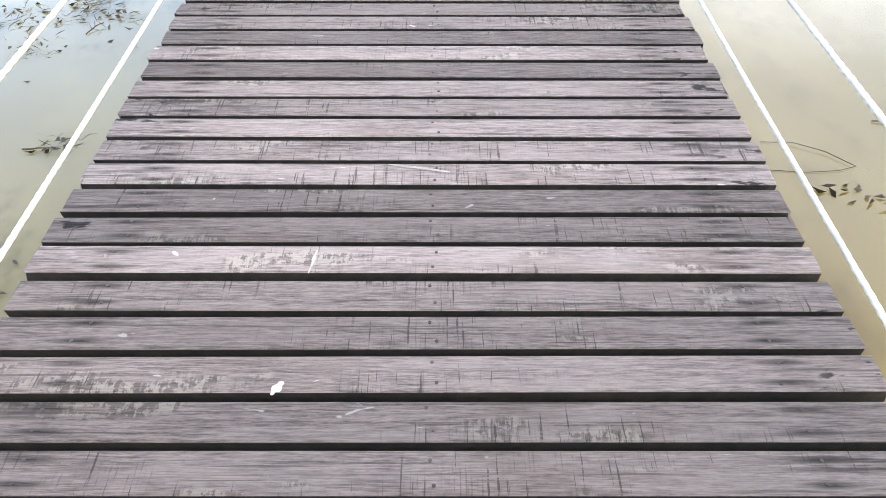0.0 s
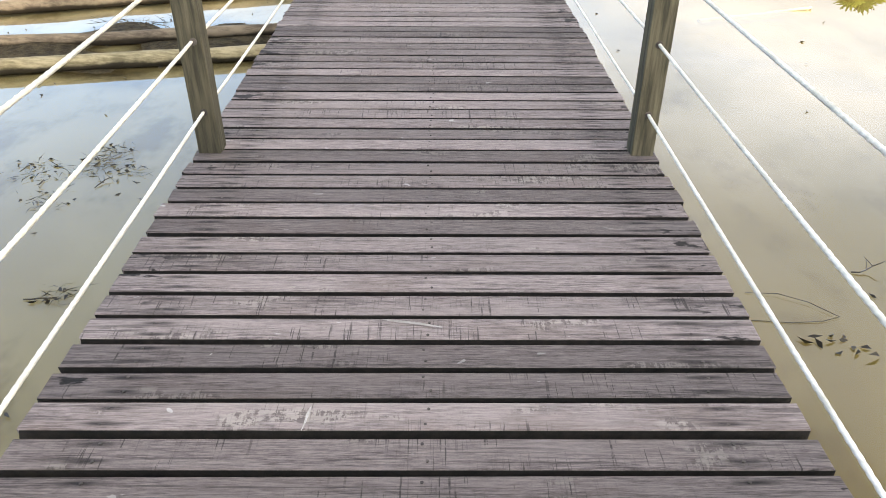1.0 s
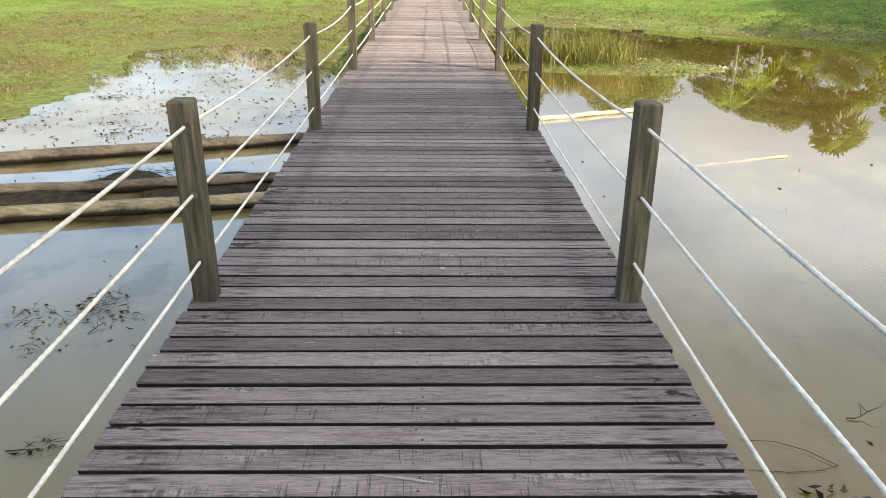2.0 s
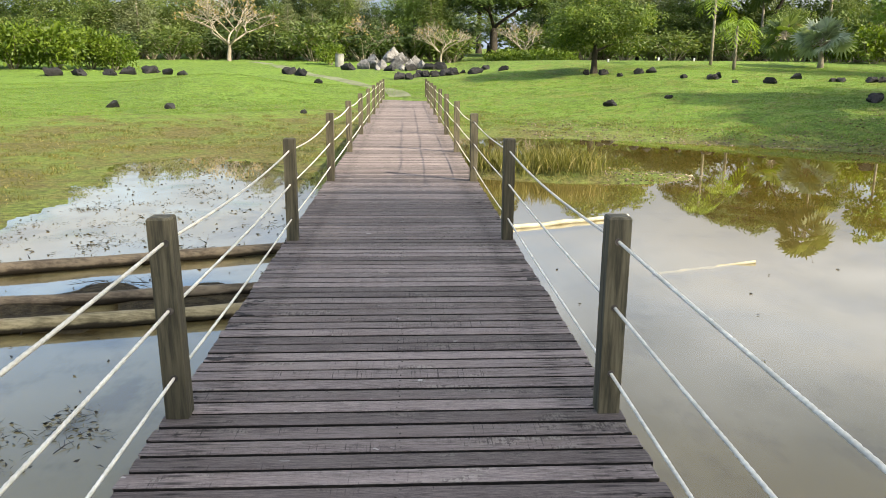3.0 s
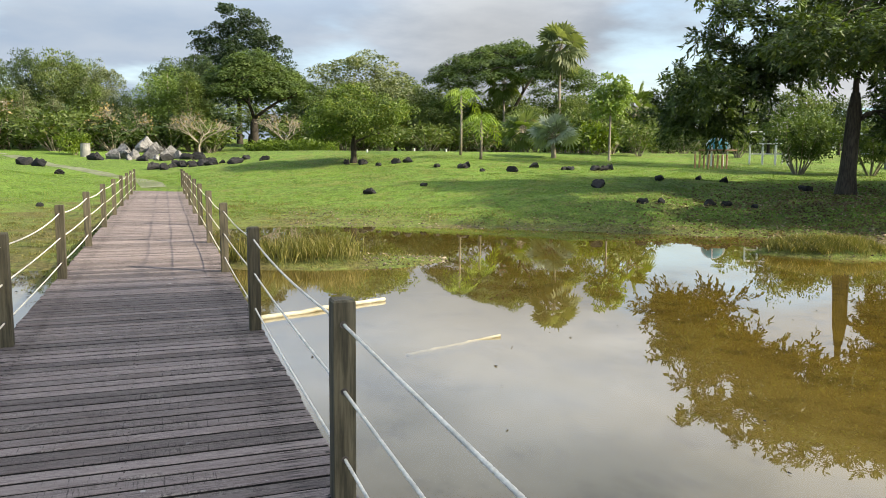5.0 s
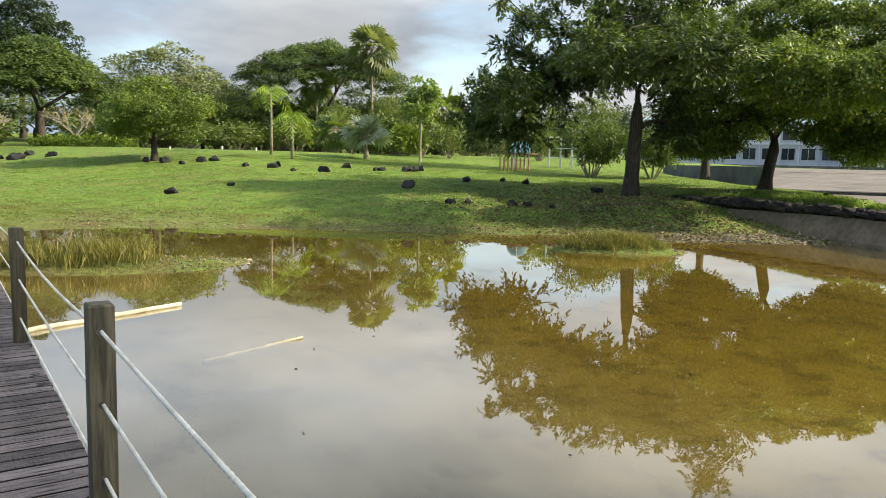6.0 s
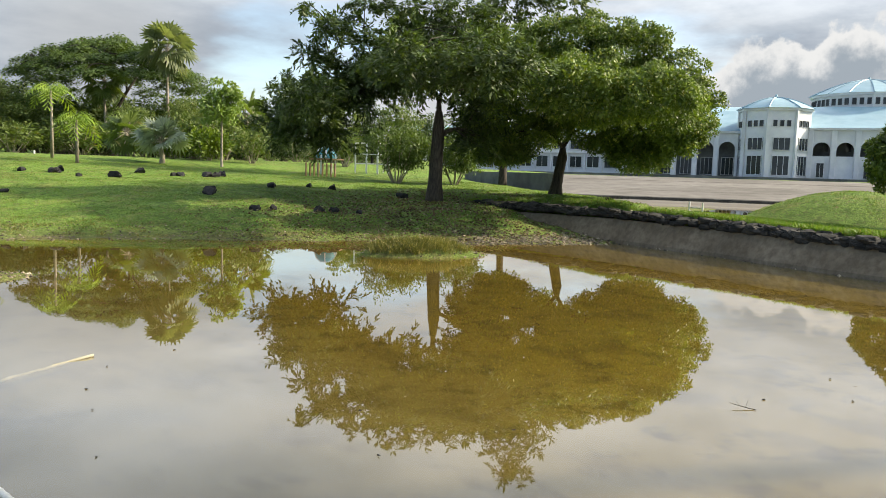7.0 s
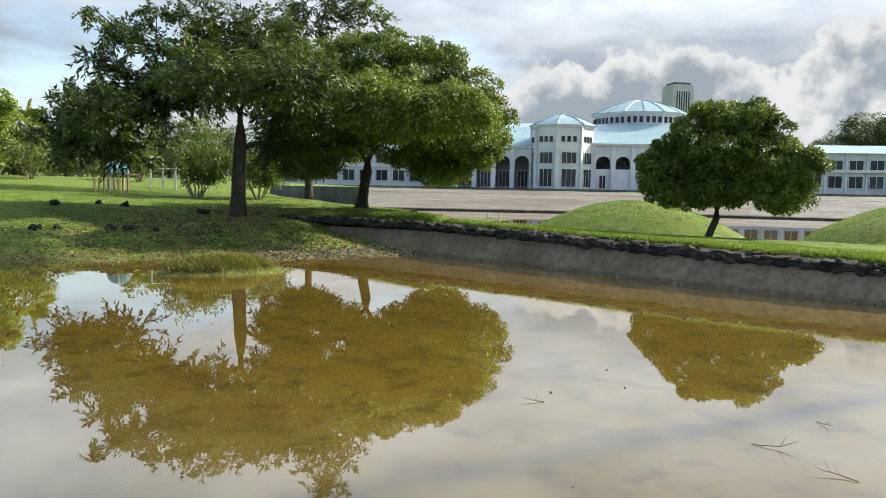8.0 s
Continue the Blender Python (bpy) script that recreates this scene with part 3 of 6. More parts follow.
def land(x, y):
    """Height of the ground."""
    x, y = np.atleast_1d(np.asarray(x, float)), np.atleast_1d(np.asarray(y, float))
    d = shore(POND, x, y)
    walled = smooth(12.7, 11.9, y) * smooth(14, 15, x)
    d = d + (1 - walled) * (0.22 * ripple(x, y, 1.9, 1) + 0.1 * ripple(x, y, 4.7, 2))
    steep = 0.045 + 0.215 * smooth(4, 15, x) - 0.12 * smooth(17.5, 20.5, x) * smooth(19, 16, y)
    rise = 1.35 + 1.9 * smooth(22, 60, y) + 4.0 * smooth(8, 0, x)
    dry = np.maximum(d, 0)
    beach = dry - 0.75 * smooth(2, 9, x) * (1 - np.exp(-dry / 0.8))
    slope = WATER + rise * (1 - np.exp(-steep * beach / rise)) + 0.55 * smooth(42, 80, y)
    slope += 0.85 * np.exp(-((x + 9.5) / 4.5) ** 2 - ((y - 41) / 5) ** 2)
    slope += 0.58 * np.exp(-((x - 5) / 3.4) ** 2) * smooth(30, 42, y) * smooth(66, 52, y)
    lip = 0.24 + 0.019 * np.clip(y, -3, 13)
    strip = lip + (0.08 + 0.35 * smooth(7, 20, y) - lip) * smooth(1.5, 9, dry)
    bank = np.where(dry < 0.55, -0.75, strip - (strip + 0.75) * smooth(0.85, 0.55, dry))
    z = slope + (bank - slope) * walled
    bed = WATER - np.minimum(0.045 * -np.minimum(d, 0), 0.2) * smooth(-1.5, 1.2, x) - 0.035 * smooth(0, 0.6, -d)
    bed += (0.016 * ripple(x, y, 1.3, 3) + 0.014 * ripple(x, y, 3.7, 4)) * smooth(-0.5, -2.5, x) * smooth(3, 7, y)
    shoal = np.exp(-((y - 7.45 - 0.2 * (x + 2)) / 0.75) ** 2) * smooth(-1.0, -1.7, x)
    bed += shoal * (0.05 + 0.03 * ripple(x, y, 5.3, 8))
    z = np.where(d < 0, bed, z)
    over = 22.75 + (y - 12.1) * 0.26
    k = smooth(0.35, 0.95, x - over) * smooth(11.6, 12.8, y) * smooth(23, 20, y) * smooth(34, 30, x) * np.maximum(smooth(27, 25, x), smooth(15, 19, y))
    z = z + (0.64 - z) * k
    # the far basin, its paved bank and the mounds
    e = shore(BASIN, x, y)
    r, az = np.hypot(x, y), np.degrees(np.arctan2(x, y))
    far = -0.75 + 2.4 * smooth(84, 126, r)
    z = z + (far - z) * smooth(48, 58, az) * smooth(44, 60, r)
    z = np.where(e < 2.5, z + (-0.75 - z) * smooth(2.5, 0.0, e), z)
    z = np.where(e < 0, -0.75, z)
    for mx, my, rx, ry, h in ((34.6, 8.2, 5.6, 5.2, 2.0), (33.5, -3.2, 6.0, 5.0, 2.2), (52, 24, 7, 5, 0.2)):
        k = ((x - mx) / rx) ** 2 + ((y - my) / ry) ** 2
        z = np.maximum(z, -0.75 + h * np.sqrt(np.clip(1 - k, 0, 1)) * (0.55 + 0.45 * np.clip(1 - k, 0, 1)))
    # reed bed and islet in the pond
    for mx, my, rx, ry, h, turn in ((3.5, 16.0, 2.5, 1.1, 0.13, -0.15), (14.9, 13.9, 1.7, 0.85, 0.26, -0.6)):
        u, v = (x - mx) * math.cos(turn) + (y - my) * math.sin(turn), (y - my) * math.cos(turn) - (x - mx) * math.sin(turn)
        k = (u / rx) ** 2 + (v / ry) ** 2 + 0.12 * ripple(x, y, 3.3, 5)
        z = np.maximum(z, np.where(k < 1.6, WATER + h * (1 - k), -9))
    out = np.where(d > 0.8, 1.0, 0.0) * np.where(e > 2.5, 1, 0)
    z = z + out * (0.05 * ripple(x, y, 0.42, 6) + 0.025 * ripple(x, y, 1.3, 7)) * np.clip((d - 0.8) / 4, 0, 1)
    z = np.where(z > 1.5, 1.5 + 0.55 * np.tanh((z - 1.5) / 0.55), z)
    return z + 2.2 * smooth(92, 130, r) * smooth(50, 44, az)


def height(x, y):
    return float(land(x, y)[0])


# ---- ground, water, wall ----
def build_ground():
    ang = np.radians(np.concatenate([np.arange(-180, -45, 2.0), np.arange(-45, 105, 0.4), np.arange(105, 180, 2.0)]))
    rad = np.concatenate([np.arange(0.6, 10, 0.22), np.arange(10, 34, 0.16), np.arange(34, 60, 0.6), np.arange(60, 130, 2.0),
                          130 * 1.25 ** np.arange(0, 14)])
    a, r = np.meshgrid(ang, rad, indexing="ij")
    x, y = (r * np.sin(a)).ravel(), (r * np.cos(a)).ravel()
    z = land(x, y)
    na, nr = len(ang), len(rad)
    i, j = np.meshgrid(np.arange(na), np.arange(nr - 1), indexing="ij")
    p, q = (i * nr + j).ravel(), (((i + 1) % na) * nr + j).ravel()
    faces = np.stack([p, p + 1, q + 1, q], 1)
    faces = faces[:, ::-1]
    verts = np.stack([x, y, z], 1)
    hub = len(verts)
    me = bpy.data.meshes.new("ground")
    tris = [(hub, int(k * nr), int(((k + 1) % na) * nr)) for k in range(na)]
    me.from_pydata(np.vstack([verts, [[0, 0, height(0, 0)]]]).tolist(), [], faces.tolist() + [t[::-1] for t in tris])
    me.polygons.foreach_set("use_smooth", [True] * len(me.polygons))
    me.update()
    bm = bmesh.new()
    bm.from_mesh(me)
    bmesh.ops.recalc_face_normals(bm, faces=bm.faces)
    if sum(f.normal.z for f in bm.faces) < 0:
        bmesh.ops.reverse_faces(bm, faces=bm.faces)
    bm.to_mesh(me)
    bm.free()
    return tagged(part("ground", me, TURF), "grassy parkland with muddy pond edge and silty pond bed", "ground", kind="structure")


build_ground()
for name, lo, hi, label in (("water_1", (-30, -30), (24.2, 30), "still murky brown pond water mirroring the trees"),
                            ("water_2", (28.0, -60), (130, 60), "still dark water of the basin before the building")):
    tagged(part(name, Shape().add([(lo[0], lo[1], WATER), (hi[0], lo[1], WATER), (hi[0], hi[1], WATER), (lo[0], hi[1], WATER)], [(0, 1, 2, 3)]), WATERMAT),
           label, "water", kind="structure")


def offset_line(line, d):
    """A polyline moved sideways to its right by d."""
    out = []
    for i, p in enumerate(line):
        a, b = line[max(i - 1, 0)], line[min(i + 1, len(line) - 1)]
        t = Vector((b[0] - a[0], b[1] - a[1])).normalized()
        out.append((p[0] + t.y * d, p[1] - t.x * d))
    return out


def resample(line, step):
    out = []
    for a, b in zip(line, line[1:]):
        n = max(1, round(math.dist(a, b) / step))
        out += [(a[0] + (b[0] - a[0]) * k / n, a[1] + (b[1] - a[1]) * k / n) for k in range(n)]
    return out + [line[-1]]


WALL_LINE = resample([(17.1, -6.5), (17.7, -4), (18.32, -0.3), (18.9, 2.05), (19.45, 3.4), (19.95, 4.95), (20.65, 6.7), (21.6, 8.8), (22.1, 10.5), (22.75, 12.1), (23.25, 14.3), (23.6, 16.5), (23.95, 18.4), (24.15, 20.2)], 0.5)


def lip_at(y):
    return 0.24 + 0.019 * min(max(y, -3), 13)


def build_wall():
    """Sloping concrete apron along the pond; its stone coping is laid on later."""
    wall = tagged(thing("wall_pond", "stained concrete pond wall with a dark rough stone coping", "wall"), kind="structure")
    s = Shape()
    rings = []
    front, top, back = WALL_LINE, offset_line(WALL_LINE, 0.42), offset_line(WALL_LINE, 0.75)
    foot = offset_line(WALL_LINE, -0.12)
    for p, q, r, b in zip(foot, front, top, back):
        h = lip_at(q[1]) - 0.2 - 0.01 * max(q[1], 0)
        rings.append([(*p, -0.95), (*q, -0.5), (*r, h), (*b, h), (*b, -0.95)])
    vs = [v for ring in rings for v in ring]
    fs = [(i * 5 + k, (i + 1) * 5 + k, (i + 1) * 5 + (k + 1) % 5, i * 5 + (k + 1) % 5) for i in range(len(rings) - 1) for k in range(5)]
    s.add(vs, fs + [(0, 1, 2, 3, 4), tuple(len(vs) - 1 - k for k in range(5))])
    part("apron", s, CONCRETE, wall, "stained grey concrete")
    return wall


POND_WALL = build_wall()


def build_paved_bank():
    """Broad paved steps that rise from the basin to the building."""
    bank = tagged(thing("pavement", "pinkish grey paved bank in low broad steps", "pavement"), kind="structure")
    levels = [(82, -0.9, -0.42), (91, -0.2, 0.085), (100, 0.3, 0.59), (109, 0.85, 1.12)]
    for (r, z0, z1), (a0, a1, stone) in [(l, b) for l in levels for b in ((52, 84.6, PAVING), (84.6, 112, GREYWALL))]:
        s = Shape()
        az = [radians(a) for a in np.linspace(a0, a1, 20)]
        n = len(az)
        vs = []
        for a in az:
            for rr, z in ((r, z0 - 0.4), (r + 0.3, z1), (r + 9.0, z1 + 0.5), (r + 9.0, z0 - 0.4)):
                vs.append((rr * math.sin(a), rr * math.cos(a), z))
        s.add(vs, [(i * 4 + k, (i + 1) * 4 + k, (i + 1) * 4 + (k + 1) % 4, i * 4 + (k + 1) % 4) for i in range(n - 1) for k in range(4)] + [(0, 1, 2, 3), (4 * n - 1, 4 * n - 2, 4 * n - 3, 4 * n - 4)])
        part("step", s, stone, bank)


build_paved_bank()


def basin_kerb():
    """Dark stone kerb along the far edge of the basin."""
    az = [radians(a) for a in np.arange(50, 112, 1.5)]
    vs = []
    for a in az:
        for rr, z in ((80.6, -0.8), (80.8, -0.46), (82.2, -0.44), (82.2, -0.8)):
            vs.append((rr * math.sin(a), rr * math.cos(a), z))
    n = len(az)
    s = Shape().add(vs, [(i * 4 + k, (i + 1) * 4 + k, (i + 1) * 4 + (k + 1) % 4, i * 4 + (k + 1) % 4) for i in range(n - 1) for k in range(4)] + [(0, 1, 2, 3), (4 * n - 1, 4 * n - 2, 4 * n - 3, 4 * n - 4)])
    tagged(part("kerb", s, STONE), "dark stone kerb at the far edge of the basin", "kerb", kind="structure")


basin_kerb()


def strip(name, line, width, material, label, category, lift=0.02):
    pts = resample(line, 0.6)
    l, r = offset_line(pts, -width / 2), offset_line(pts, width / 2)
    vs = []
    for p, q in zip(l, r):
        vs += [(*p, height(*p) + lift), (*q, height(*q) + lift)]
    s = Shape().add(vs, [(2 * i, 2 * i + 1, 2 * i + 3, 2 * i + 2) for i in range(len(pts) - 1)])
    return tagged(part(name, s, material, smooth=True), label, category, kind="structure")


strip("path", [(-0.2, 38.4), (-0.6, 42), (-1.8, 46), (-4.2, 51), (-7.0, 57), (-10, 64), (-14, 72)], 1.1, PATHMAT, "narrow grey gravel path winding over the lawn", "path", 0.012)


def build_side_wall():
    w = tagged(thing("wall_basin", "low grey concrete wall beside the basin", "wall"), kind="structure")
    line = [(36.4, 24.0), (39, 28.5), (43, 36)]
    for a, b in zip(line, line[1:]):
        d = Vector((b[0] - a[0], b[1] - a[1], 0))
        m = Matrix.Translation((*a, -0.6)) @ Matrix.Rotation(math.atan2(d.y, d.x), 4, "Z")
        part("wall_panel", Shape().slab((0, -0.15, 0), (d.length - 0.01, 0.15, 2.25), 0.02, m), GREYWALL, w)


build_side_wall()


# ---- footbridge: bearers, posts and ropes (the planks are laid at the end) ----
PITCH, GAP, HALF = 0.1325, 0.024, 1.09
Y_FIRST, Y_LAST = -1.94, 38.3
POST_STEP = 3.75
BRIDGE = thing("boardwalk", "grey weathered timber boardwalk across the pond", "boardwalk")
# supports in the same near-black wood, under-deck shade included in the colour
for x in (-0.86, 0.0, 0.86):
    part("bearer", Shape().slab((x - 0.05, Y_FIRST, -0.2), (x + 0.05, Y_LAST, -0.053), 0.006), SHADEWOOD, BRIDGE, "timber bearer with under-deck shade in its colour")
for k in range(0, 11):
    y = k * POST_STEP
    part("cross_beam", Shape().slab((-1.0, y - 0.16, -0.34), (1.0, y - 0.04, -0.2), 0.006), SHADEWOOD, BRIDGE)
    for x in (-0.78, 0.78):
        part("pile", Shape().tube([(x, y - 0.1, -1.1), (x, y - 0.1, -0.335)], 0.07, 10), SHADEWOOD, BRIDGE)

ROPE_HEIGHTS = (0.845, 0.53, 0.204)


def rope_shape(a, b, sag, radius, fine):
    """Three-strand twisted rope hanging between two points."""
    a, b = Vector(a), Vector(b)
    length = (b - a).length
    n = round(length / (0.013 if fine else 0.12))
    sides = 12 if fine else 6
    d = (b - a).normalized()
    u = d.cross(Vector((0, 0, 1))).normalized()
    w = u.cross(d)
    vs, fs = [], []
    for i in range(n + 1):
        k = i / n
        c = a.lerp(b, k) - Vector((0, 0, sag * 4 * k * (1 - k)))
        for j in range(sides):
            t = 2 * math.pi * j / sides
            r = radius * (1 + 0.16 * math.cos(3 * (t - 2 * math.pi * k * length / 0.11))) if fine else radius
            vs.append(c + u * math.cos(t) * r + w * math.sin(t) * r)
    for i in range(n):
        for j in range(sides):
            fs.append((i * sides + j, i * sides + (j + 1) % sides, (i + 1) * sides + (j + 1) % sides, (i + 1) * sides + j))
    return Shape().add(vs, fs)


def post_shape(rng):
    w = 0.0525
    s = Shape().slab((-w, -w, -0.5), (w, w, 0.955), 0.003)
    s.add([(-w * 0.97, -w * 0.97, 0.9535), (w * 0.97, -w * 0.97, 0.9535), (w * 0.97, w * 0.97, 0.9535), (-w * 0.97, w * 0.97, 0.9535), (-w * 0.86, -w * 0.86, 0.962), (w * 0.86, -w * 0.86, 0.962), (w * 0.86, w * 0.86, 0.962), (-w * 0.86, w * 0.86, 0.962)],
          [(4, 5, 6, 7), (0, 1, 5, 4), (1, 2, 6, 5), (2, 3, 7, 6), (3, 0, 4, 7)])
    return s


def build_railing(side):
    rng = random.Random(5 + side)
    rail = thing("rope_railing", "rope railing with square weathered timber posts and three white ropes", "railing", "rope railings of the boardwalk")
    x = 1.0255 if side > 0 else -1.0185
    meshes = [post_shape(rng).mesh("post") for _ in range(1)]
    last = 10
    tops = []
    for k in range(0, last + 1):
        y = k * POST_STEP + rng.uniform(-0.02, 0.02)
        lean = (rng.uniform(-0.6, 0.6), rng.uniform(-0.6, 0.6)) if k > 1 else (0.0, 0.9 if side < 0 else -0.2)
        ob = part("post", meshes[0], POST, rail, at=pose(x, y, -0.004, lean[0], lean[1], rng.choice((0, 180))))
        tops.append(y)
        for h in ROPE_HEIGHTS:
            holes = Shape().tube([(x + math.radians(lean[1]) * h, y - 0.0555, h), (x + math.radians(lean[1]) * h, y + 0.0555, h)], 0.017, 10)
            part("rope_hole", holes, NAIL, ob, "dark drilled rope hole").matrix_parent_inverse = ob.matrix_basis.inverted()
    for k in range(last):
        for i, h in enumerate(ROPE_HEIGHTS):
            sag = ((0.03, 0.018, 0.012) if side < 0 else (0.012, 0.012, 0.01))[i] if k == 0 else rng.uniform(0.5, 1.2) * (0.05, 0.028, 0.02)[i]
            shape = rope_shape((x, tops[k], h), (x, tops[k + 1], h), sag, 0.0074, k < 2)
            part("rope", shape, ROPE, rail, smooth=True)
    return rail


for side in (-1, 1):
    build_railing(side)


# ---- plants ----
def lobe_points(lobes, count, rng, shell=0.55, rough=0.09, core=0.22):
    """Points spread through the outer part of a crown made of ellipsoids, and the way outwards at each."""
    vol = np.array([(l[3] * l[4] + l[4] * l[5] + l[3] * l[5]) * (l[6] if len(l) > 6 else 1) for l in lobes])
    pick = rng.choice(len(lobes), count, p=vol / vol.sum())
    arr = np.array([l[:6] for l in lobes])
    d = unit(rng.normal(size=(count, 3)))
    r = 1 - shell * rng.random((count, 1)) ** 1.8
    wob = 1 + rough * (np.sin(d[:, :1] * 7 + pick[:, None]) + np.sin(d[:, 1:2] * 9 + 2 * pick[:, None]) + np.sin(d[:, 2:] * 8))
    p = arr[pick, :3] + d * arr[pick, 3:] * r * wob
    n = unit(d / arr[pick, 3:])
    keep = np.ones(count, bool)
    for l in arr:
        keep &= (((p - l[:3]) / l[3:]) ** 2).sum(1) > core
    return p[keep], n[keep]


def crown_mesh(name, lobes, clusters, per, length, width, seed, droop=0.3, spread=1.2, shell=0.55, rough=0.09):
    rng = np.random.default_rng(seed)
    p, n = lobe_points(lobes, clusters, rng, shell, rough)
    c = np.repeat(p, per, 0)
    out = np.repeat(n, per, 0)
    c = c + rng.normal(size=c.shape) * length * spread * 0.5
    way = out * 0.7 + rng.normal(size=c.shape) * 0.75 + np.array([0, 0, -droop])
    return quads_mesh(name, leaf_quads(c, way, length, width, rng))


def clumped_crown(name, lobes, clumps, per, size, length, width, seed, flat=0.7, droop=0.3, shell=0.6, core=0.22):
    """A crown of leafy clumps: each clump is a small dome of leaves, with gaps between the clumps."""
    rng = np.random.default_rng(seed)
    p, n = lobe_points(lobes, clumps, rng, shell, 0.07, core)
    k = len(p)
    r = size * rng.uniform(0.6, 1.3, (k, 1))
    c, out, rr = np.repeat(p, per, 0), np.repeat(n, per, 0), np.repeat(r, per, 0)
    d = unit(rng.normal(size=c.shape) + out * 0.55 + np.array([0, 0, 0.45]))
    pos = c + d * rr * rng.uniform(0.55, 1.05, (len(c), 1)) * np.array([1, 1, flat])
    way = np.cross(d, rng.normal(size=c.shape)) + d * 0.5 + np.array([0, 0, -droop])
    return quads_mesh(name, leaf_quads(pos, way, length, width, rng, 0.25, d))


def limb_path(a, b, rng, bow=0.15, n=6):
    a, b = Vector(a), Vector(b)
    side = Vector((rng.uniform(-1, 1), rng.uniform(-1, 1), rng.uniform(-0.3, 0.8))) * (b - a).length * bow
    return [a.lerp(b, k / n) + side * math.sin(math.pi * k / n) + Vector((rng.uniform(-1, 1), rng.uniform(-1, 1), 0)) * 0.02 * (b - a).length * (0 < k < n) for k in range(n + 1)]


def trunk_and_limbs(lobes, fork, girth, rng, twigs=3, lean=(0, 0), thin=0.09):
    """Trunk to the fork, then a limb to each lobe, nearest first, each branching off the nearest limb that is already there."""
    trunk, limbs = Shape(), []
    top = Vector((lean[0], lean[1], fork))
    path = [Vector((0, 0, -0.25)), Vector((0, 0, 0.05)), Vector((lean[0] * 0.15, lean[1] * 0.15, fork * 0.25)),
            Vector((lean[0] * 0.5, lean[1] * 0.5, fork * 0.6)), top, top + Vector((0, 0, fork * 0.25))]
    trunk.tube(path, [girth * 1.7, girth * 1.3, girth, girth * 0.9, girth * 0.85, girth * 0.5], 10)
    nodes = [(path[4], girth * 0.62), (path[5], girth * 0.5), (path[3].lerp(path[4], 0.7), girth * 0.5)]
    for l in sorted(lobes, key=lambda q: (Vector(q[:3]) - top).length):
        end = Vector(l[:3]) + Vector((0, 0, 0.25 * l[5]))
        start, r0 = min(nodes, key=lambda q: (q[0] - end).length + 0.35 * (q[0] - top).length + 0.6 * max(q[0].z - end.z, 0))
        n = 7
        way = limb_path(start, end, rng, 0.16, n)
        rise = (end - start).length * rng.uniform(0.05, 0.16)
        way = [p + Vector((0, 0, rise * math.sin(math.pi * k / n))) for k, p in enumerate(way)]
        r0 = max(r0 * 0.8, girth * thin)
        radii = [max(r0 * (1 - 0.78 * k / n), 0.012) for k in range(n + 1)]
        s = Shape().tube(way, radii, 7)
        nodes += [(way[k], radii[k]) for k in range(2, n)]
        c = Vector(l[:3])
        for _ in range(twigs):
            k = rng.randint(3, 6)
            d = Vector((rng.gauss(0, 1), rng.gauss(0, 1), rng.gauss(0.3, 0.7))).normalized()
            tip = c + Vector((d.x * l[3], d.y * l[4], d.z * l[5])) * 0.85
            s.tube(limb_path(way[k], tip, rng, 0.15, 4), [max(radii[k] * 0.5 * (1 - 0.8 * q / 4), 0.006) for q in range(5)], 5)
        limbs.append(s)
    return trunk, limbs


def turned(lobes, az):
    """Lobes given as (to the right, away, up, ...) seen from compass direction az, in world axes."""
    c, s = math.cos(radians(az)), math.sin(radians(az))
    return [(u * c + w * s, -u * s + w * c, *rest) for u, w, *rest in lobes]


def great_tree(name, label, x, y, az, lobes, fork, girth, leaf_mat, clusters, per, length, width, seed, twigs=4, droop=0.35, lean=(0, 0), group="", shell=0.6, clump=0.5, flat=0.7, core=0.22, airy=False):
    rng = random.Random(seed)
    lobes = turned(lobes, az)
    lx, ly = turned([(lean[0], lean[1], 0)], az)[0][:2]
    tree = thing(name, label, "tree", group, at=pose(x, y, height(x, y)))
    trunk, limbs = trunk_and_limbs(lobes, fork, girth, rng, twigs, (lx, ly))
    part("trunk", trunk, BARK, tree, "rough brown trunk", True)
    for s in limbs:
        part("limb", s, BARK, tree, smooth=True)
    crown = spray_crown("crown", lobes, clusters, per, clump, length, width, seed, droop) if airy else clumped_crown("crown", lobes, clusters, per, clump, length, width, seed, flat, droop, shell, core)
    part("crown", crown, leaf_mat, tree, "hanging dark green leaves" if airy else "dense green leaves")
    return tree


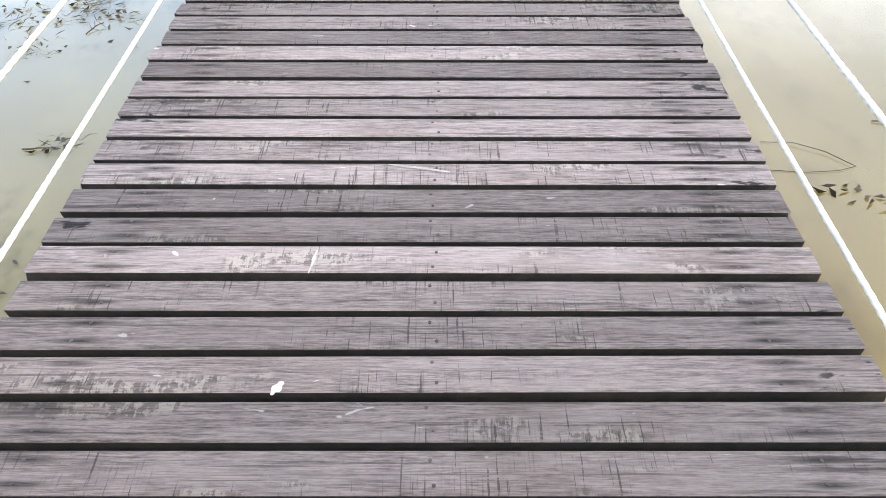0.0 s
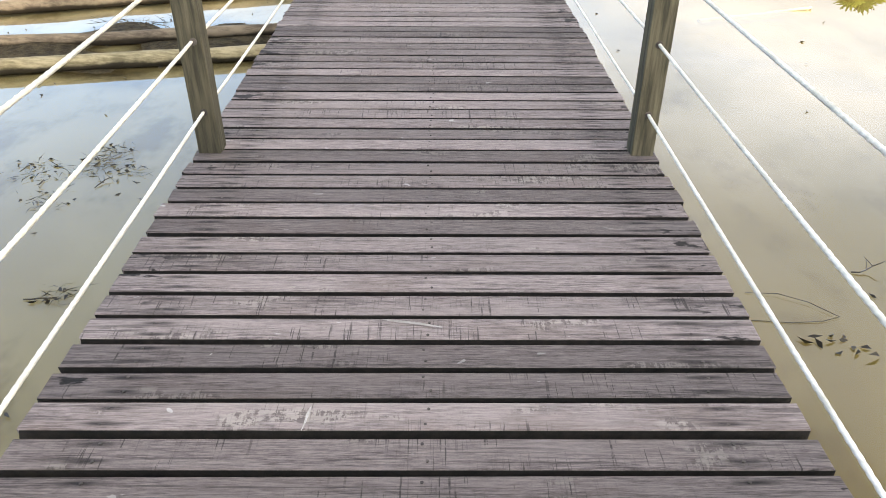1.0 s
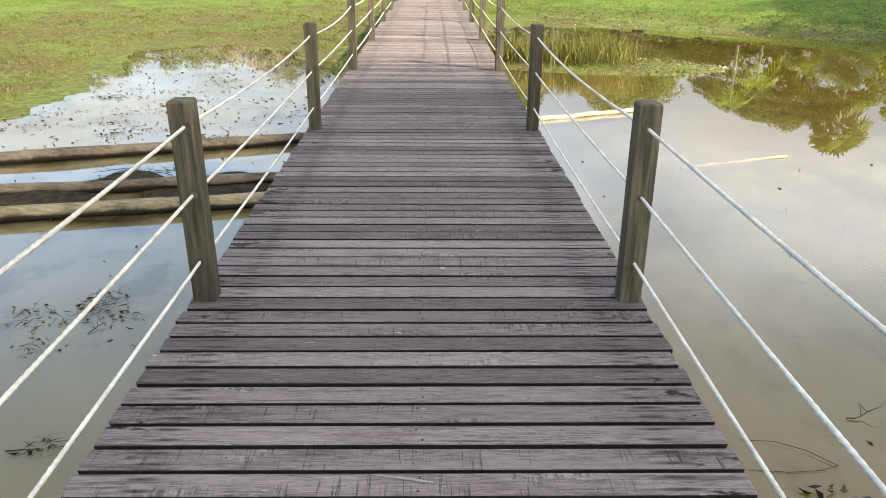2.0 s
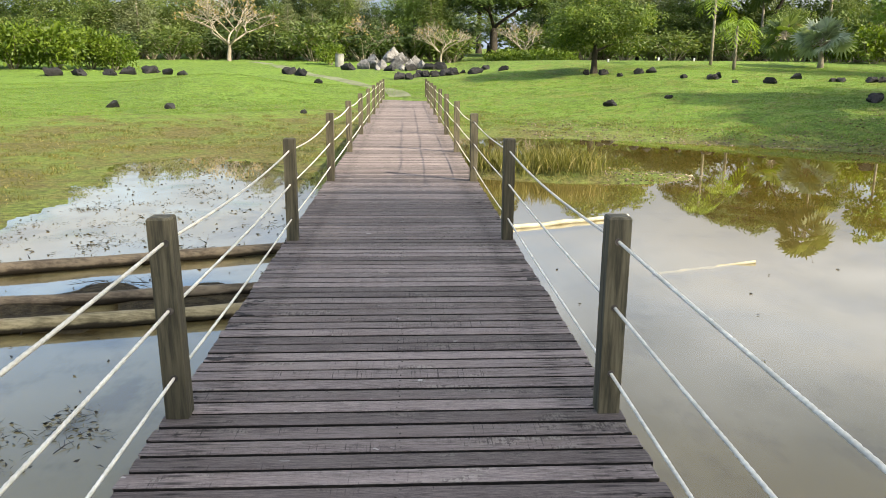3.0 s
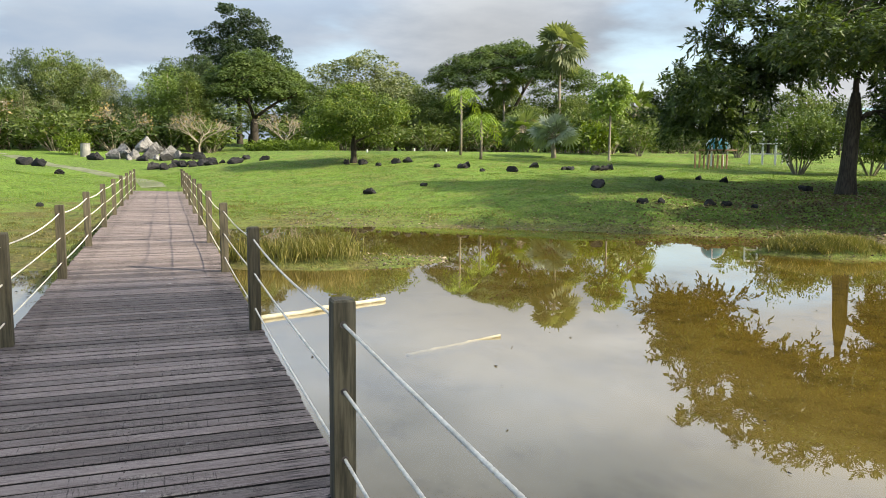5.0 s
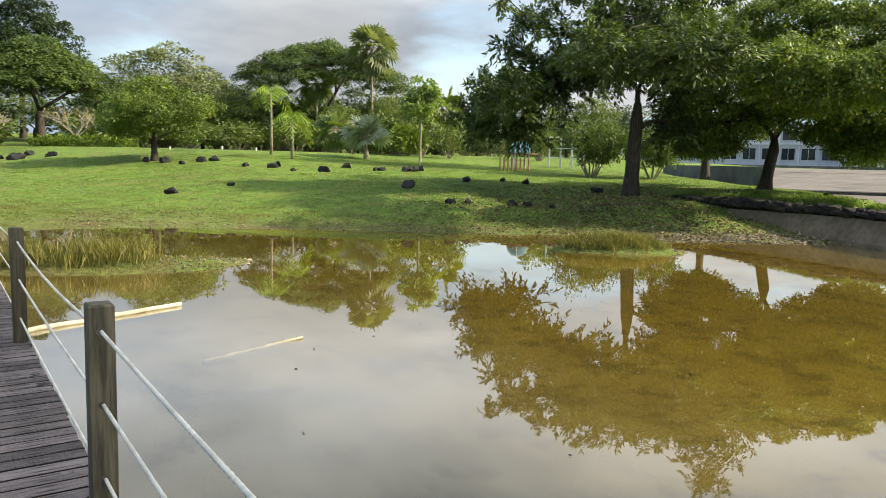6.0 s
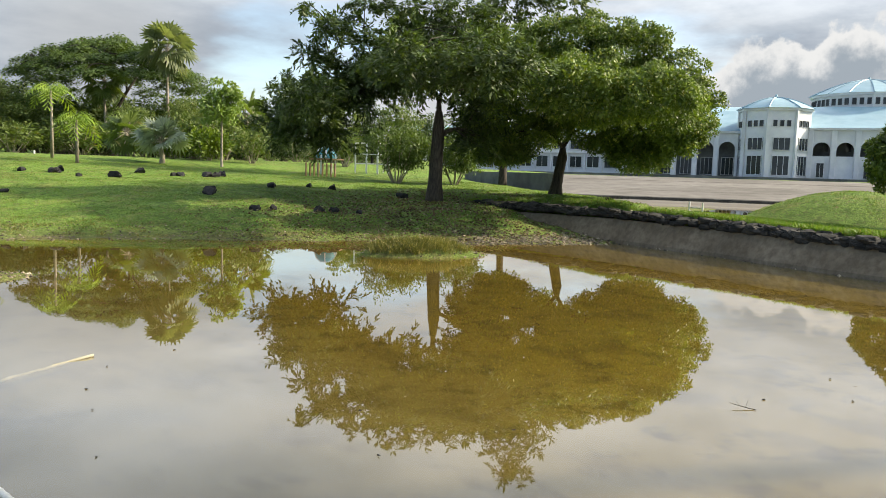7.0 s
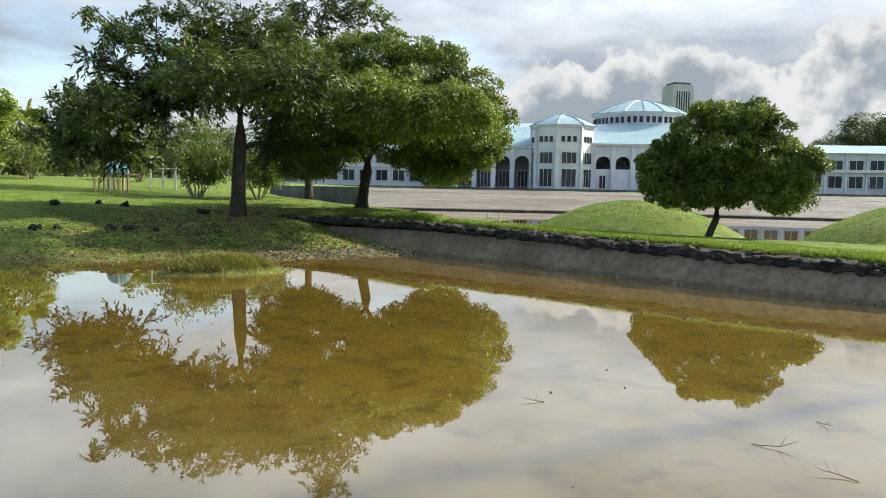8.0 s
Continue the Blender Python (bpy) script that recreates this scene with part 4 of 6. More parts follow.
def spray_crown(name, lobes, sprays, per, twig, length, width, seed, droop=0.35, shell=0.75, core=0.12):
    """An airy crown of leafy twigs: along each twig the leaves stand off to both sides and hang."""
    rng = np.random.default_rng(seed)
    p, n = lobe_points(lobes, sprays, rng, shell, 0.1, core)
    k = len(p)
    way = unit(n * np.array([1, 1, 0.6]) + rng.normal(size=(k, 3)) * 0.55 + np.array([0, 0, 0.05]))
    flat = unit(np.cross(way, np.array([0, 0, 1.0]) + rng.normal(size=(k, 3)) * 0.25))
    size = twig * rng.uniform(0.6, 1.3, (k, 1))
    run = np.tile(np.linspace(0.1, 1.0, per), k)[:, None]
    sign = np.tile(np.where(np.arange(per) % 2 == 0, 1.0, -1.0), k)[:, None]
    c, w, f, z = (np.repeat(a, per, 0) for a in (p, way, flat, size))
    pos = c + w * z * (run - 0.5) - np.array([0, 0, 1.0]) * z * run * run * 0.3 + rng.normal(size=c.shape) * length * 0.18
    go = w * (0.35 + 0.7 * run) + f * sign * (1.05 - 0.5 * run) + rng.normal(size=c.shape) * 0.3 - np.array([0, 0, droop]) * (0.6 + rng.random((len(c), 1)))
    up = np.array([0, 0, 1.0]) + n.repeat(per, 0) * 0.5
    return quads_mesh(name, leaf_quads(pos, go, length, width, rng, 0.3, up))


# the two large trees by the pond wall, one more behind them, and the round one on the lawn strip
LOW_LOBES = [(-6.3, 0.2, 3.0, 0.9, 1.3, 0.9, 1.3), (-5.2, -0.3, 3.3, 1.2, 1.6, 1.1, 1.3), (-5.5, 0.4, 4.4, 1.1, 1.4, 0.7, 1.1), (-4.2, 0, 2.6, 0.9, 1.3, 0.6, 0.7), (-4.0, 0.5, 4.9, 1.5, 1.7, 0.7, 1.0),
             (-4.8, 0.2, 5.8, 1.1, 1.2, 0.5, 0.8), (-2.4, -0.2, 5.3, 1.3, 1.7, 0.8, 0.9), (-4.4, 0.6, 7.1, 0.9, 0.9, 0.55, 0.6), (-3.2, -0.4, 6.7, 1.0, 1.2, 0.6, 0.7), (-5.5, 0.3, 7.7, 0.55, 0.6, 0.35, 0.8), (-3.0, 0.3, 7.9, 0.9, 0.8, 0.4, 0.6),
             (-1.5, 0, 6.2, 1.3, 1.8, 1.3, 1.0), (-0.1, 0.3, 6.7, 1.3, 1.9, 1.3, 1.0), (-1.0, 0, 7.8, 1.2, 1.4, 0.7, 0.9), (1.2, -0.2, 7.4, 1.1, 1.5, 0.9, 0.9), 
             (1.8, 0.2, 3.8, 1.1, 1.5, 1.1, 0.9), (1.6, 0, 2.5, 0.8, 1.1, 0.6, 0.8), (-3.5, -0.2, 3.9, 0.8, 1.2, 0.5, 0.8), (-0.9, -0.3, 4.7, 1.0, 1.3, 0.45, 0.5), (-2.3, 0.2, 4.7, 1.1, 1.4, 0.45, 0.8), (0.8, 0.3, 4.6, 0.9, 1.2, 0.6, 0.6), (-1.3, 1.0, 4.4, 1.0, 0.9, 0.5, 0.5), (-2.9, 0.3, 4.2, 0.8, 1.2, 0.4, 0.7),
             (-4.6, -3.2, 3.7, 1.5, 1.4, 0.8, 0.8), (-1.4, -3.6, 5.4, 1.5, 1.6, 0.9, 0.7), (1.3, -4.2, 5.2, 1.5, 1.8, 1.0, 0.9), (-0.6, -6.2, 4.7, 2.0, 1.6, 0.8, 0.9), (1.8, -6.8, 4.7, 1.8, 1.6, 0.8, 1.0), (-4.6, 3.4, 4.6, 1.5, 1.4, 0.8, 0.6), (0.6, 3.2, 6.2, 1.7, 1.6, 1.0, 0.7)]
great_tree("broadleaf_tree", "spreading dark green tree with a long low limb, on the bank", 23.6, 21.4, 47.2, LOW_LOBES,
           2.9, 0.29, LEAF_A, 2150, 24, 0.25, 0.085, 11, 5, 0.5, (0.1, 0), clump=0.75, airy=True)
great_tree("broadleaf_tree", "dense rounded green tree with a forked trunk beside the pond wall", 29.9, 19.65, 56.5,
           [(-2.3, 0, 6.3, 1.3, 1.8, 1.0), (-3.0, 0.3, 5.1, 1.0, 1.6, 1.0), (0.6, 0, 6.7, 1.7, 2.2, 1.2), (2.8, 0.1, 6.5, 1.4, 2.0, 1.2), (3.3, 0, 7.4, 0.6, 1.0, 0.4), (4.2, 0, 5.4, 1.1, 1.8, 1.3),
            (6.1, 0.2, 3.9, 0.7, 1.2, 1.1), (5.2, 0, 4.0, 0.9, 1.4, 1.1), (1.8, -0.2, 4.3, 1.9, 2.3, 1.4), (4.3, -0.3, 3.2, 1.2, 1.8, 1.2), (-0.9, -0.2, 4.3, 1.5, 2.2, 1.3),
            (3.7, -0.2, 1.9, 1.0, 1.3, 0.4), (-1.9, -0.1, 2.6, 1.2, 1.6, 0.7), (-2.6, 0, 1.8, 0.8, 1.1, 0.35), (-0.6, 1.4, 3.0, 1.1, 1.1, 0.6), (1.4, -0.5, 2.9, 1.3, 1.5, 0.5), (5.0, -0.3, 2.3, 0.9, 1.2, 0.5),
            (-1.6, -3.8, 4.0, 1.6, 1.6, 1.1), (1.4, -4.2, 4.2, 1.7, 1.7, 1.2), (4.0, -3.8, 3.9, 1.4, 1.6, 1.1), (0.6, -7.0, 3.9, 1.7, 1.6, 0.8), (3.2, -6.6, 3.9, 1.5, 1.6, 0.8), (0.8, 3.8, 4.8, 2.0, 1.7, 1.3),
            (-3.2, 0, 3.3, 1.0, 1.4, 1.0), (-2.4, 0.4, 2.1, 1.0, 1.3, 0.7), (-3.5, 0.2, 2.1, 0.6, 1.0, 0.6), (2.6, 0.3, 2.6, 1.1, 1.3, 0.6), (3.5, 0.2, 1.7, 0.9, 1.0, 0.45), (5.3, 0, 3.0, 0.8, 1.2, 0.8)],
           1.7, 0.26, LEAF_B, 1180, 150, 0.165, 0.08, 12, 4, 0.25, (0.25, 0), clump=0.5, flat=0.8, shell=0.4, core=0.2)
great_tree("broadleaf_tree", "taller airy green tree behind the others", 37.5, 28.5, 53.0,
           [(0, 0, 10.9, 2.6, 2.6, 1.5), (-2.0, 0, 8.8, 1.9, 2, 1.2), (2.6, 0, 11.6, 2.4, 2, 0.9), (1.4, 0, 8.2, 2, 2, 1.2), (0.8, 0, 13.4, 2.2, 2.0, 1.2), (1.2, 0, 15.4, 1.3, 1.3, 0.9)],
           4.6, 0.22, LEAF_A, 420, 24, 0.34, 0.11, 13, 5, 0.5, clump=1.2, airy=True)
great_tree("broadleaf_tree", "small round-crowned green tree with a leaning trunk on the lawn strip", 30.6, 4.45, 81.8,
           [(0.2, 0, 3.8, 1.7, 1.8, 1.5), (0.8, 0, 4.9, 1.0, 1.3, 0.6), (-1.3, 0, 3.0, 0.8, 1.4, 1.0), (1.9, 0, 3.6, 0.9, 1.3, 1.2), (2.9, 0, 3.0, 0.5, 1.0, 0.9), (2.55, 0.2, 2.5, 0.6, 0.9, 0.7),
            (2.7, 0, 1.9, 0.5, 0.8, 0.3), (-1.35, 0, 2.2, 0.5, 0.9, 0.4), (-0.7, -0.3, 1.9, 0.6, 0.8, 0.25), (0.2, 0, 2.3, 1.3, 1.4, 0.5), (1.8, 0, 2.1, 0.9, 1.2, 0.4)],
           1.15, 0.15, LEAF_B, 520, 190, 0.145, 0.07, 14, 3, 0.3, (0.35, 0), clump=0.36, flat=0.75, shell=0.4, core=0.2)
# tall trees added out of view to the south-east, to shade the near boardwalk
for k, (x, y, s) in enumerate(((18.9, -9.3, 1.0), (21.0, -15.6, 1.12), (23.6, -22, 1.25), (19.2, -6.6, 1.0))):
    great_tree("broadleaf_tree", "unseen tall green tree added to shade the near boardwalk", x, y, 115,
               [(0, 0, 14.4 * s, 3.4, 3.4, 1.5), (-2.3, 0, 14.0 * s, 2.2, 2.2, 1.2), (2.3, 1, 14.6 * s, 2.4, 2.4, 1.2), (0, -1.5, 13.8 * s, 2.6, 2.6, 1.2), (0.5, 1.5, 13.8 * s, 2.6, 2.6, 1.2)],
               9.5, 0.16, LEAF_B, 78, 60, 0.45, 0.22, 30 + k, 1, shell=0.95, clump=1.6)


# ---- kinds of woodland tree, each built once and copied ----
def kind_broad(seed, leaf_mat, h=9.0, wide=3.2, label="full rounded green woodland tree", low=0.22, bark=BARK, length=0.2, slim=1.0, clumps=170, per=70, size=0.9):
    rng = random.Random(seed)
    lobes = [(0, 0, h * 0.74, wide * 0.62, wide * 0.62, h * 0.2)]
    for i in range(9):
        a = i * 2.4 + rng.uniform(-0.3, 0.3)
        q = rng.uniform(0.4, 0.72) * wide
        lobes.append((math.cos(a) * q, math.sin(a) * q, h * (low + 0.16 + (0.6 - low) * i / 8) + rng.uniform(-0.3, 0.3), wide * rng.uniform(0.3, 0.45), wide * rng.uniform(0.3, 0.45), h * rng.uniform(0.1, 0.16)))
    tree = thing("woodland_tree", label, "tree", "trees round the park")
    trunk, limbs = trunk_and_limbs(lobes, h * low, (0.016 * h + 0.05) * slim, rng, 2)
    for s in limbs:
        trunk.add(s.v, s.f)
    part("trunk", trunk, bark, tree, smooth=True)
    part("crown", clumped_crown("crown", lobes, clumps, per, size, length, length * 0.55, seed, 0.7, 0.2, 0.5), leaf_mat, tree)
    return tree


def kind_tall(seed, leaf_mat, label="tall dark tree with a broad tapering crown"):
    """Twenty metres high: rounded tiers that narrow towards the top."""
    rng = random.Random(seed)
    lobes = [(0, 0, 18.0, 2.0, 2.0, 2.0)]
    for z, q, n in ((16.2, 2.0, 4), (14.0, 3.4, 6), (11.6, 4.2, 8), (9.2, 4.5, 8), (7.2, 3.6, 6)):
        for i in range(n):
            a = i * 6.283 / n + rng.uniform(-0.3, 0.3) + z
            k = q * rng.uniform(0.75, 1.12)
            lobes.append((math.cos(a) * k, math.sin(a) * k, z + rng.uniform(-0.6, 0.6), rng.uniform(1.3, 1.9), rng.uniform(1.3, 1.9), rng.uniform(0.9, 1.4)))
    tree = thing("woodland_tree", label, "tree", "trees round the park")
    trunk, limbs = trunk_and_limbs(lobes, 6.0, 0.3, rng, 1)
    for s in limbs:
        trunk.add(s.v, s.f)
    part("trunk", trunk, BARK, tree, smooth=True)
    part("crown", clumped_crown("crown", lobes, 400, 70, 0.85, 0.32, 0.19, seed, 0.7, 0.3, 0.6), leaf_mat, tree)
    return tree


def kind_feathery(seed, leaf_mat, h=11.0, wide=1.9, label="tall feathery grey-green tree"):
    rng = random.Random(seed)
    lobes = [(rng.uniform(-0.35, 0.35) * wide, rng.uniform(-0.35, 0.35) * wide, h * z, wide * w, wide * w, h * 0.13)
             for z, w in ((0.2, 0.55), (0.34, 0.9), (0.48, 0.95), (0.62, 0.8), (0.76, 0.62), (0.9, 0.36))]
    tree = thing("woodland_tree", label, "tree", "trees round the park")
    trunk = Shape().tube([(0, 0, -0.2), (0.05, 0, h * 0.3), (-0.05, 0.05, h * 0.7), (0, 0, h * 0.95)], [0.16, 0.13, 0.08, 0.02], 7)
    part("trunk", trunk, PALEBARK, tree, smooth=True)
    part("crown", crown_mesh("crown", lobes, 3200, 3, 0.36, 0.1, seed, 0.5, 1.0, 0.75, 0.2), leaf_mat, tree)
    return tree


def kind_umbrella(seed, leaf_mat, h, wide, drop, power, plates, each, radius, label="wide umbrella-crowned rain tree with bare spreading limbs"):
    """Thin level plates of fine leaves, laid over a dome that falls by drop towards its rim."""
    rng, r2 = random.Random(seed), np.random.default_rng(seed)
    lobes, pts, out = [], [], []
    for i in range(plates):
        a, q = i * 2.4, wide * math.sqrt((i + 0.5) / plates) * 0.92
        r = radius * rng.uniform(0.7, 1.2)
        c = (math.cos(a) * q, math.sin(a) * q, h - 0.5 - drop * (q / wide) ** power + rng.uniform(-0.55, 0.3))
        lobes.append((*c, r, r, 0.3))
        k = int(each * (r / radius) ** 2)
        t, u = r2.uniform(0, 6.283, k), np.sqrt(r2.random(k))
        wob = 1 + 0.18 * np.sin(3 * t + i) + 0.12 * np.sin(7 * t + 2 * i)
        p = np.stack([c[0] + np.cos(t) * u * r * wob, c[1] + np.sin(t) * u * r * wob, c[2] + 0.5 * (1 - u ** 2) + r2.normal(size=k) * 0.17 - 0.3 * u], 1)
        pts.append(p)
        out.append(np.stack([np.cos(t) * u * 0.6, np.sin(t) * u * 0.6, np.ones(k)], 1))
    p, n = np.concatenate(pts), np.concatenate(out)
    tree = thing("rain_tree", label, "tree", "trees round the park")
    trunk, limbs = trunk_and_limbs(lobes, h * 0.27, 0.5, rng, 3, thin=0.13)
    for s in limbs:
        trunk.add(s.v, s.f)
    part("trunk", trunk, BARK, tree, smooth=True)
    way = np.cross(n, r2.normal(size=p.shape)) + r2.normal(size=p.shape) * 0.15
    part("crown", quads_mesh("crown", leaf_quads(p, way, 0.3, 0.15, r2, 0.25, n)), leaf_mat, tree)
    return tree


def kind_bare(seed, h=6.0, leaves=260, label="nearly bare pale tree with a few dry orange leaves"):
    rng = random.Random(seed)
    s, tips = Shape(), []

    def grow(p, d, length, r, depth):
        q = p + d * length
        s.tube(limb_path(p, q, rng, 0.08, 3), [r, r * 0.9, r * 0.8, r * 0.68], 5, False)
        if depth == 0:
            tips.append(q)
            return
        for _ in range(3 if depth > 1 else 2):
            nd = (d + Vector((rng.gauss(0, 0.62), rng.gauss(0, 0.62), rng.uniform(-0.1, 0.35)))).normalized()
            grow(q, nd, length * rng.uniform(0.62, 0.85), r * 0.62, depth - 1)

    grow(Vector((0, 0, -0.1)), Vector((0.05, 0, 1)), h * 0.22, h * 0.028, 0)
    for i in range(5):
        a = i * 1.26 + 0.4
        grow(Vector((0.05 * h * 0.22, 0, h * 0.2)), Vector((math.cos(a) * 0.75, math.sin(a) * 0.75, 0.62)).normalized(), h * 0.25, h * 0.014, 4)
    tree = thing("bare_tree", label, "tree", "trees round the park")
    part("trunk", s, PALEBARK, tree, "pale bare branches", True)
    r2 = np.random.default_rng(seed)
    p = np.array([tips[i] for i in r2.integers(0, len(tips), leaves)]) + r2.normal(size=(leaves, 3)) * 0.18
    part("crown", quads_mesh("crown", leaf_quads(p, r2.normal(size=p.shape), 0.26, 0.14, r2)), LEAF_DRY, tree)
    return tree


def fan(s, hub, d, radius, rng, blades=16):
    """One palmate leaf on its stalk."""
    d = d.normalized()
    u = d.cross(Vector((0, 0, 1))).normalized()
    turn = rng.uniform(-1.0, 1.0)
    u = u * math.cos(turn) + u.cross(d) * math.sin(turn)
    w = u.cross(d)
    for i in range(blades):
        a = (i / (blades - 1) - 0.5) * 4.6
        way = (d * math.cos(a) + u * math.sin(a)).normalized()
        side = way.cross(w).normalized() * radius * 0.085
        tip = hub + way * radius * (0.8 + 0.2 * math.cos(a)) - Vector((0, 0, radius * rng.uniform(0.05, 0.32)))
        mid = hub + way * radius * 0.55
        s.add([hub, mid + side, tip, mid - side], [(0, 1, 2, 3)])


def kind_fan_palm(seed, h, leaf_mat, crown=1.7, leaves=26, label="tall fan palm with a slim grey trunk", skirt=True):
    rng = random.Random(seed)
    palm = thing("fan_palm", label, "palm", "palms in the park")
    part("trunk", Shape().tube([(0, 0, -0.2), (0.03, 0, h * 0.3), (-0.04, 0.02, h * 0.7), (0, 0, h)], [0.2, 0.15, 0.12, 0.13], 8), PALEBARK, palm, smooth=True)
    s, stalks = Shape(), Shape()
    for i in range(leaves):
        a, el = i * 2.4 + rng.uniform(-0.3, 0.3), ((1.25 - 2.5 * i / leaves) if skirt else (1.3 - 1.5 * i / leaves)) + rng.uniform(-0.2, 0.2)
        d = Vector((math.cos(a) * math.cos(el), math.sin(a) * math.cos(el), math.sin(el)))
        hub = Vector((0, 0, h)) + d * crown * rng.uniform(0.48, 0.66)
        stalks.tube([(0, 0, h), hub], [0.03, 0.02], 4)
        fan(s, hub, d + Vector((0, 0, -0.08)), crown * rng.uniform(0.5, 0.66), rng)
    part("stalk", stalks, PALEBARK, palm)
    part("crown", s, leaf_mat, palm)
    return palm


def kind_feather_palm(seed, h, leaf_mat, crown=1.5, leaves=13, label="slim bright green feather palm"):
    rng = random.Random(seed)
    palm = thing("feather_palm", label, "palm", "palms in the park")
    part("trunk", Shape().tube([(0, 0, -0.2), (0.02, 0.01, h * 0.5), (0, 0, h)], [0.1, 0.075, 0.06], 8), PALEBARK, palm, smooth=True)
    s = Shape()
    for i in range(leaves):
        a, el = i * 2.4, 1.42 - 1.25 * i / leaves
        d = Vector((math.cos(a), math.sin(a), 0))
        pts = [Vector((0, 0, h)) + d * crown * k * math.cos(el * (1 - 0.4 * k)) + Vector((0, 0, crown * (math.sin(el) * k * 1.25 - 1.2 * k * k))) for k in [q / 10 for q in range(11)]]
        side = d.cross(Vector((0, 0, 1)))
        for k in range(1, 11):
            ln = crown * 0.36 * math.sin(math.pi * (k / 11) ** 0.7) + 0.06
            for sg in (-1, 1):
                tip = pts[k] + side * sg * ln + d * ln * 0.45 - Vector((0, 0, ln * rng.uniform(0.5, 1.0)))
                e = (pts[k] - pts[k - 1]) * 0.42
                s.add([pts[k] - e, (pts[k] + tip) / 2 - e * 0.7, tip, (pts[k] + tip) / 2 + e * 0.7], [(0, 1, 2, 3)])
        s.tube(pts, [0.02 * (1 - 0.08 * q) for q in range(11)], 4, False)
    part("crown", s, leaf_mat, palm)
    return palm


def kind_bush(seed, leaf_mat, h=2.4, wide=1.4, label="leafy green shrub by the lawn", length=0.3, dense=520):
    rng = random.Random(seed)
    lobes = [(rng.uniform(-0.5, 0.5) * wide, rng.uniform(-0.5, 0.5) * wide, h * rng.uniform(0.4, 0.75), wide * 0.62, wide * 0.62, h * 0.3) for _ in range(5)]
    bush = thing("shrub", label, "shrub", "shrubs round the park")
    s = Shape()
    for i in range(9):
        a = i * 0.7
        s.tube(limb_path((0.1 * math.cos(a), 0.1 * math.sin(a), -0.1), (wide * 0.7 * math.cos(a), wide * 0.7 * math.sin(a), h * rng.uniform(0.6, 0.9)), rng, 0.1, 3), [0.04, 0.03, 0.02, 0.01], 5, False)
    part("stem", s, PALEBARK, bush, smooth=True)
    part("crown", crown_mesh("crown", lobes, dense, 3, length, length * 0.4, seed, 0.1, 1.0, 0.9, 0.2), leaf_mat, bush)
    return bush


def at_polar(az, d):
    az += 0.42 * smooth(14, 19, az) * smooth(42, 36, az)
    return 0.3 * smooth(0, 60, az) + d * math.sin(radians(az)), 0.25 + d * math.cos(radians(az))


def plant(master, az, d, s, rng, wide=1.0):
    x, y = at_polar(az, d)
    m = pose(x, y, height(x, y) - 0.02, 0, 0, rng.uniform(0, 360)) @ Matrix.Diagonal((s * wide, s * wide, s, 1))
    return copy_thing(master, m)


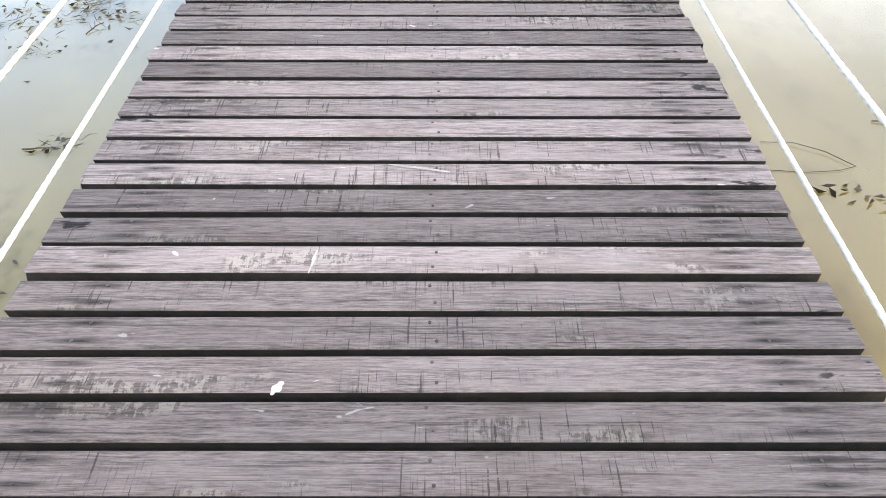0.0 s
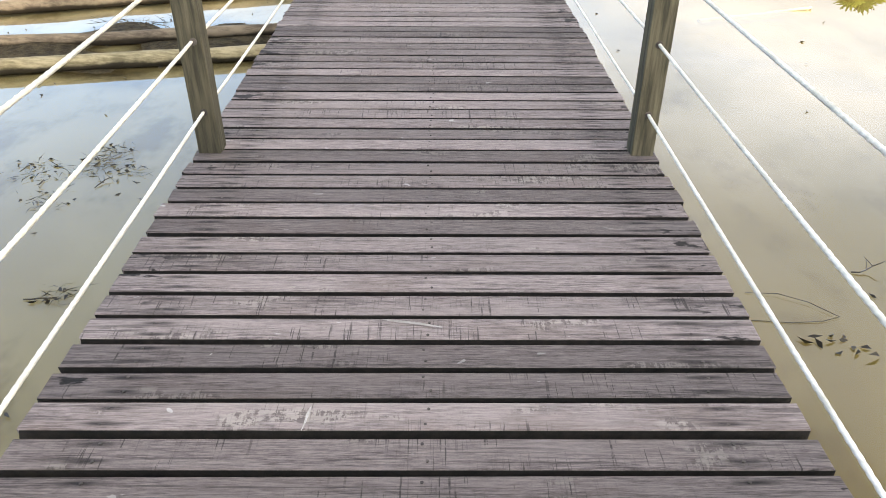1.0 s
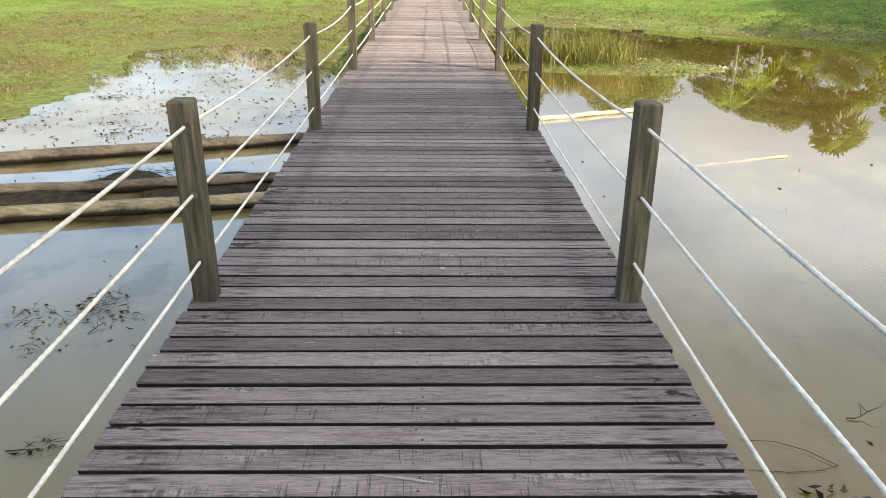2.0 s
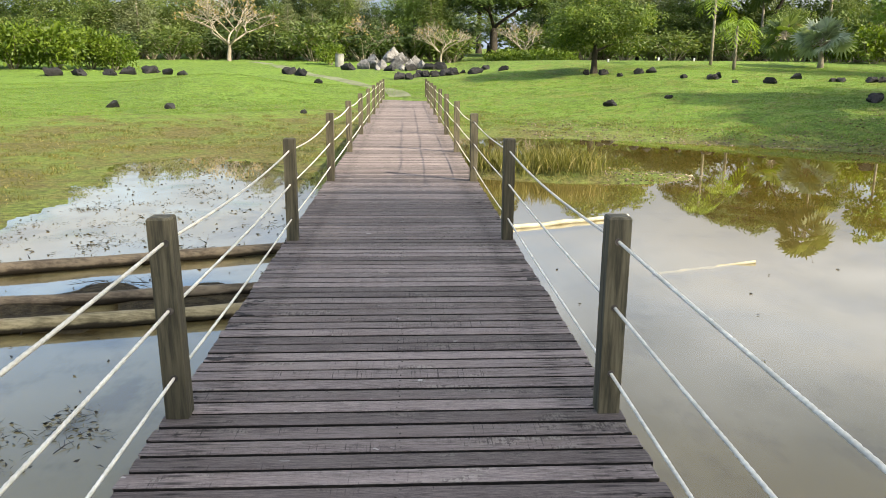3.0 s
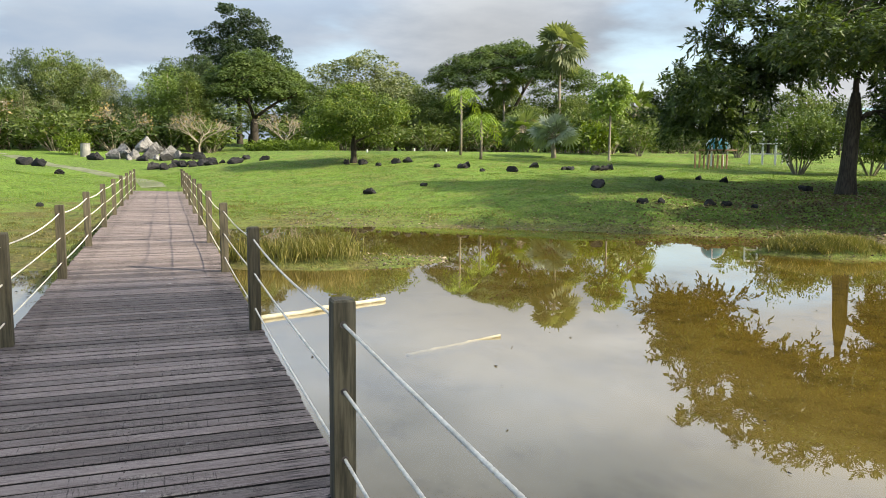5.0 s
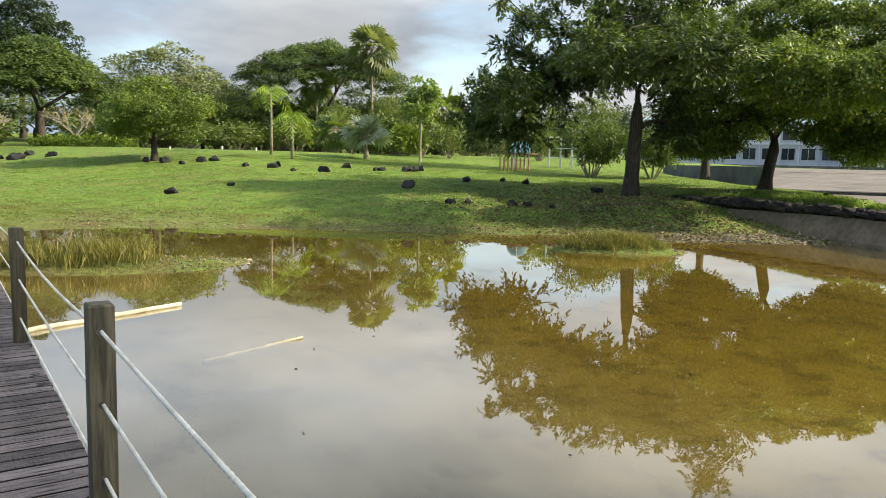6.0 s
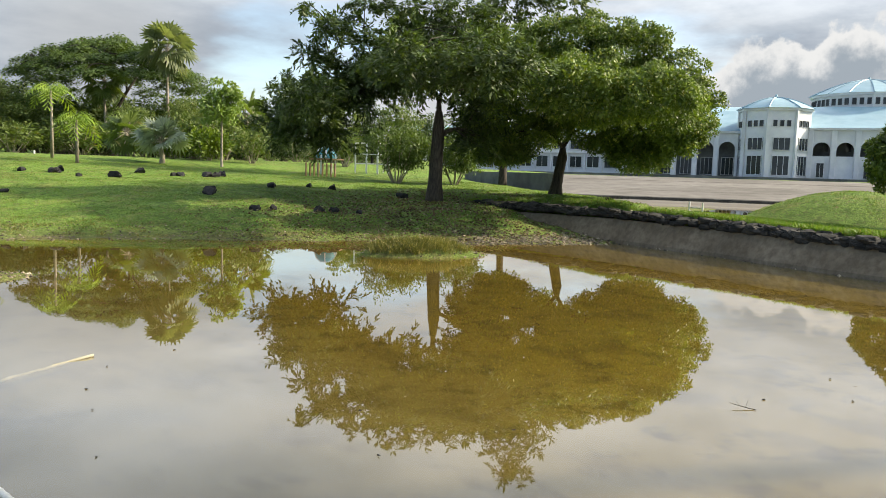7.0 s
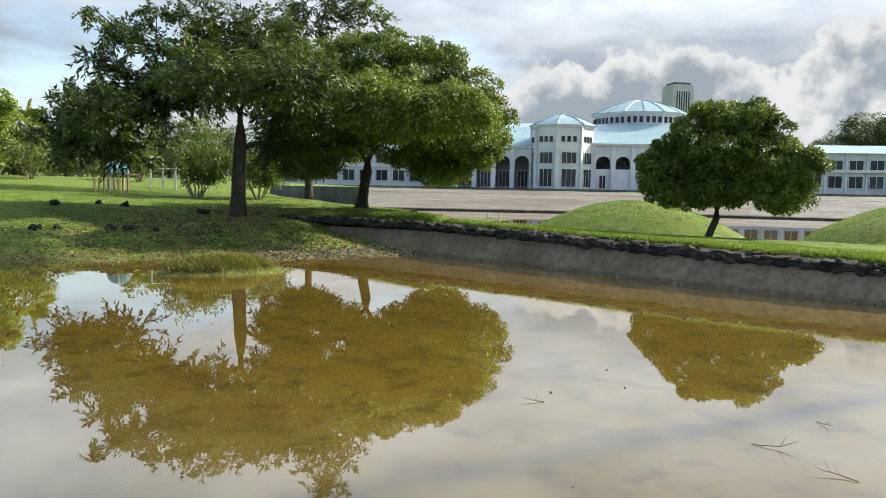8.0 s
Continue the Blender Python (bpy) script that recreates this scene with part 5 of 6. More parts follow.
def park_trees():
    rng = random.Random(3)
    broad = [kind_broad(41, LEAF_FAR), kind_broad(42, LEAF_FAR, 9, 3.6), kind_broad(43, LEAF_DARK, 9, 3.0, "dark dense woodland tree"),
             kind_broad(44, LEAF_GREY, 9, 3.3, "pale grey-green woodland tree", clumps=125, per=90, size=0.75)]
    far = [kind_broad(47, LEAF_FAR, length=0.36, clumps=110, per=28), kind_broad(48, LEAF_DARK, length=0.36, clumps=110, per=28)]
    tall = kind_tall(49, LEAF_DEEP)
    feather = [kind_feathery(51, LEAF_GREY), kind_feathery(52, LEAF_FAR, 11, 1.7), kind_feathery(53, LEAF_LIGHT, 11, 1.9, "tall feathery light green tree")]
    bush = [kind_bush(61, LEAF_FAR), kind_bush(62, LEAF_BRIGHT, 2.2, 1.5, "bright large-leaved shrub by the lawn", 0.32, 1000), kind_bush(63, LEAF_DARK, 2.4, 1.6)]
    pale = kind_bush(64, LEAF_RAIN, 2.5, 1.35, "wispy feathery green shrub on the lawn", 0.16, 3000)
    masters = broad + far + [tall] + feather + bush + [pale]
    # far closing belt of woodland
    for az in np.arange(-48, 46, 3.2):
        plant(rng.choice(far), float(az) + rng.uniform(-1, 1), rng.uniform(104, 128), rng.uniform(0.55, 0.72) * (0.5 if az > 33 else 1), rng, 1.9)
    # nearer belt: compass direction, distance, kind, height of the top in the world, width
    grown = [(-33, 70, broad[0], 8.6, 7), (-28.5, 76, broad[1], 9.2, 7.5), (-24, 72, broad[0], 8.8, 7), (-21.3, 84, feather[1], 10.2, 5), (-18.3, 82, feather[0], 9.6, 5), (-16.2, 88, broad[0], 9.8, 7),
             (-14, 94, broad[3], 9.6, 6), (-12.0, 97, broad[0], 11.2, 5), (-10.7, 94, broad[2], 12.7, 5.2), (-8.2, 98, broad[2], 13.4, 5.0), (-6.2, 95, broad[0], 13.2, 6.2), (-5.0, 99, broad[1], 13.0, 6),
             (-3.5, 92, broad[3], 12.0, 4.4), (-9.3, 82, feather[1], 8.2, 3.2), (-8.3, 84, feather[0], 8.4, 3.0), (-6.6, 86, feather[0], 7.6, 4.0), (-4.3, 83, feather[1], 9.0, 3.6), (-2.2, 90, broad[2], 8.6, 4.2),
             (-0.7, 84, feather[2], 10.0, 3.6), (0.6, 82, feather[2], 10.8, 4.2), (1.9, 80, feather[1], 10.4, 4.0), (0.9, 100, broad[2], 13.6, 6.0), (2.6, 102, broad[2], 14.2, 5.5),
             (5.33, 112, tall, 22.6, 12.6), (10.2, 104, broad[2], 11.6, 7), (14.1, 86, broad[3], 13.7, 11.2), (12.0, 94, broad[0], 10.4, 8), (16.4, 92, broad[0], 11.4, 7), (19.0, 84, broad[0], 8.4, 7)]
    for az, d, master, top, width in grown:
        x, y = at_polar(az, d)
        crown = np.array([v.co for v in next(c for c in master.children if c.name.startswith("crown")).data.vertices])
        s = (top - height(x, y)) / crown[:, 2].max()
        plant(master, az, d, s, rng, width / s / (np.quantile(crown[:, 0], 0.99) - np.quantile(crown[:, 0], 0.01)))
    more = [(29.5, 78, broad[0], 0.66, 1.2), (31.8, 76, broad[1], 0.58, 1), (34.2, 82, broad[0], 0.5, 1.1), (36, 80, broad[0], 0.46, 1.2), (39, 84, broad[0], 0.42, 1.2), (42.5, 88, broad[1], 0.4, 1.2), (26, 70, broad[1], 0.5, 1.2),
            (17.8, 98, far[1], 1.05, 1.1), (20.4, 100, far[0], 1.0, 1.1), (22.6, 98, far[1], 0.82, 1.4), (24.8, 101, far[0], 0.85, 1.3), (27.2, 99, far[1], 0.9, 1.3), (29.4, 97, far[0], 0.85, 1.3), (32.2, 92, far[1], 0.72, 1.2),
            (40.8, 74, far[0], 0.6, 1.2), (43.0, 76, far[1], 0.68, 1.1), (45.2, 75, far[0], 0.7, 1.1), (47.3, 78, far[1], 0.62, 1.2)]
    for az, d, master, s, w in more:
        plant(master, az, d, s, rng, w)
    # trees beyond the building's wing
    for az, s in ((90.0, 1.6), (91.6, 2.0), (93.4, 2.0), (95.5, 2.1)):
        plant(broad[2], az, 185, s, rng, 1.2)
    # understorey
    for az in np.arange(-34, 46, 1.35):
        if 4.4 < az < 8.2:
            continue
        plant(rng.choice((bush[0], bush[2], bush[0])), float(az) + rng.uniform(-0.5, 0.5), rng.uniform(76, 88), rng.uniform(0.9, 1.5) * (0.6 if az > 34 else 1), rng, 1.6)
        plant(rng.choice((bush[0], bush[2])), float(az) + rng.uniform(-0.5, 0.5), rng.uniform(90, 102), rng.uniform(1.7, 2.6) * (0.5 if az > 34 else 1), rng, 1.3)
    for az, d, s in ((-26, 60, 1.25), (-23.5, 59, 1.3), (-21.4, 61, 1.15), (-20, 60, 0.95), (-5.4, 68, 0.75), (28.6, 55, 0.7), (31, 54, 0.9)):
        plant(bush[1], az, d, s, rng)
    for az, d, s in ((44.9, 42.4, 1.22), (49.2, 43.4, 1.1), (41, 56, 1.0), (34, 52, 0.9), (32, 56, 1.2), (30, 57, 1.2)):
        plant(pale if d < 44 else bush[0], az, d, s, rng)
    for m in masters:
        for o in (*m.children_recursive, m):
            bpy.data.objects.remove(o)


park_trees()


def single(ob, az, d, s=1.0, turn=0.0, wide=1.0):
    x, y = at_polar(az, d)
    ob.matrix_basis = pose(x, y, height(x, y) - 0.02, 0, 0, turn) @ Matrix.Diagonal((s * wide, s * wide, s, 1))
    return ob


single(kind_umbrella(71, LEAF_RAIN, 10.2, 6.2, 4.6, 2.0, 80, 560, 1.35, "broad dense dome-crowned rain tree"), 6.4, 84, 1.0, 20)
single(kind_umbrella(72, LEAF_RAIN, 12.3, 10.2, 5.0, 1.9, 66, 680, 1.7), 24.6, 88, 1.0, 70)
single(kind_bare(81, 6.4, 340), -12.5, 75, 1.12, 0, 1.15)
single(kind_bare(82, 4.6, 60, "small bare pale tree"), 2.6, 72, 1.0, 40)
single(kind_bare(83, 4.0, 30, "small bare pale tree"), 8.6, 68, 1.0, 100)
single(kind_bare(84, 4.2, 200, "small pale tree with orange tips"), -2.6, 78, 1.2, 10)
single(kind_broad(45, LEAF_B, 4.3, 2.6, "low spreading green tree on the lawn", 0.26, BARK, 0.14, 1.3, 300, 90, 0.5), 13.65, 43.6, 1.0, 0, 1.12)
single(kind_fan_palm(91, 10.6, LEAF_GREY, 2.7, 34), 28.2, 80)
single(kind_fan_palm(92, 7.6, LEAF_FAR, 2.3, 24), 24.2, 84)
single(kind_fan_palm(93, 1.3, LEAF_SILVER, 1.5, 30, "squat silver-leaved fan palm", False), 27.9, 48.4)
single(kind_fan_palm(94, 1.7, LEAF_FAR, 1.7, 22, "low green fan palm"), 25.6, 58)
single(kind_fan_palm(95, 3.2, LEAF_FAR, 2.0, 24, "green fan palm with a shaggy skirt"), 33.6, 58)
single(kind_feather_palm(96, 3.7, LEAF_PALM, 1.6, 9), 21.1, 48.0)
single(kind_feather_palm(97, 2.25, LEAF_PALM, 1.5, 9), 22.6, 44.6)
single(kind_broad(46, LEAF_LIGHT, 5.2, 1.4, "slender young tree with a thin pale trunk", 0.5, PALEBARK, 0.24, 0.55, 60, 45, 0.4), 31.9, 47.6)


def blades(name, centres, spread, count, h, w, material, label, category, seed, lean=0.35, parent=None):
    """Upright grass or reed blades in tufts, as one mesh."""
    rng = np.random.default_rng(seed)
    c = np.asarray(centres)
    pick = rng.integers(0, len(c), count)
    x, y = c[pick, 0] + rng.normal(size=count) * spread, c[pick, 1] + rng.normal(size=count) * spread
    z = land(x, y)
    ok = z > (WATER - 0.01 if name != "wall_grass" else 0.12)
    x, y, z = x[ok], y[ok], z[ok]
    n = len(x)
    hh = h * rng.uniform(0.45, 1.2, n)
    way = np.stack([rng.normal(size=n) * lean, rng.normal(size=n) * lean, np.ones(n)], 1)
    base = np.stack([x, y, z - 0.01], 1)
    side = unit(np.cross(way, rng.normal(size=(n, 3)))) * w
    tip = base + unit(way) * hh[:, None] + np.stack([rng.normal(size=n), rng.normal(size=n), -np.abs(rng.normal(size=n))], 1) * hh[:, None] * 0.15
    mid = base + unit(way) * hh[:, None] * 0.5
    q = np.stack([base, mid + side, tip, mid - side], 1)
    return tagged(part(name, quads_mesh(name, q), material), label, category, kind="stuff")


def scatter(n, seed, test, near=13.0, far=48.0):
    """Random places on the lawn, denser towards the pond, where the test on place and height holds."""
    rng = np.random.default_rng(seed)
    az, r = np.radians(rng.uniform(-32, 95, 6 * n)), near + (far - near) * rng.random(6 * n) ** 1.25
    x, y = r * np.sin(az), r * np.cos(az)
    ok = test(x, y, land(x, y))
    return np.stack([x[ok], y[ok]], 1)[:n]


def ring(cx, cy, rx, ry, turn, n, seed):
    rng = np.random.default_rng(seed)
    a, k = rng.uniform(0, 2 * math.pi, n), np.sqrt(rng.random(n))
    u, v = rx * k * np.cos(a), ry * k * np.sin(a)
    return np.stack([cx + u * math.cos(turn) - v * math.sin(turn), cy + u * math.sin(turn) + v * math.cos(turn)], 1)


blades("reeds", ring(2.7, 16.2, 1.5, 0.7, -0.35, 90, 1), 0.16, 2300, 0.52, 0.009, REED, "clump of straw-green reeds at the water's edge", "reeds", 2, 0.22)
blades("islet_grass", ring(14.8, 14.0, 1.4, 0.65, -0.6, 80, 3), 0.08, 8000, 0.26, 0.008, REED, "short grass on the small islet", "grass", 4, 0.4)
blades("lawn_grass", scatter(9000, 5, lambda x, y, z: (z > -0.46 + 0.3 * (x < -1)) & ((x < 17.5) | (y > 13) | (x > 20.5)) & ~((abs(x) < 1.3) & (y < 38.5)) & ~((x > 18.5) & (y < 17) & (z < 0.15))), 0.2, 190000, 0.075, 0.008, BLADE, "short uneven lawn grass", "grass", 6, 0.6)
blades("wall_grass", [(p[0] + 0.85, p[1]) for p in WALL_LINE for _ in range(2)], 0.2, 30000, 0.2, 0.009, BLADE, "grass hanging over the stone coping of the wall", "grass", 9, 0.7)
blades("bank_grass", scatter(700, 7, lambda x, y, z: (z > -0.57) & (z < -0.25) & (abs(x) > 1.2) & ((x < 18) | (y > 17)), 13, 32), 0.13, 22000, 0.1, 0.007, REED, "thin olive grass along the muddy waterline", "grass", 8, 0.5)


def fallen_leaves():
    """Dead leaves under the two large trees."""
    rng = np.random.default_rng(55)
    n = 7000
    c = np.array([(20.5, 18.5), (23.0, 21.5), (17.5, 20.0), (21.5, 15.5)])[rng.integers(0, 4, n)]
    x, y = c[:, 0] + rng.normal(size=n) * 2.4, c[:, 1] + rng.normal(size=n) * 2.2
    z = land(x, y)
    ok = (z > WATER) & (z < 1.2)
    base = np.stack([x, y, z + 0.035], 1)[ok]
    way = rng.normal(size=base.shape) * np.array([1, 1, 0.25])
    q = leaf_quads(base, way, 0.11, 0.05, rng, 0.4)
    tagged(part("fallen_leaves", quads_mesh("fallen_leaves", q), LITTER), "brown fallen leaves on the shaded lawn", "leaves", kind="stuff")


fallen_leaves()
# ---- the white building with blue roofs ----
BUILD_AT = (123.2, 41.46)
BUILD = thing("civic_building", "large white building with arcades, light blue roofs and a dome", "building", at=pose(*BUILD_AT, 2.05, 0, 0, -71.35))


def arch_bay(s, x0, x1, z1, ox0, ox1, spring, y, t=0.5, n=12):
    """A wall from the ground to z1 with one round-headed opening through it."""
    cx, r = (ox0 + ox1) / 2, (ox1 - ox0) / 2
    s.box((x0, y, 0), (ox0, y + t, z1))
    s.box((ox1, y, 0), (x1, y + t, z1))
    for i in range(n):
        a0, a1 = math.pi - math.pi * i / n, math.pi - math.pi * (i + 1) / n
        p, q = (cx + r * math.cos(a0), spring + r * math.sin(a0)), (cx + r * math.cos(a1), spring + r * math.sin(a1))
        vs = [(p[0], y, p[1]), (q[0], y, q[1]), (q[0], y, z1), (p[0], y, z1), (p[0], y + t, p[1]), (q[0], y + t, q[1]), (q[0], y + t, z1), (p[0], y + t, z1)]
        s.add(vs, [(0, 1, 2, 3), (7, 6, 5, 4), (0, 4, 5, 1), (3, 2, 6, 7)])


def window(parent, m, w, h, bars=2, sill=True):
    """A framed window with panes, its lower left corner at the origin of m, facing -y."""
    win = part("window", Shape().box((0, -0.05, 0), (w, 0.02, h), m), GLASSDARK, parent, "dark glass window")
    f = Shape()
    b = min(0.09, w * 0.1)
    for lo, hi in (((0, -0.12, 0), (b, -0.052, h)), ((w - b, -0.12, 0), (w, -0.052, h)), ((b, -0.12, h - b), (w - b, -0.052, h)), ((b, -0.12, 0), (w - b, -0.052, b))):
        f.box(lo, hi, m)
    for i in range(1, bars):
        f.box((w * i / bars - 0.03, -0.1, b), (w * i / bars + 0.03, -0.052, h - b), m)
    part("window_frame", f, WALLPAINT if w > 1 else GREYWALL, win)
    return win


def ring_wall(s, cx, cy, r, n, z0, z1, turn=0.0, t=0.3):
    """A many-sided wall closed on itself."""
    vs = []
    for i in range(n):
        a = 2 * math.pi * i / n + turn
        for rr, z in ((r, z0), (r, z1), (r - t, z1), (r - t, z0)):
            vs.append((cx + rr * math.sin(a), cy - rr * math.cos(a), z))
    s.add(vs, [(i * 4 + k, ((i + 1) % n) * 4 + k, ((i + 1) % n) * 4 + (k + 1) % 4, i * 4 + (k + 1) % 4) for i in range(n) for k in range(4)])


def dome_roof(cx, cy, r, z, rise, n, turn=0.0, steps=6):
    """A ribbed roof over a polygon, curving to a small finial."""
    roof, ribs = Shape(), Shape()
    prof = [(r * (1 - k / steps) + 0.01 * r, z + rise * (1 - (1 - k / steps) ** 1.7)) for k in range(steps + 1)]
    for i in range(n):
        a0, a1 = 2 * math.pi * i / n + turn, 2 * math.pi * (i + 1) / n + turn
        for (r0, z0), (r1, z1) in zip(prof, prof[1:]):
            roof.add([(cx + r0 * math.sin(a0), cy - r0 * math.cos(a0), z0), (cx + r0 * math.sin(a1), cy - r0 * math.cos(a1), z0),
                      (cx + r1 * math.sin(a1), cy - r1 * math.cos(a1), z1), (cx + r1 * math.sin(a0), cy - r1 * math.cos(a0), z1)], [(0, 1, 2, 3)])
        ribs.tube([(cx + q * math.sin(a0), cy - q * math.cos(a0), h + 0.04) for q, h in prof], 0.09, 5)
    roof.tube([(cx, cy, z + rise * 0.98), (cx, cy, z + rise + 0.5)], [0.35, 0.12], 8)
    roof.add([(cx + r * math.sin(2 * math.pi * i / n + turn), cy - r * math.cos(2 * math.pi * i / n + turn), z) for i in range(n)], [tuple(range(n))[::-1]])
    return roof, ribs


def face_matrix(cx, cy, r, n, i, turn):
    """A frame on face i of a polygon wall: x along the face, origin at its left foot."""
    a0, a1 = 2 * math.pi * i / n + turn, 2 * math.pi * (i + 1) / n + turn
    p, q = Vector((cx + r * math.sin(a0), cy - r * math.cos(a0), 0)), Vector((cx + r * math.sin(a1), cy - r * math.cos(a1), 0))
    d = q - p
    return Matrix.Translation(p) @ Matrix.Rotation(math.atan2(d.y, d.x), 4, "Z"), d.length


def entrance_tower():
    cx, cy, r, n = 0.0, 5.2, 5.4, 8
    turn = -0.154
    tower = part("entrance_tower", (lambda s: (ring_wall(s, cx, cy, r, n, 0.0, 10.6, turn, 0.25), s)[1])(Shape()), WALLPAINT, BUILD, "white octagonal entrance tower")
    band = Shape()
    ring_wall(band, cx, cy, r + 0.3, n, 10.4, 10.75, turn, 0.6)
    part("cornice", band, WALLPAINT, tower)
    roof, ribs = dome_roof(cx, cy, r + 0.5, 10.75, 2.0, n, turn)
    top = part("roof", roof, ROOFBLUE, tower, "light blue ribbed roof")
    part("rib", ribs, ROOFBLUE, top)
    for i in (6, 7, 0, 1):
        m, w = face_matrix(cx, cy, r + 0.02, n, i, turn)
        for j in range(3):
            window(tower, m @ Matrix.Translation((w / 2 - 1.4 + j * 1.0, 0, 7.9)), 0.6, 0.95, 1)
        window(tower, m @ Matrix.Translation((w / 2 - 1.3, 0, 4.2)), 2.6, 2.0, 3)
        window(tower, m @ Matrix.Translation((w / 2 - 1.3, 0, 0.3)), 2.6, 3.1, 3)
        pil = Shape().box((-0.3, -0.2, 0), (0.3, 0.1, 10.4), m)
        part("pilaster", pil, WALLPAINT, tower)


def arcade(name, x0, bays, width, y, storeys, eave=7.5):
    wing = part(name, Shape().box((x0, y + 4.2, 0), (x0 + bays * width, y + 4.5, eave)), ROOM, BUILD, "wall behind a white arcade, shade put into its grey")
    for i in range(bays):
        a = x0 + i * width
        s = Shape()
        arch_bay(s, a, a + width - 0.005, eave, a + width * 0.13, a + width * 0.87, 4.45, y)
        bay = part("arch", s, WALLPAINT, wing, "white round arch")
        part("pilaster", Shape().slab((a - 0.35, y - 0.3, 0), (a + 0.35, y - 0.003, eave), 0.03), WALLPAINT, wing)
        if storeys == 2:
            low = Shape().box((a + width * 0.13, y + 0.15, 0), (a + width * 0.87, y + 0.3, 3.5))
            part("infill", low, WALLPAINT, wing)
            if i % 2 == 0:
                window(wing, Matrix.Translation((a + width * 0.3, y + 0.09, 0.1)), 1.2, 2.4, 2)
            window(wing, Matrix.Translation((a + width * 0.6, y + 4.1, 4.3)), 0.9, 1.8, 1)
        else:
            window(wing, Matrix.Translation((a + width * 0.2, y + 4.1, 0.2)), width * 0.6, 3.0, 3)
    part("cornice", Shape().slab((x0 - 0.3, y - 0.45, eave), (x0 + bays * width + 0.3, y + 0.6, eave + 0.35), 0.04), WALLPAINT, wing)
    s = Shape().add([(x0 - 0.4, y - 0.5, eave + 0.35), (x0 + bays * width + 0.4, y - 0.5, eave + 0.35), (x0 + bays * width + 0.4, y + 9, eave + 4.4), (x0 - 0.4, y + 9, eave + 4.4),
                     (x0 - 0.4, y + 9, eave + 0.35), (x0 + bays * width + 0.4, y + 9, eave + 0.35)], [(0, 1, 2, 3), (0, 3, 4), (1, 5, 2), (2, 5, 4, 3), (0, 4, 5, 1)])
    part("roof", s, ROOFBLUE, wing, "light blue sloping roof")
    return wing


def drum():
    cx, cy, r, n = 14.6, 22.0, 8.7, 16
    s = Shape()
    ring_wall(s, cx, cy, r, n, 6.0, 14.2, 0.0, 0.4)
    d = part("drum", s, WALLPAINT, BUILD, "white drum under the dome")
    b = Shape()
    ring_wall(b, cx, cy, r + 0.4, n, 13.9, 14.3, 0.0, 0.8)
    part("cornice", b, WALLPAINT, d)
    roof, ribs = dome_roof(cx, cy, r + 0.5, 14.3, 2.9, n)
    t = part("dome", roof, ROOFBLUE, d, "light blue dome roof")
    part("rib", ribs, ROOFBLUE, t)
    for i in (12, 13, 14, 15, 0, 1, 2, 3):
        m, w = face_matrix(cx, cy, r + 0.02, n, i, 0.0)
        for j in range(3):
            window(d, m @ Matrix.Translation((w / 2 - 1.4 + j * 1.1, 0, 12.35)), 0.65, 1.1, 1)


def side_wing(name, x0, x1, y, eave=8.0, gap=3.2):
    wing = part(name, Shape().box((x0, y, 0), (x1, y + 10, eave)), WALLPAINT, BUILD, "two-storey white wing with window rows")
    n = int((x1 - x0) / gap)
    for i in range(n):
        a = x0 + 0.4 + i * gap
        window(wing, Matrix.Translation((a, y - 0.06, eave - 3.0)), gap - 0.9, 1.9, 2)
        window(wing, Matrix.Translation((a, y - 0.06, 0.9)), gap - 0.9, 2.1, 2)
        part("pilaster", Shape().slab((a - 0.55, y - 0.25, 0), (a - 0.2, y - 0.003, eave), 0.03), WALLPAINT, wing)
    part("balcony_rail", Shape().slab((x0, y - 0.5, 3.5), (x1, y - 0.255, 4.0), 0.03), WALLPAINT, wing)
    s = Shape().add([(x0 - 0.5, y - 0.7, eave), (x1 + 0.5, y - 0.7, eave), (x1 + 0.5, y + 5, eave + 1.6), (x0 - 0.5, y + 5, eave + 1.6), (x1 + 0.5, y + 10.7, eave), (x0 - 0.5, y + 10.7, eave)],
                    [(0, 1, 2, 3), (3, 2, 4, 5), (0, 3, 5), (1, 4, 2), (0, 5, 4, 1)])
    part("roof", s, ROOFBLUE, wing, "light blue sloping roof")


entrance_tower()
arcade("arcade_wing", 5.4, 5, 3.3, 4.0, 2)
arcade("arcade_wing", -22.0, 5, 3.35, 5.0, 1, 7.0)
drum()
part("upper_block", Shape().box((-24, 14.5, 6), (4, 26, 10.8)), WALLPAINT, BUILD)
part("roof", Shape().add([(-24.5, 14, 10.8), (4.5, 14, 10.8), (4.5, 20, 12.6), (-24.5, 20, 12.6), (4.5, 26.5, 10.8), (-24.5, 26.5, 10.8)], [(0, 1, 2, 3), (3, 2, 4, 5), (0, 3, 5), (1, 4, 2), (0, 5, 4, 1)]), ROOFBLUE, BUILD)
side_wing("side_wing", 24.0, 78.0, 5.0, 6.7)
side_wing("side_wing", -70.0, -24.0, 10.0, 7.2)
part("plinth", Shape().slab((-72, -3.5, -1.6), (80, 9.9, -0.002), 0.05), GREYWALL, BUILD, "dark grey plinth")
part("plinth_step", Shape().slab((-30, -4.6, -1.6), (30, -3.52, -0.45), 0.04), GREYWALL, BUILD)


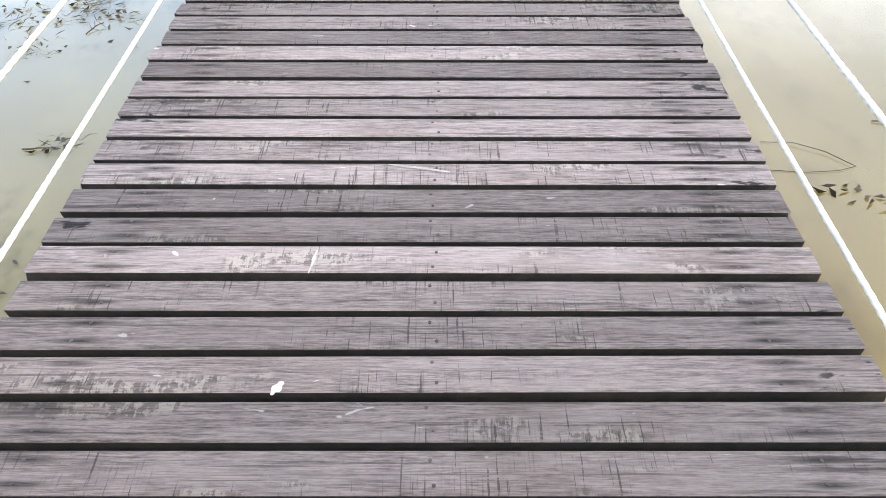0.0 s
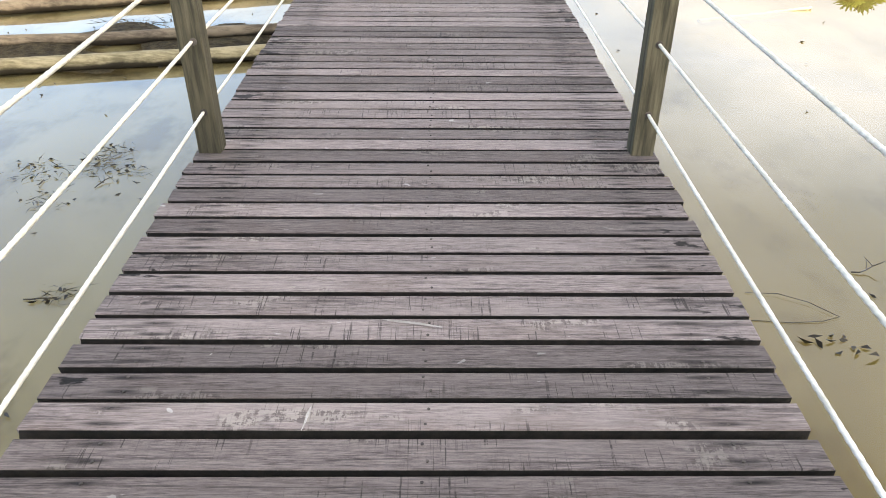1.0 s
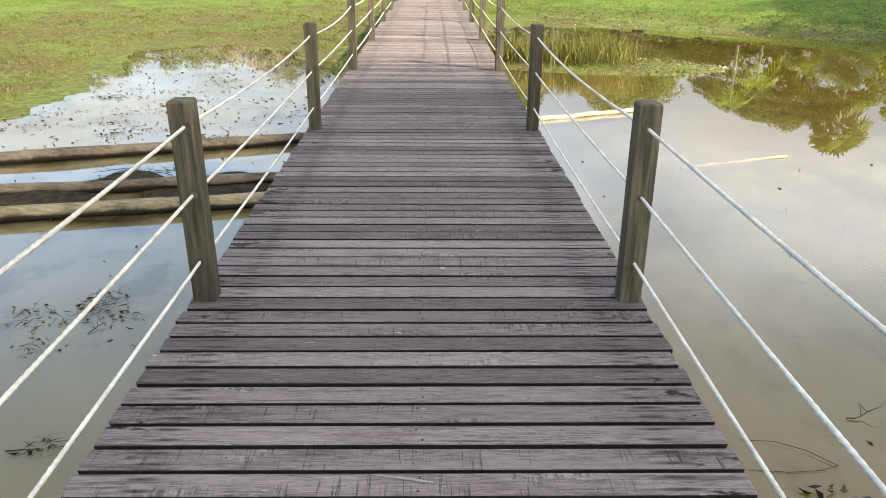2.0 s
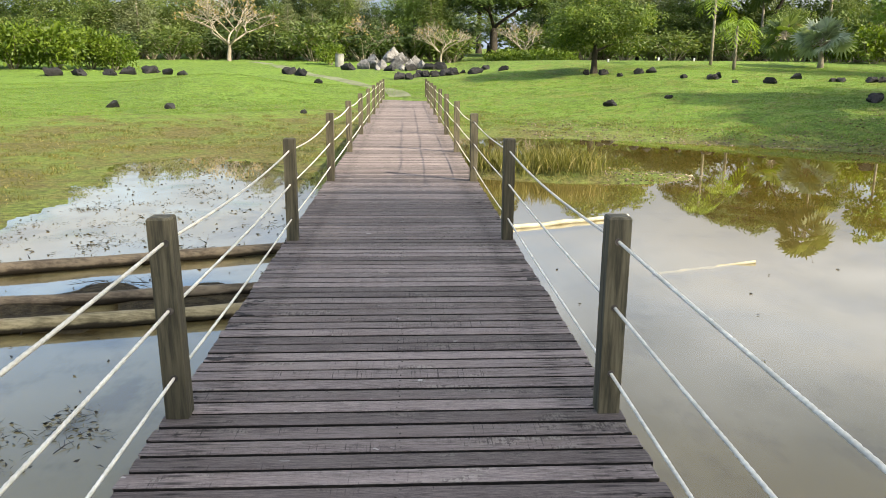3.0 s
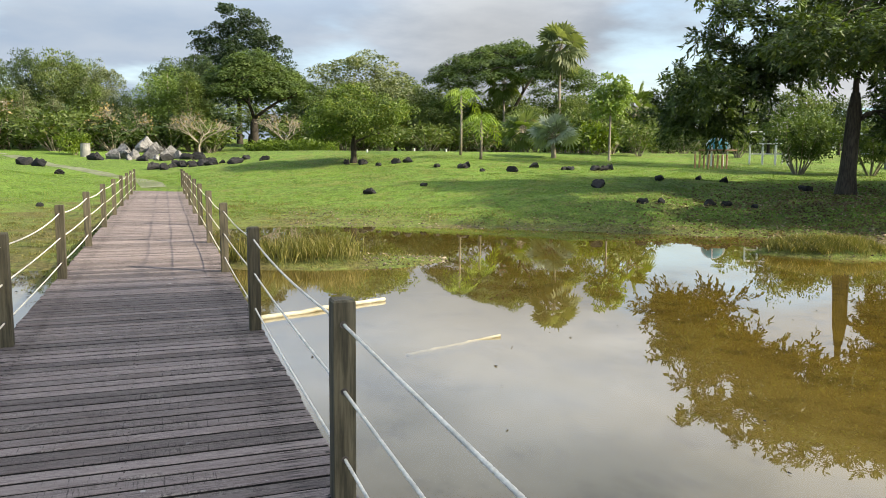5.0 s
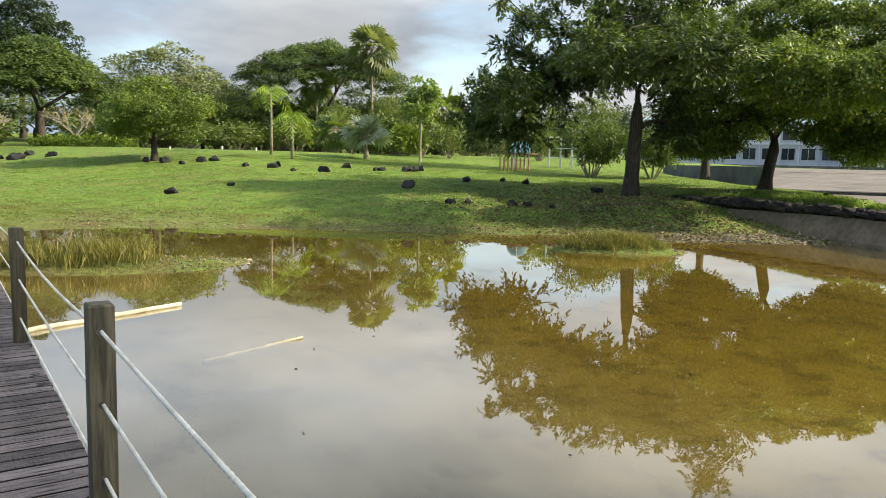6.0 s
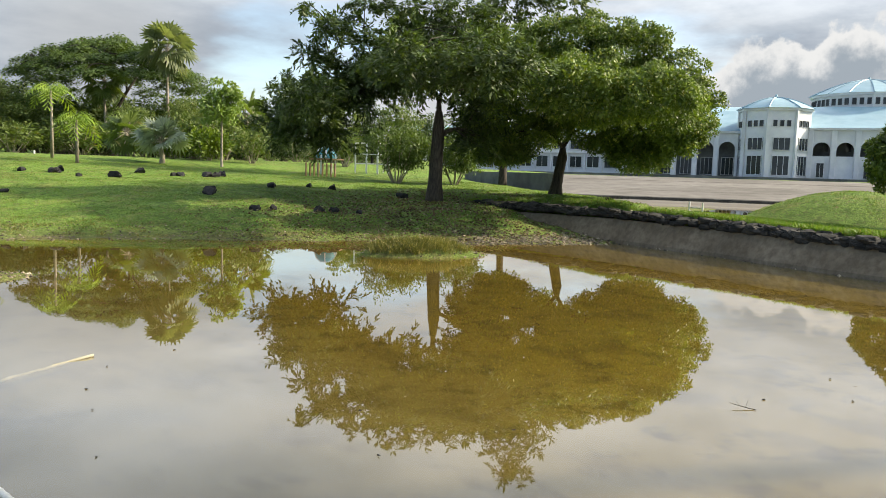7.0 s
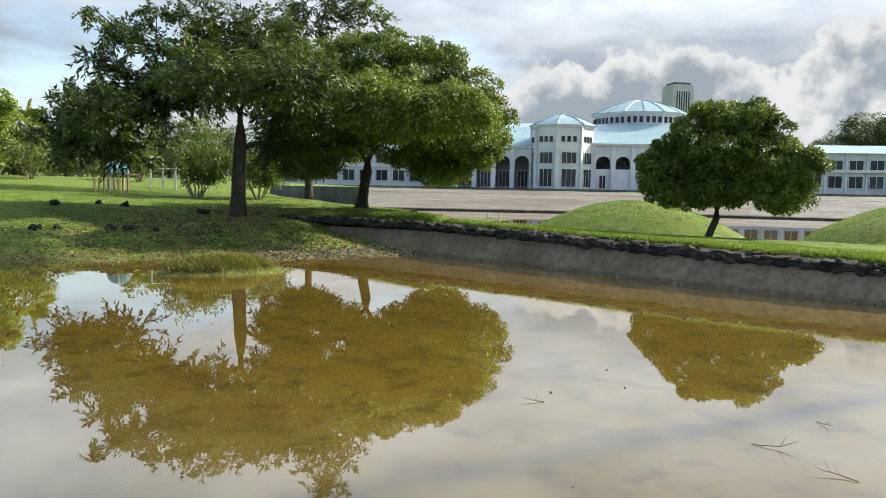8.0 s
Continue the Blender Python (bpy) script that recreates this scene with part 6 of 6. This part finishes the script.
def office_tower():
    x, y = 240 * math.sin(radians(79.45)), 240 * math.cos(radians(79.45))
    t = thing("office_tower", "grey-white office tower block far behind the building", "building", at=pose(x, y, 2.0, 0, 0, -52))
    part("wall", Shape().slab((-3.4, -3.4, 0), (3.4, 3.4, 31.6), 0.05), TOWERPAINT, t)
    part("roof", Shape().slab((-2.6, -2.6, 31.58), (2.6, 2.6, 32.3), 0.05), GREYWALL, t)
    for i in range(6):
        part("window", Shape().box((-2.2 + i * 0.75, -3.46, 3), (-1.85 + i * 0.75, -3.38, 29.6)), GLASSDARK, t, "tall dark window slot")


office_tower()


# ---- loose things on the lawn and in the water ----
def boulder_mesh(seed, squash=0.75):
    bm = bmesh.new()
    bmesh.ops.create_icosphere(bm, subdivisions=3, radius=1.0)
    off = Vector((seed * 3.1, seed * 1.7, seed * 2.3))
    for v in bm.verts:
        n = noise.noise(v.co * 0.9 + off) * 0.7 + noise.noise(v.co * 2.3 + off) * 0.75 + abs(noise.noise(v.co * 5 + off)) * 0.5
        v.co *= 1 + n
        v.co.z = max(v.co.z, -0.5) * squash
    for axis in range(11):
        d = Vector((math.cos(axis * 1.9 + seed), math.sin(axis * 2.3 + seed), 0.75 * math.sin(axis * 1.4 + seed))).normalized()
        for v in bm.verts:
            k = v.co.dot(d) - (0.62 + 0.1 * math.sin(axis * 3.1 + seed))
            if k > 0:
                v.co -= d * k * 0.9
    me = bpy.data.meshes.new("boulder")
    bm.to_mesh(me)
    bm.free()
    return me


BOULDERS = [boulder_mesh(s) for s in range(1, 6)]
for me in BOULDERS:
    me.materials.append(BASALT)
PALE = [boulder_mesh(s, 1.15) for s in range(6, 10)]
for me in PALE:
    me.materials.append(GRANITE)
rock_rng = random.Random(9)


def rock(x, y, size, pale=False, lift=0.0, wide=1.25):
    me = rock_rng.choice(PALE if pale else BOULDERS)
    ob = new("boulder", me)
    k = size * rock_rng.uniform(0.85, 1.15)
    ob.matrix_basis = pose(x, y, height(x, y) + k * 0.22 + lift, 0, 0, rock_rng.uniform(0, 360)) @ Matrix.Diagonal((k * wide, k, k * (1.0 if pale else 1.0), 1))
    return tagged(ob, "pale grey angular boulder in a heap" if pale else "black rough boulder lying on the grass", "boulder", "pale boulders of the heap" if pale else "dark boulders on the lawn")


# single dark boulders: place and half width
WEST_ROCKS = [(-21.5, 48.9, 0.7), (-20.2, 49.8, 0.5), (-18.7, 51, 0.5), (-18.1, 52.8, 0.6), (-17.3, 54.4, 0.75), (-15.9, 53.4, 0.5), (-14.6, 52.6, 0.45), (-11.2, 30.6, 0.3),
                (-8.95, 30.3, 0.33), (-8.1, 56.2, 0.7), (-7.2, 54.8, 0.6), (-5.2, 47.5, 0.4), (-3.85, 30.3, 0.22)]
EAST_ROCKS = [(8.08, 31.1, 0.30), (10.4, 31.2, 0.24), (13.1, 37.3, 0.32),
                (14.2, 36.4, 0.34), (14.6, 36.9, 0.36), (14.7, 35.0, 0.22), (16.1, 34.4, 0.3), (18.1, 36.3, 0.32), (19.0, 34.7, 0.3), (19.4, 34.6, 0.3), (20.4, 34.0, 0.28),
                (20.8, 33.8, 0.3), (21.3, 34.0, 0.34), (16.3, 26.8, 0.33), (20.1, 28.2, 0.3), (22.1, 28.1, 0.24), (22.4, 26.8, 0.3), (15.9, 23.1, 0.28), (16.5, 22.9, 0.22),
                (17.4, 21.5, 0.26), (17.9, 21.3, 0.28), (18.5, 20.6, 0.2), (23.0, 22.9, 0.34), (10.3, 41.6, 0.35), (10.8, 40.1, 0.34), (12.0, 40.6, 0.4), (12.6, 40.4, 0.35), (9.6, 42.4, 0.4)]
for x, y, s in WEST_ROCKS + [(x * 1.0 + y * 0.0066, y - x * 0.0066, s) for x, y, s in EAST_ROCKS]:
    rock(x, y, s * 0.72, wide=1.35)
# row of dark boulders before the pale heap
for k in range(26):
    u = 0.15 + 0.6 * rock_rng.random()
    rock(-0.6 + 10.0 * u + rock_rng.uniform(-0.4, 0.4), 54.5 - 5.5 * u + rock_rng.uniform(-1.4, 1.4), rock_rng.uniform(0.19, 0.38))
# pale heap
for x, y, s, up in ((-3.3, 62.5, 1.0, 0), (-1.9, 62.2, 0.9, 0), (-0.6, 62.8, 1.2, 0), (0.6, 62.2, 0.8, 0), (1.5, 62.6, 0.7, 0), (-1.4, 63.2, 1.0, 0.9), (-0.2, 63.4, 0.9, 0.7), (-2.6, 63.4, 1.0, 0.4),
                    (-0.9, 63.8, 0.9, 1.2), (0.9, 63.6, 0.9, 0.4), (-2.2, 61.4, 0.5, 0), (-0.2, 61.2, 0.5, 0)):
    rock(-0.9 + (x + 0.9) * 0.95, y, s * 0.7, True, up * 0.75, 0.95)
for x, y, s in ((-4.4, 61.5, 0.5), (1.9, 61.5, 0.6), (2.9, 61.6, 0.55), (-1.1, 60.4, 0.4), (0.3, 60.2, 0.5), (-0.4, 52, 0.45), (0.3, 51.4, 0.4)):
    rock(x, y, s)


def log(a, b, r, seed, material, label, name="log", bend=0.05, joints=False):
    rng = random.Random(seed)
    a, b = Vector(a), Vector(b)
    n = 14
    path = [a.lerp(b, k / n) + Vector((0, rng.uniform(-1, 1), rng.uniform(-0.3, 0.3))) * bend * math.sin(math.pi * k / n) for k in range(n + 1)]
    s = Shape().tube(path, [r * (1 + 0.05 * math.sin(k * 1.7 + seed) + (0.15 if joints and k % 4 == 0 else 0)) * (1 - 0.12 * k / n) for k in range(n + 1)], 12)
    return tagged(part(name, s, material, smooth=True), label, "log" if name == "log" else "bamboo pole")


log((-7.5, 7.42, -0.55), (-1.2, 9.5, -0.545), 0.075, 1, LOG, "long grey-brown log lying half sunk in the pond", bend=0.02)
log((-6.9, 6.63, -0.555), (-1.2, 7.76, -0.55), 0.07, 2, LOG, "long brown log lying half sunk in the pond", bend=0.02)
log((-6.4, 5.95, -0.55), (-1.2, 7.05, -0.545), 0.076, 3, PALELOG, "long pale log lying half sunk in the pond", bend=0.02)
log((1.0, 10.5, -0.58), (3.4, 11.5, -0.575), 0.034, 4, CANE, "pale bamboo pole floating beside the boardwalk", "bamboo_pole", 0.03, True)
log((2.85, 8.57, -0.68), (4.12, 8.77, -0.583), 0.019, 5, CANE, "thin pale bamboo pole sunk at one end in the pond", "bamboo_pole", 0.02, True)


def floating_litter():
    """Dead leaves, stringy weed and twigs lying on the shallow water."""
    rng = np.random.default_rng(21)
    field = [(rng.uniform(-5.5, -1.3, 260), rng.uniform(2.2, 17, 260), 0.05, 0.36), (rng.uniform(-6, -1.5, 260), rng.uniform(9, 18.5, 260), 0.075, 0.3), (rng.uniform(1.5, 12, 70), rng.uniform(1.0, 9, 70), 0.045, 0.36),
             (rng.normal(1.86, 0.1, 12), rng.normal(3.03, 0.07, 12), 0.055, 0.4)]
    clumps = [(-2.46, 4.76, 0.12), (-2.14, 4.72, 0.1), (-2.06, 5.05, 0.09), (-1.9, 4.68, 0.1), (-2.1, 4.88, 0.09), (-2.24, 4.31, 0.1), (-2.8, 8.15, 0.16), (-3.8, 9.3, 0.2), (-4.2, 11.3, 0.25), (-5.0, 10.1, 0.25), (-2.6, 9.6, 0.15), (-1.75, 3.4, 0.06)]
    clumps += [(rng.uniform(-5.3, -1.8), rng.uniform(9.5, 18), rng.uniform(0.12, 0.3)) for _ in range(34)]
    for cx, cy, wide in clumps:
        n = int(rng.uniform(20, 46))
        field.append((rng.normal(cx, wide, n), rng.normal(cy, wide * 0.6, n), 0.09, 0.05))
        field.append((rng.normal(cx, wide, n // 3), rng.normal(cy, wide * 0.7, n // 3), 0.045, 0.4))
    quads = []
    for x, y, ln, slim in field:
        base = np.stack([x, y, np.full(len(x), WATER + 0.006)], 1)
        way = np.stack([rng.normal(size=len(x)), rng.normal(size=len(x)), rng.uniform(-0.05, 0.22, len(x))], 1)
        quads.append(leaf_quads(base, way, ln, ln * slim, rng, 0.3))
    tagged(part("floating_leaves", quads_mesh("floating_leaves", np.concatenate(quads)), DEBRIS), "dark dead leaves and bits floating on the shallow water", "leaves", kind="stuff")
    r = random.Random(22)
    for k, (cx, cy, ln) in enumerate(((-1.9, 3.35, 0.2), (-2.35, 4.6, 0.16), (-2.0, 4.5, 0.14), (2.15, 3.6, 0.2), (-2.8, 8.1, 0.4), (-3.1, 8.2, 0.5), (7.45, 0.63, 0.4), (6.9, -0.2, 0.35), (7.75, 2.68, 0.25), (8.5, 0.13, 0.2))):
        s = Shape()
        p = Vector((cx, cy, WATER + 0.006))
        d = Vector((r.gauss(0, 1), r.gauss(0, 1), 0)).normalized()
        path = [p]
        for i in range(5):
            d = (d + Vector((r.gauss(0, 0.4), r.gauss(0, 0.4), 0.05))).normalized()
            path.append(path[-1] + d * ln / 5)
        s.tube(path, [0.004, 0.004, 0.0035, 0.003, 0.0025, 0.0015], 5)
        for i in (2, 3):
            e = (d + Vector((r.gauss(0, 1), r.gauss(0, 1), 0.6))).normalized()
            s.tube([path[i], path[i] + e * ln * 0.3], [0.0025, 0.0012], 4)
        tagged(part("twig", s, DEBRIS), "thin dark forked twig lying in the water", "twig", "twigs in the water")


floating_litter()
STEM = Shape().tube([(1.55, 3.42, WATER + 0.004), (1.7, 3.40, WATER + 0.012), (1.82, 3.33, WATER + 0.012), (1.92, 3.22, WATER + 0.008), (1.83, 3.19, WATER + 0.006), (1.68, 3.18, WATER + 0.004), (1.5, 3.2, WATER + 0.003)], 0.0018, 5)
tagged(part("grass_stem", STEM, DEBRIS), "thin bent dry grass stem lying on the water", "twig")


def shore_stones():
    """Rubble and litter on the bank, thickest where it meets the wall."""
    rng = np.random.default_rng(31)
    spots = [(18.6 + 4.4 * u + a * 0.6, 15.6 - 2.6 * u + b * 0.5, 1.0) for u, a, b in zip(rng.random(900), rng.normal(size=900), rng.normal(size=900))]
    spots += [(x, y, 0.7) for x, y in scatter(3200, 32, lambda x, y, z: (z > -0.62) & (z < -0.34) & (x > 4) & (x < 23), 13, 30)]
    z = land([p[0] for p in spots], [p[1] for p in spots])
    s = Shape()
    for (x, y, k), h in zip(spots, z):
        if h < WATER - 0.03 or h > 0.2:
            continue
        r = rng.uniform(0.025, 0.07) * k
        c = Vector((x, y, h + r * 0.2))
        vs = [c + Vector((rng.uniform(0.7, 1.3) * r * a, rng.uniform(0.7, 1.3) * r * b, rng.uniform(0.4, 0.8) * r * d)) for a, b, d in ((1, 0, 0), (-1, 0, 0), (0, 1, 0), (0, -1, 0), (0, 0, 1), (0, 0, -1))]
        s.add(vs, [(0, 2, 4), (2, 1, 4), (1, 3, 4), (3, 0, 4), (2, 0, 5), (1, 2, 5), (3, 1, 5), (0, 3, 5)])
    tagged(part("rubble", s, plain("brown rubble", (0.07, 0.056, 0.036), (0.3, 0.25, 0.17), 5, 0.85, 0.3, vary=0.6, island=True)), "loose brown rubble on the muddy bank", "rubble", kind="stuff")


shore_stones()


def playground():
    x, y = 29.6, 35.6
    z = height(x, y)
    house = thing("play_house", "turquoise domed playhouse with white stripes on legs", "playground", at=pose(x, y, z, 0, 0, 20))
    bm = bmesh.new()
    bmesh.ops.create_uvsphere(bm, u_segments=18, v_segments=10, radius=0.62)
    for v in bm.verts:
        v.co.z = max(v.co.z, -0.15)
    me = bpy.data.meshes.new("dome")
    bm.to_mesh(me)
    bm.free()
    me.polygons.foreach_set("use_smooth", [True] * len(me.polygons))
    part("dome", me, TURQUOISE, house, "turquoise plastic dome", at=pose(0, 0, 1.0))
    for a in range(4):
        part("leg", Shape().tube([(0.6 * math.cos(a * 1.57), 0.6 * math.sin(a * 1.57), 0), (0.6 * math.cos(a * 1.57), 0.6 * math.sin(a * 1.57), 1.15)], 0.05, 8), WHITE, house)
    part("deck", Shape().slab((-0.75, -0.75, 0.85), (0.75, 0.75, 0.93), 0.01), ORANGE, house)
    for a in (0.4, 2.0, 3.6, 5.2):
        arc = [(0.628 * math.cos(a) * math.cos(e), 0.628 * math.sin(a) * math.cos(e), 1.0 + 0.628 * math.sin(e)) for e in np.linspace(0, 1.5, 8)]
        part("stripe", Shape().tube(arc, 0.045, 6), WHITE, house, "white stripe on the dome")
    for k in range(8):
        px, py = x - 2.3 + 0.2 * k, y - 1.0 - 0.12 * k
        p = thing("fence_post", "orange wooden playground fence post", "post", "orange fence posts", at=pose(px, py, height(px, py)))
        part("shaft", Shape().slab((-0.04, -0.04, -0.1), (0.04, 0.04, 0.76), 0.01), ORANGE, p)
    fx = thing("climbing_frame", "white metal climbing frame on the playground", "playground", at=pose(32.6, 36.4, height(32.6, 36.4), 0, 0, -40))
    for i in range(4):
        for j in range(2):
            part("upright", Shape().tube([(i * 0.7, j * 0.8, -0.1), (i * 0.7, j * 0.8, 1.9)], 0.04, 8), WHITE, fx)
    for i in range(3):
        for h in (0.6, 1.2, 1.88):
            part("rung", Shape().tube([(i * 0.7, 0, h), (i * 0.7 + 0.7, 0, h)], 0.03, 6), WHITE, fx)
    arc = [(2.4 + 0.7 * math.cos(t), -0.6, 0.05 + 0.7 * math.sin(t)) for t in np.linspace(0, math.pi, 12)]
    part("hoop", Shape().tube(arc, 0.035, 6), WHITE, fx)


playground()


def litter_bin(az, d):
    x, y = at_polar(az, d)
    b = thing("litter_bin", "round grey concrete litter bin on the lawn", "bin", at=pose(x, y, height(x, y)))
    part("drum", Shape().tube([(0, 0, -0.05), (0, 0, 0.95), (0, 0, 1.0)], [0.36, 0.36, 0.32], 16), PALECONC, b)
    part("rim", Shape().tube([(0, 0, 0.985), (0, 0, 1.05)], [0.37, 0.37], 16), PALECONC, b)


litter_bin(-4.75, 65)


def hedge():
    """Low yellow-green hedge along the far edge of the lawn."""
    lobes = []
    for k in range(22):
        x, y = at_polar(6.2 + 0.27 * k, 70 - 0.5 * k)
        lobes.append((x, y, height(x, y) + 0.3, 0.7, 0.6, 0.45))
    me = crown_mesh("hedge", lobes, 2600, 3, 0.2, 0.11, 77, 0, 0.8, 0.9)
    tagged(part("hedge", me, LEAF_BRIGHT), "low bright yellow-green hedge along the lawn", "hedge")


hedge()
for k in range(3):
    az, d = 14.6 + k * 2.9 + 0.5 * math.sin(k * 2.7), 50 + (k * 5 % 7) * 1.2
    x, y = at_polar(az, d)
    m = thing("marker_post", "small white marker stone on the lawn", "marker", "white marker stones", at=pose(x, y, height(x, y)))
    part("shaft", Shape().slab((-0.06, -0.06, -0.1), (0.05, 0.05, 0.2), 0.012), WHITE, m)


def basin_rail():
    r = thing("basin_rail", "short white rail at the basin's edge", "rail", at=pose(31.6, 13.4, height(31.6, 13.4), 0, 0, 60))
    for k in range(2):
        part("upright", Shape().tube([(k * 0.9, 0, -0.2), (k * 0.9, 0, 0.75)], 0.04, 8), WHITE, r)
    part("bar", Shape().tube([(0, 0, 0.5), (0.9, 0, 0.5)], 0.03, 8), WHITE, r)


basin_rail()
for x, y, s in ((30.6, 15.0, 0.2), (31.4, 14.2, 0.26), (30.2, 17.0, 0.2)):
    rock(x, y, s)


# ---- stones of the pond wall, then the planks and nails of the boardwalk ----
def coping():
    rng = random.Random(71)
    meshes = []
    for k in range(8):
        bm = bmesh.new()
        bmesh.ops.create_cube(bm, size=1.0)
        bmesh.ops.subdivide_edges(bm, edges=bm.edges, cuts=1, use_grid_fill=True)
        for v in bm.verts:
            v.co = v.co.lerp(v.co.normalized() * 0.62, 0.6)
            v.co += Vector((rng.uniform(-1, 1), rng.uniform(-1, 1), rng.uniform(-1, 1))) * 0.11
        me = bpy.data.meshes.new("stone")
        bm.to_mesh(me)
        bm.free()
        me.materials.append(STONE)
        meshes.append(me)
    for off, up, size in ((0.47, -0.19, 0.26), (0.53, -0.10, 0.28), (0.74, -0.11, 0.30)):
        line = resample(offset_line(WALL_LINE, off), 0.30)
        for a, b in zip(line, line[1:]):
            if a[1] > 20:
                continue
            c = (a[0] + (b[0] - a[0]) * rng.uniform(0.3, 0.7), a[1] + (b[1] - a[1]) * rng.uniform(0.3, 0.7))
            ob = new("stone", rng.choice(meshes))
            ob.parent = POND_WALL
            k = rng.choice((0.7, 0.9, 1.0, 1.3))
            ob.matrix_basis = pose(c[0], c[1], lip_at(c[1]) + up + rng.uniform(-0.05, 0.03), rng.uniform(-20, 20), rng.uniform(-9, 9), math.degrees(math.atan2(b[1] - a[1], b[0] - a[0])) + rng.uniform(-25, 25)) @ Matrix.Diagonal(
                (0.36 * k * rng.uniform(0.8, 1.25), size * rng.uniform(0.9, 1.3), 0.16 * rng.uniform(0.7, 1.25), 1))


coping()


def planks():
    rng = random.Random(72)
    meshes = []
    for k in range(8):
        w, t = PITCH - GAP, 0.05
        s = Shape().slab((-HALF, -w / 2, -t), (HALF, w / 2, 0.0), 0.004)
        me = s.mesh("plank")
        for v in me.vertices:
            bend = 0.0025 * math.sin(v.co.x * 2.1 + k) + 0.0015 * math.sin(v.co.x * 5.3 + 2 * k)
            v.co.y += bend
            v.co.x += rng.uniform(-0.006, 0.006) if abs(v.co.x) > 1 else 0
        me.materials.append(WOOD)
        me.materials.append(SHADEWOOD)
        # side and under faces go near black, the gap shade put into their colour
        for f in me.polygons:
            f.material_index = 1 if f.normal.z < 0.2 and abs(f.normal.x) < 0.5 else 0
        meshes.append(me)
    heads = Shape()
    n = int((Y_LAST - Y_FIRST) / PITCH)
    for i in range(n):
        y = Y_FIRST + (i + 0.5) * PITCH
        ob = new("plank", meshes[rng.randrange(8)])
        ob.parent = BRIDGE
        ob.matrix_basis = pose(rng.uniform(-0.008, 0.008), y + rng.uniform(-0.002, 0.002), rng.uniform(-0.003, 0.0), rng.uniform(-0.5, 0.5), 0, rng.uniform(-0.12, 0.12) + (180 if rng.random() < 0.5 else 0))
        if y < 9:
            for x in (-0.86, 0.02, 0.86):
                for dy in (-0.03, 0.03):
                    c = Vector((x + rng.uniform(-0.015, 0.015), y + dy + rng.uniform(-0.004, 0.004), 0.0))
                    heads.tube([c + Vector((0, 0, -0.004)), c + Vector((0, 0, 0.0008))], 0.0048, 7)
    ob = part("nails", heads, NAIL, BRIDGE, "dark nail heads in the planks")
    tagged(ob, kind="stuff")


planks()


def scrapes():
    """Pale scrapes and bare patches worn into the near planks."""
    rng = random.Random(73)
    pale = plain("bare scraped wood", (0.3, 0.275, 0.25), (0.5, 0.47, 0.44), 60, 0.85, 0.3, (1, 5, 1), 0.1, depth=0.002)
    for x0, y0, x1, y1, w in ((-0.125, 2.412, 0.07, 2.372, 0.012), (-0.304, 2.008, -0.318, 1.912, 0.006), (-0.352, 1.506, -0.328, 1.545, 0.02), (-0.647, 2.23, -0.641, 2.238, 0.005)):
        a, b = Vector((x0, y0)), Vector((x1, y1))
        d = (b - a).normalized()
        n = Vector((-d.y, d.x))
        up, low = [], []
        for k in range(9):
            p = a.lerp(b, k / 8)
            h = w * math.sin(math.pi * (0.08 + 0.84 * k / 8)) * rng.uniform(0.45, 1.0)
            up.append((*(p + n * h), 0.0013))
            low.append((*(p - n * h * rng.uniform(0.3, 1.0)), 0.0013))
        part("scrape", Shape().add(up + low, [(k, 9 + k, 10 + k, k + 1) for k in range(8)]), pale, BRIDGE, "pale scrape worn into a plank")


scrapes()
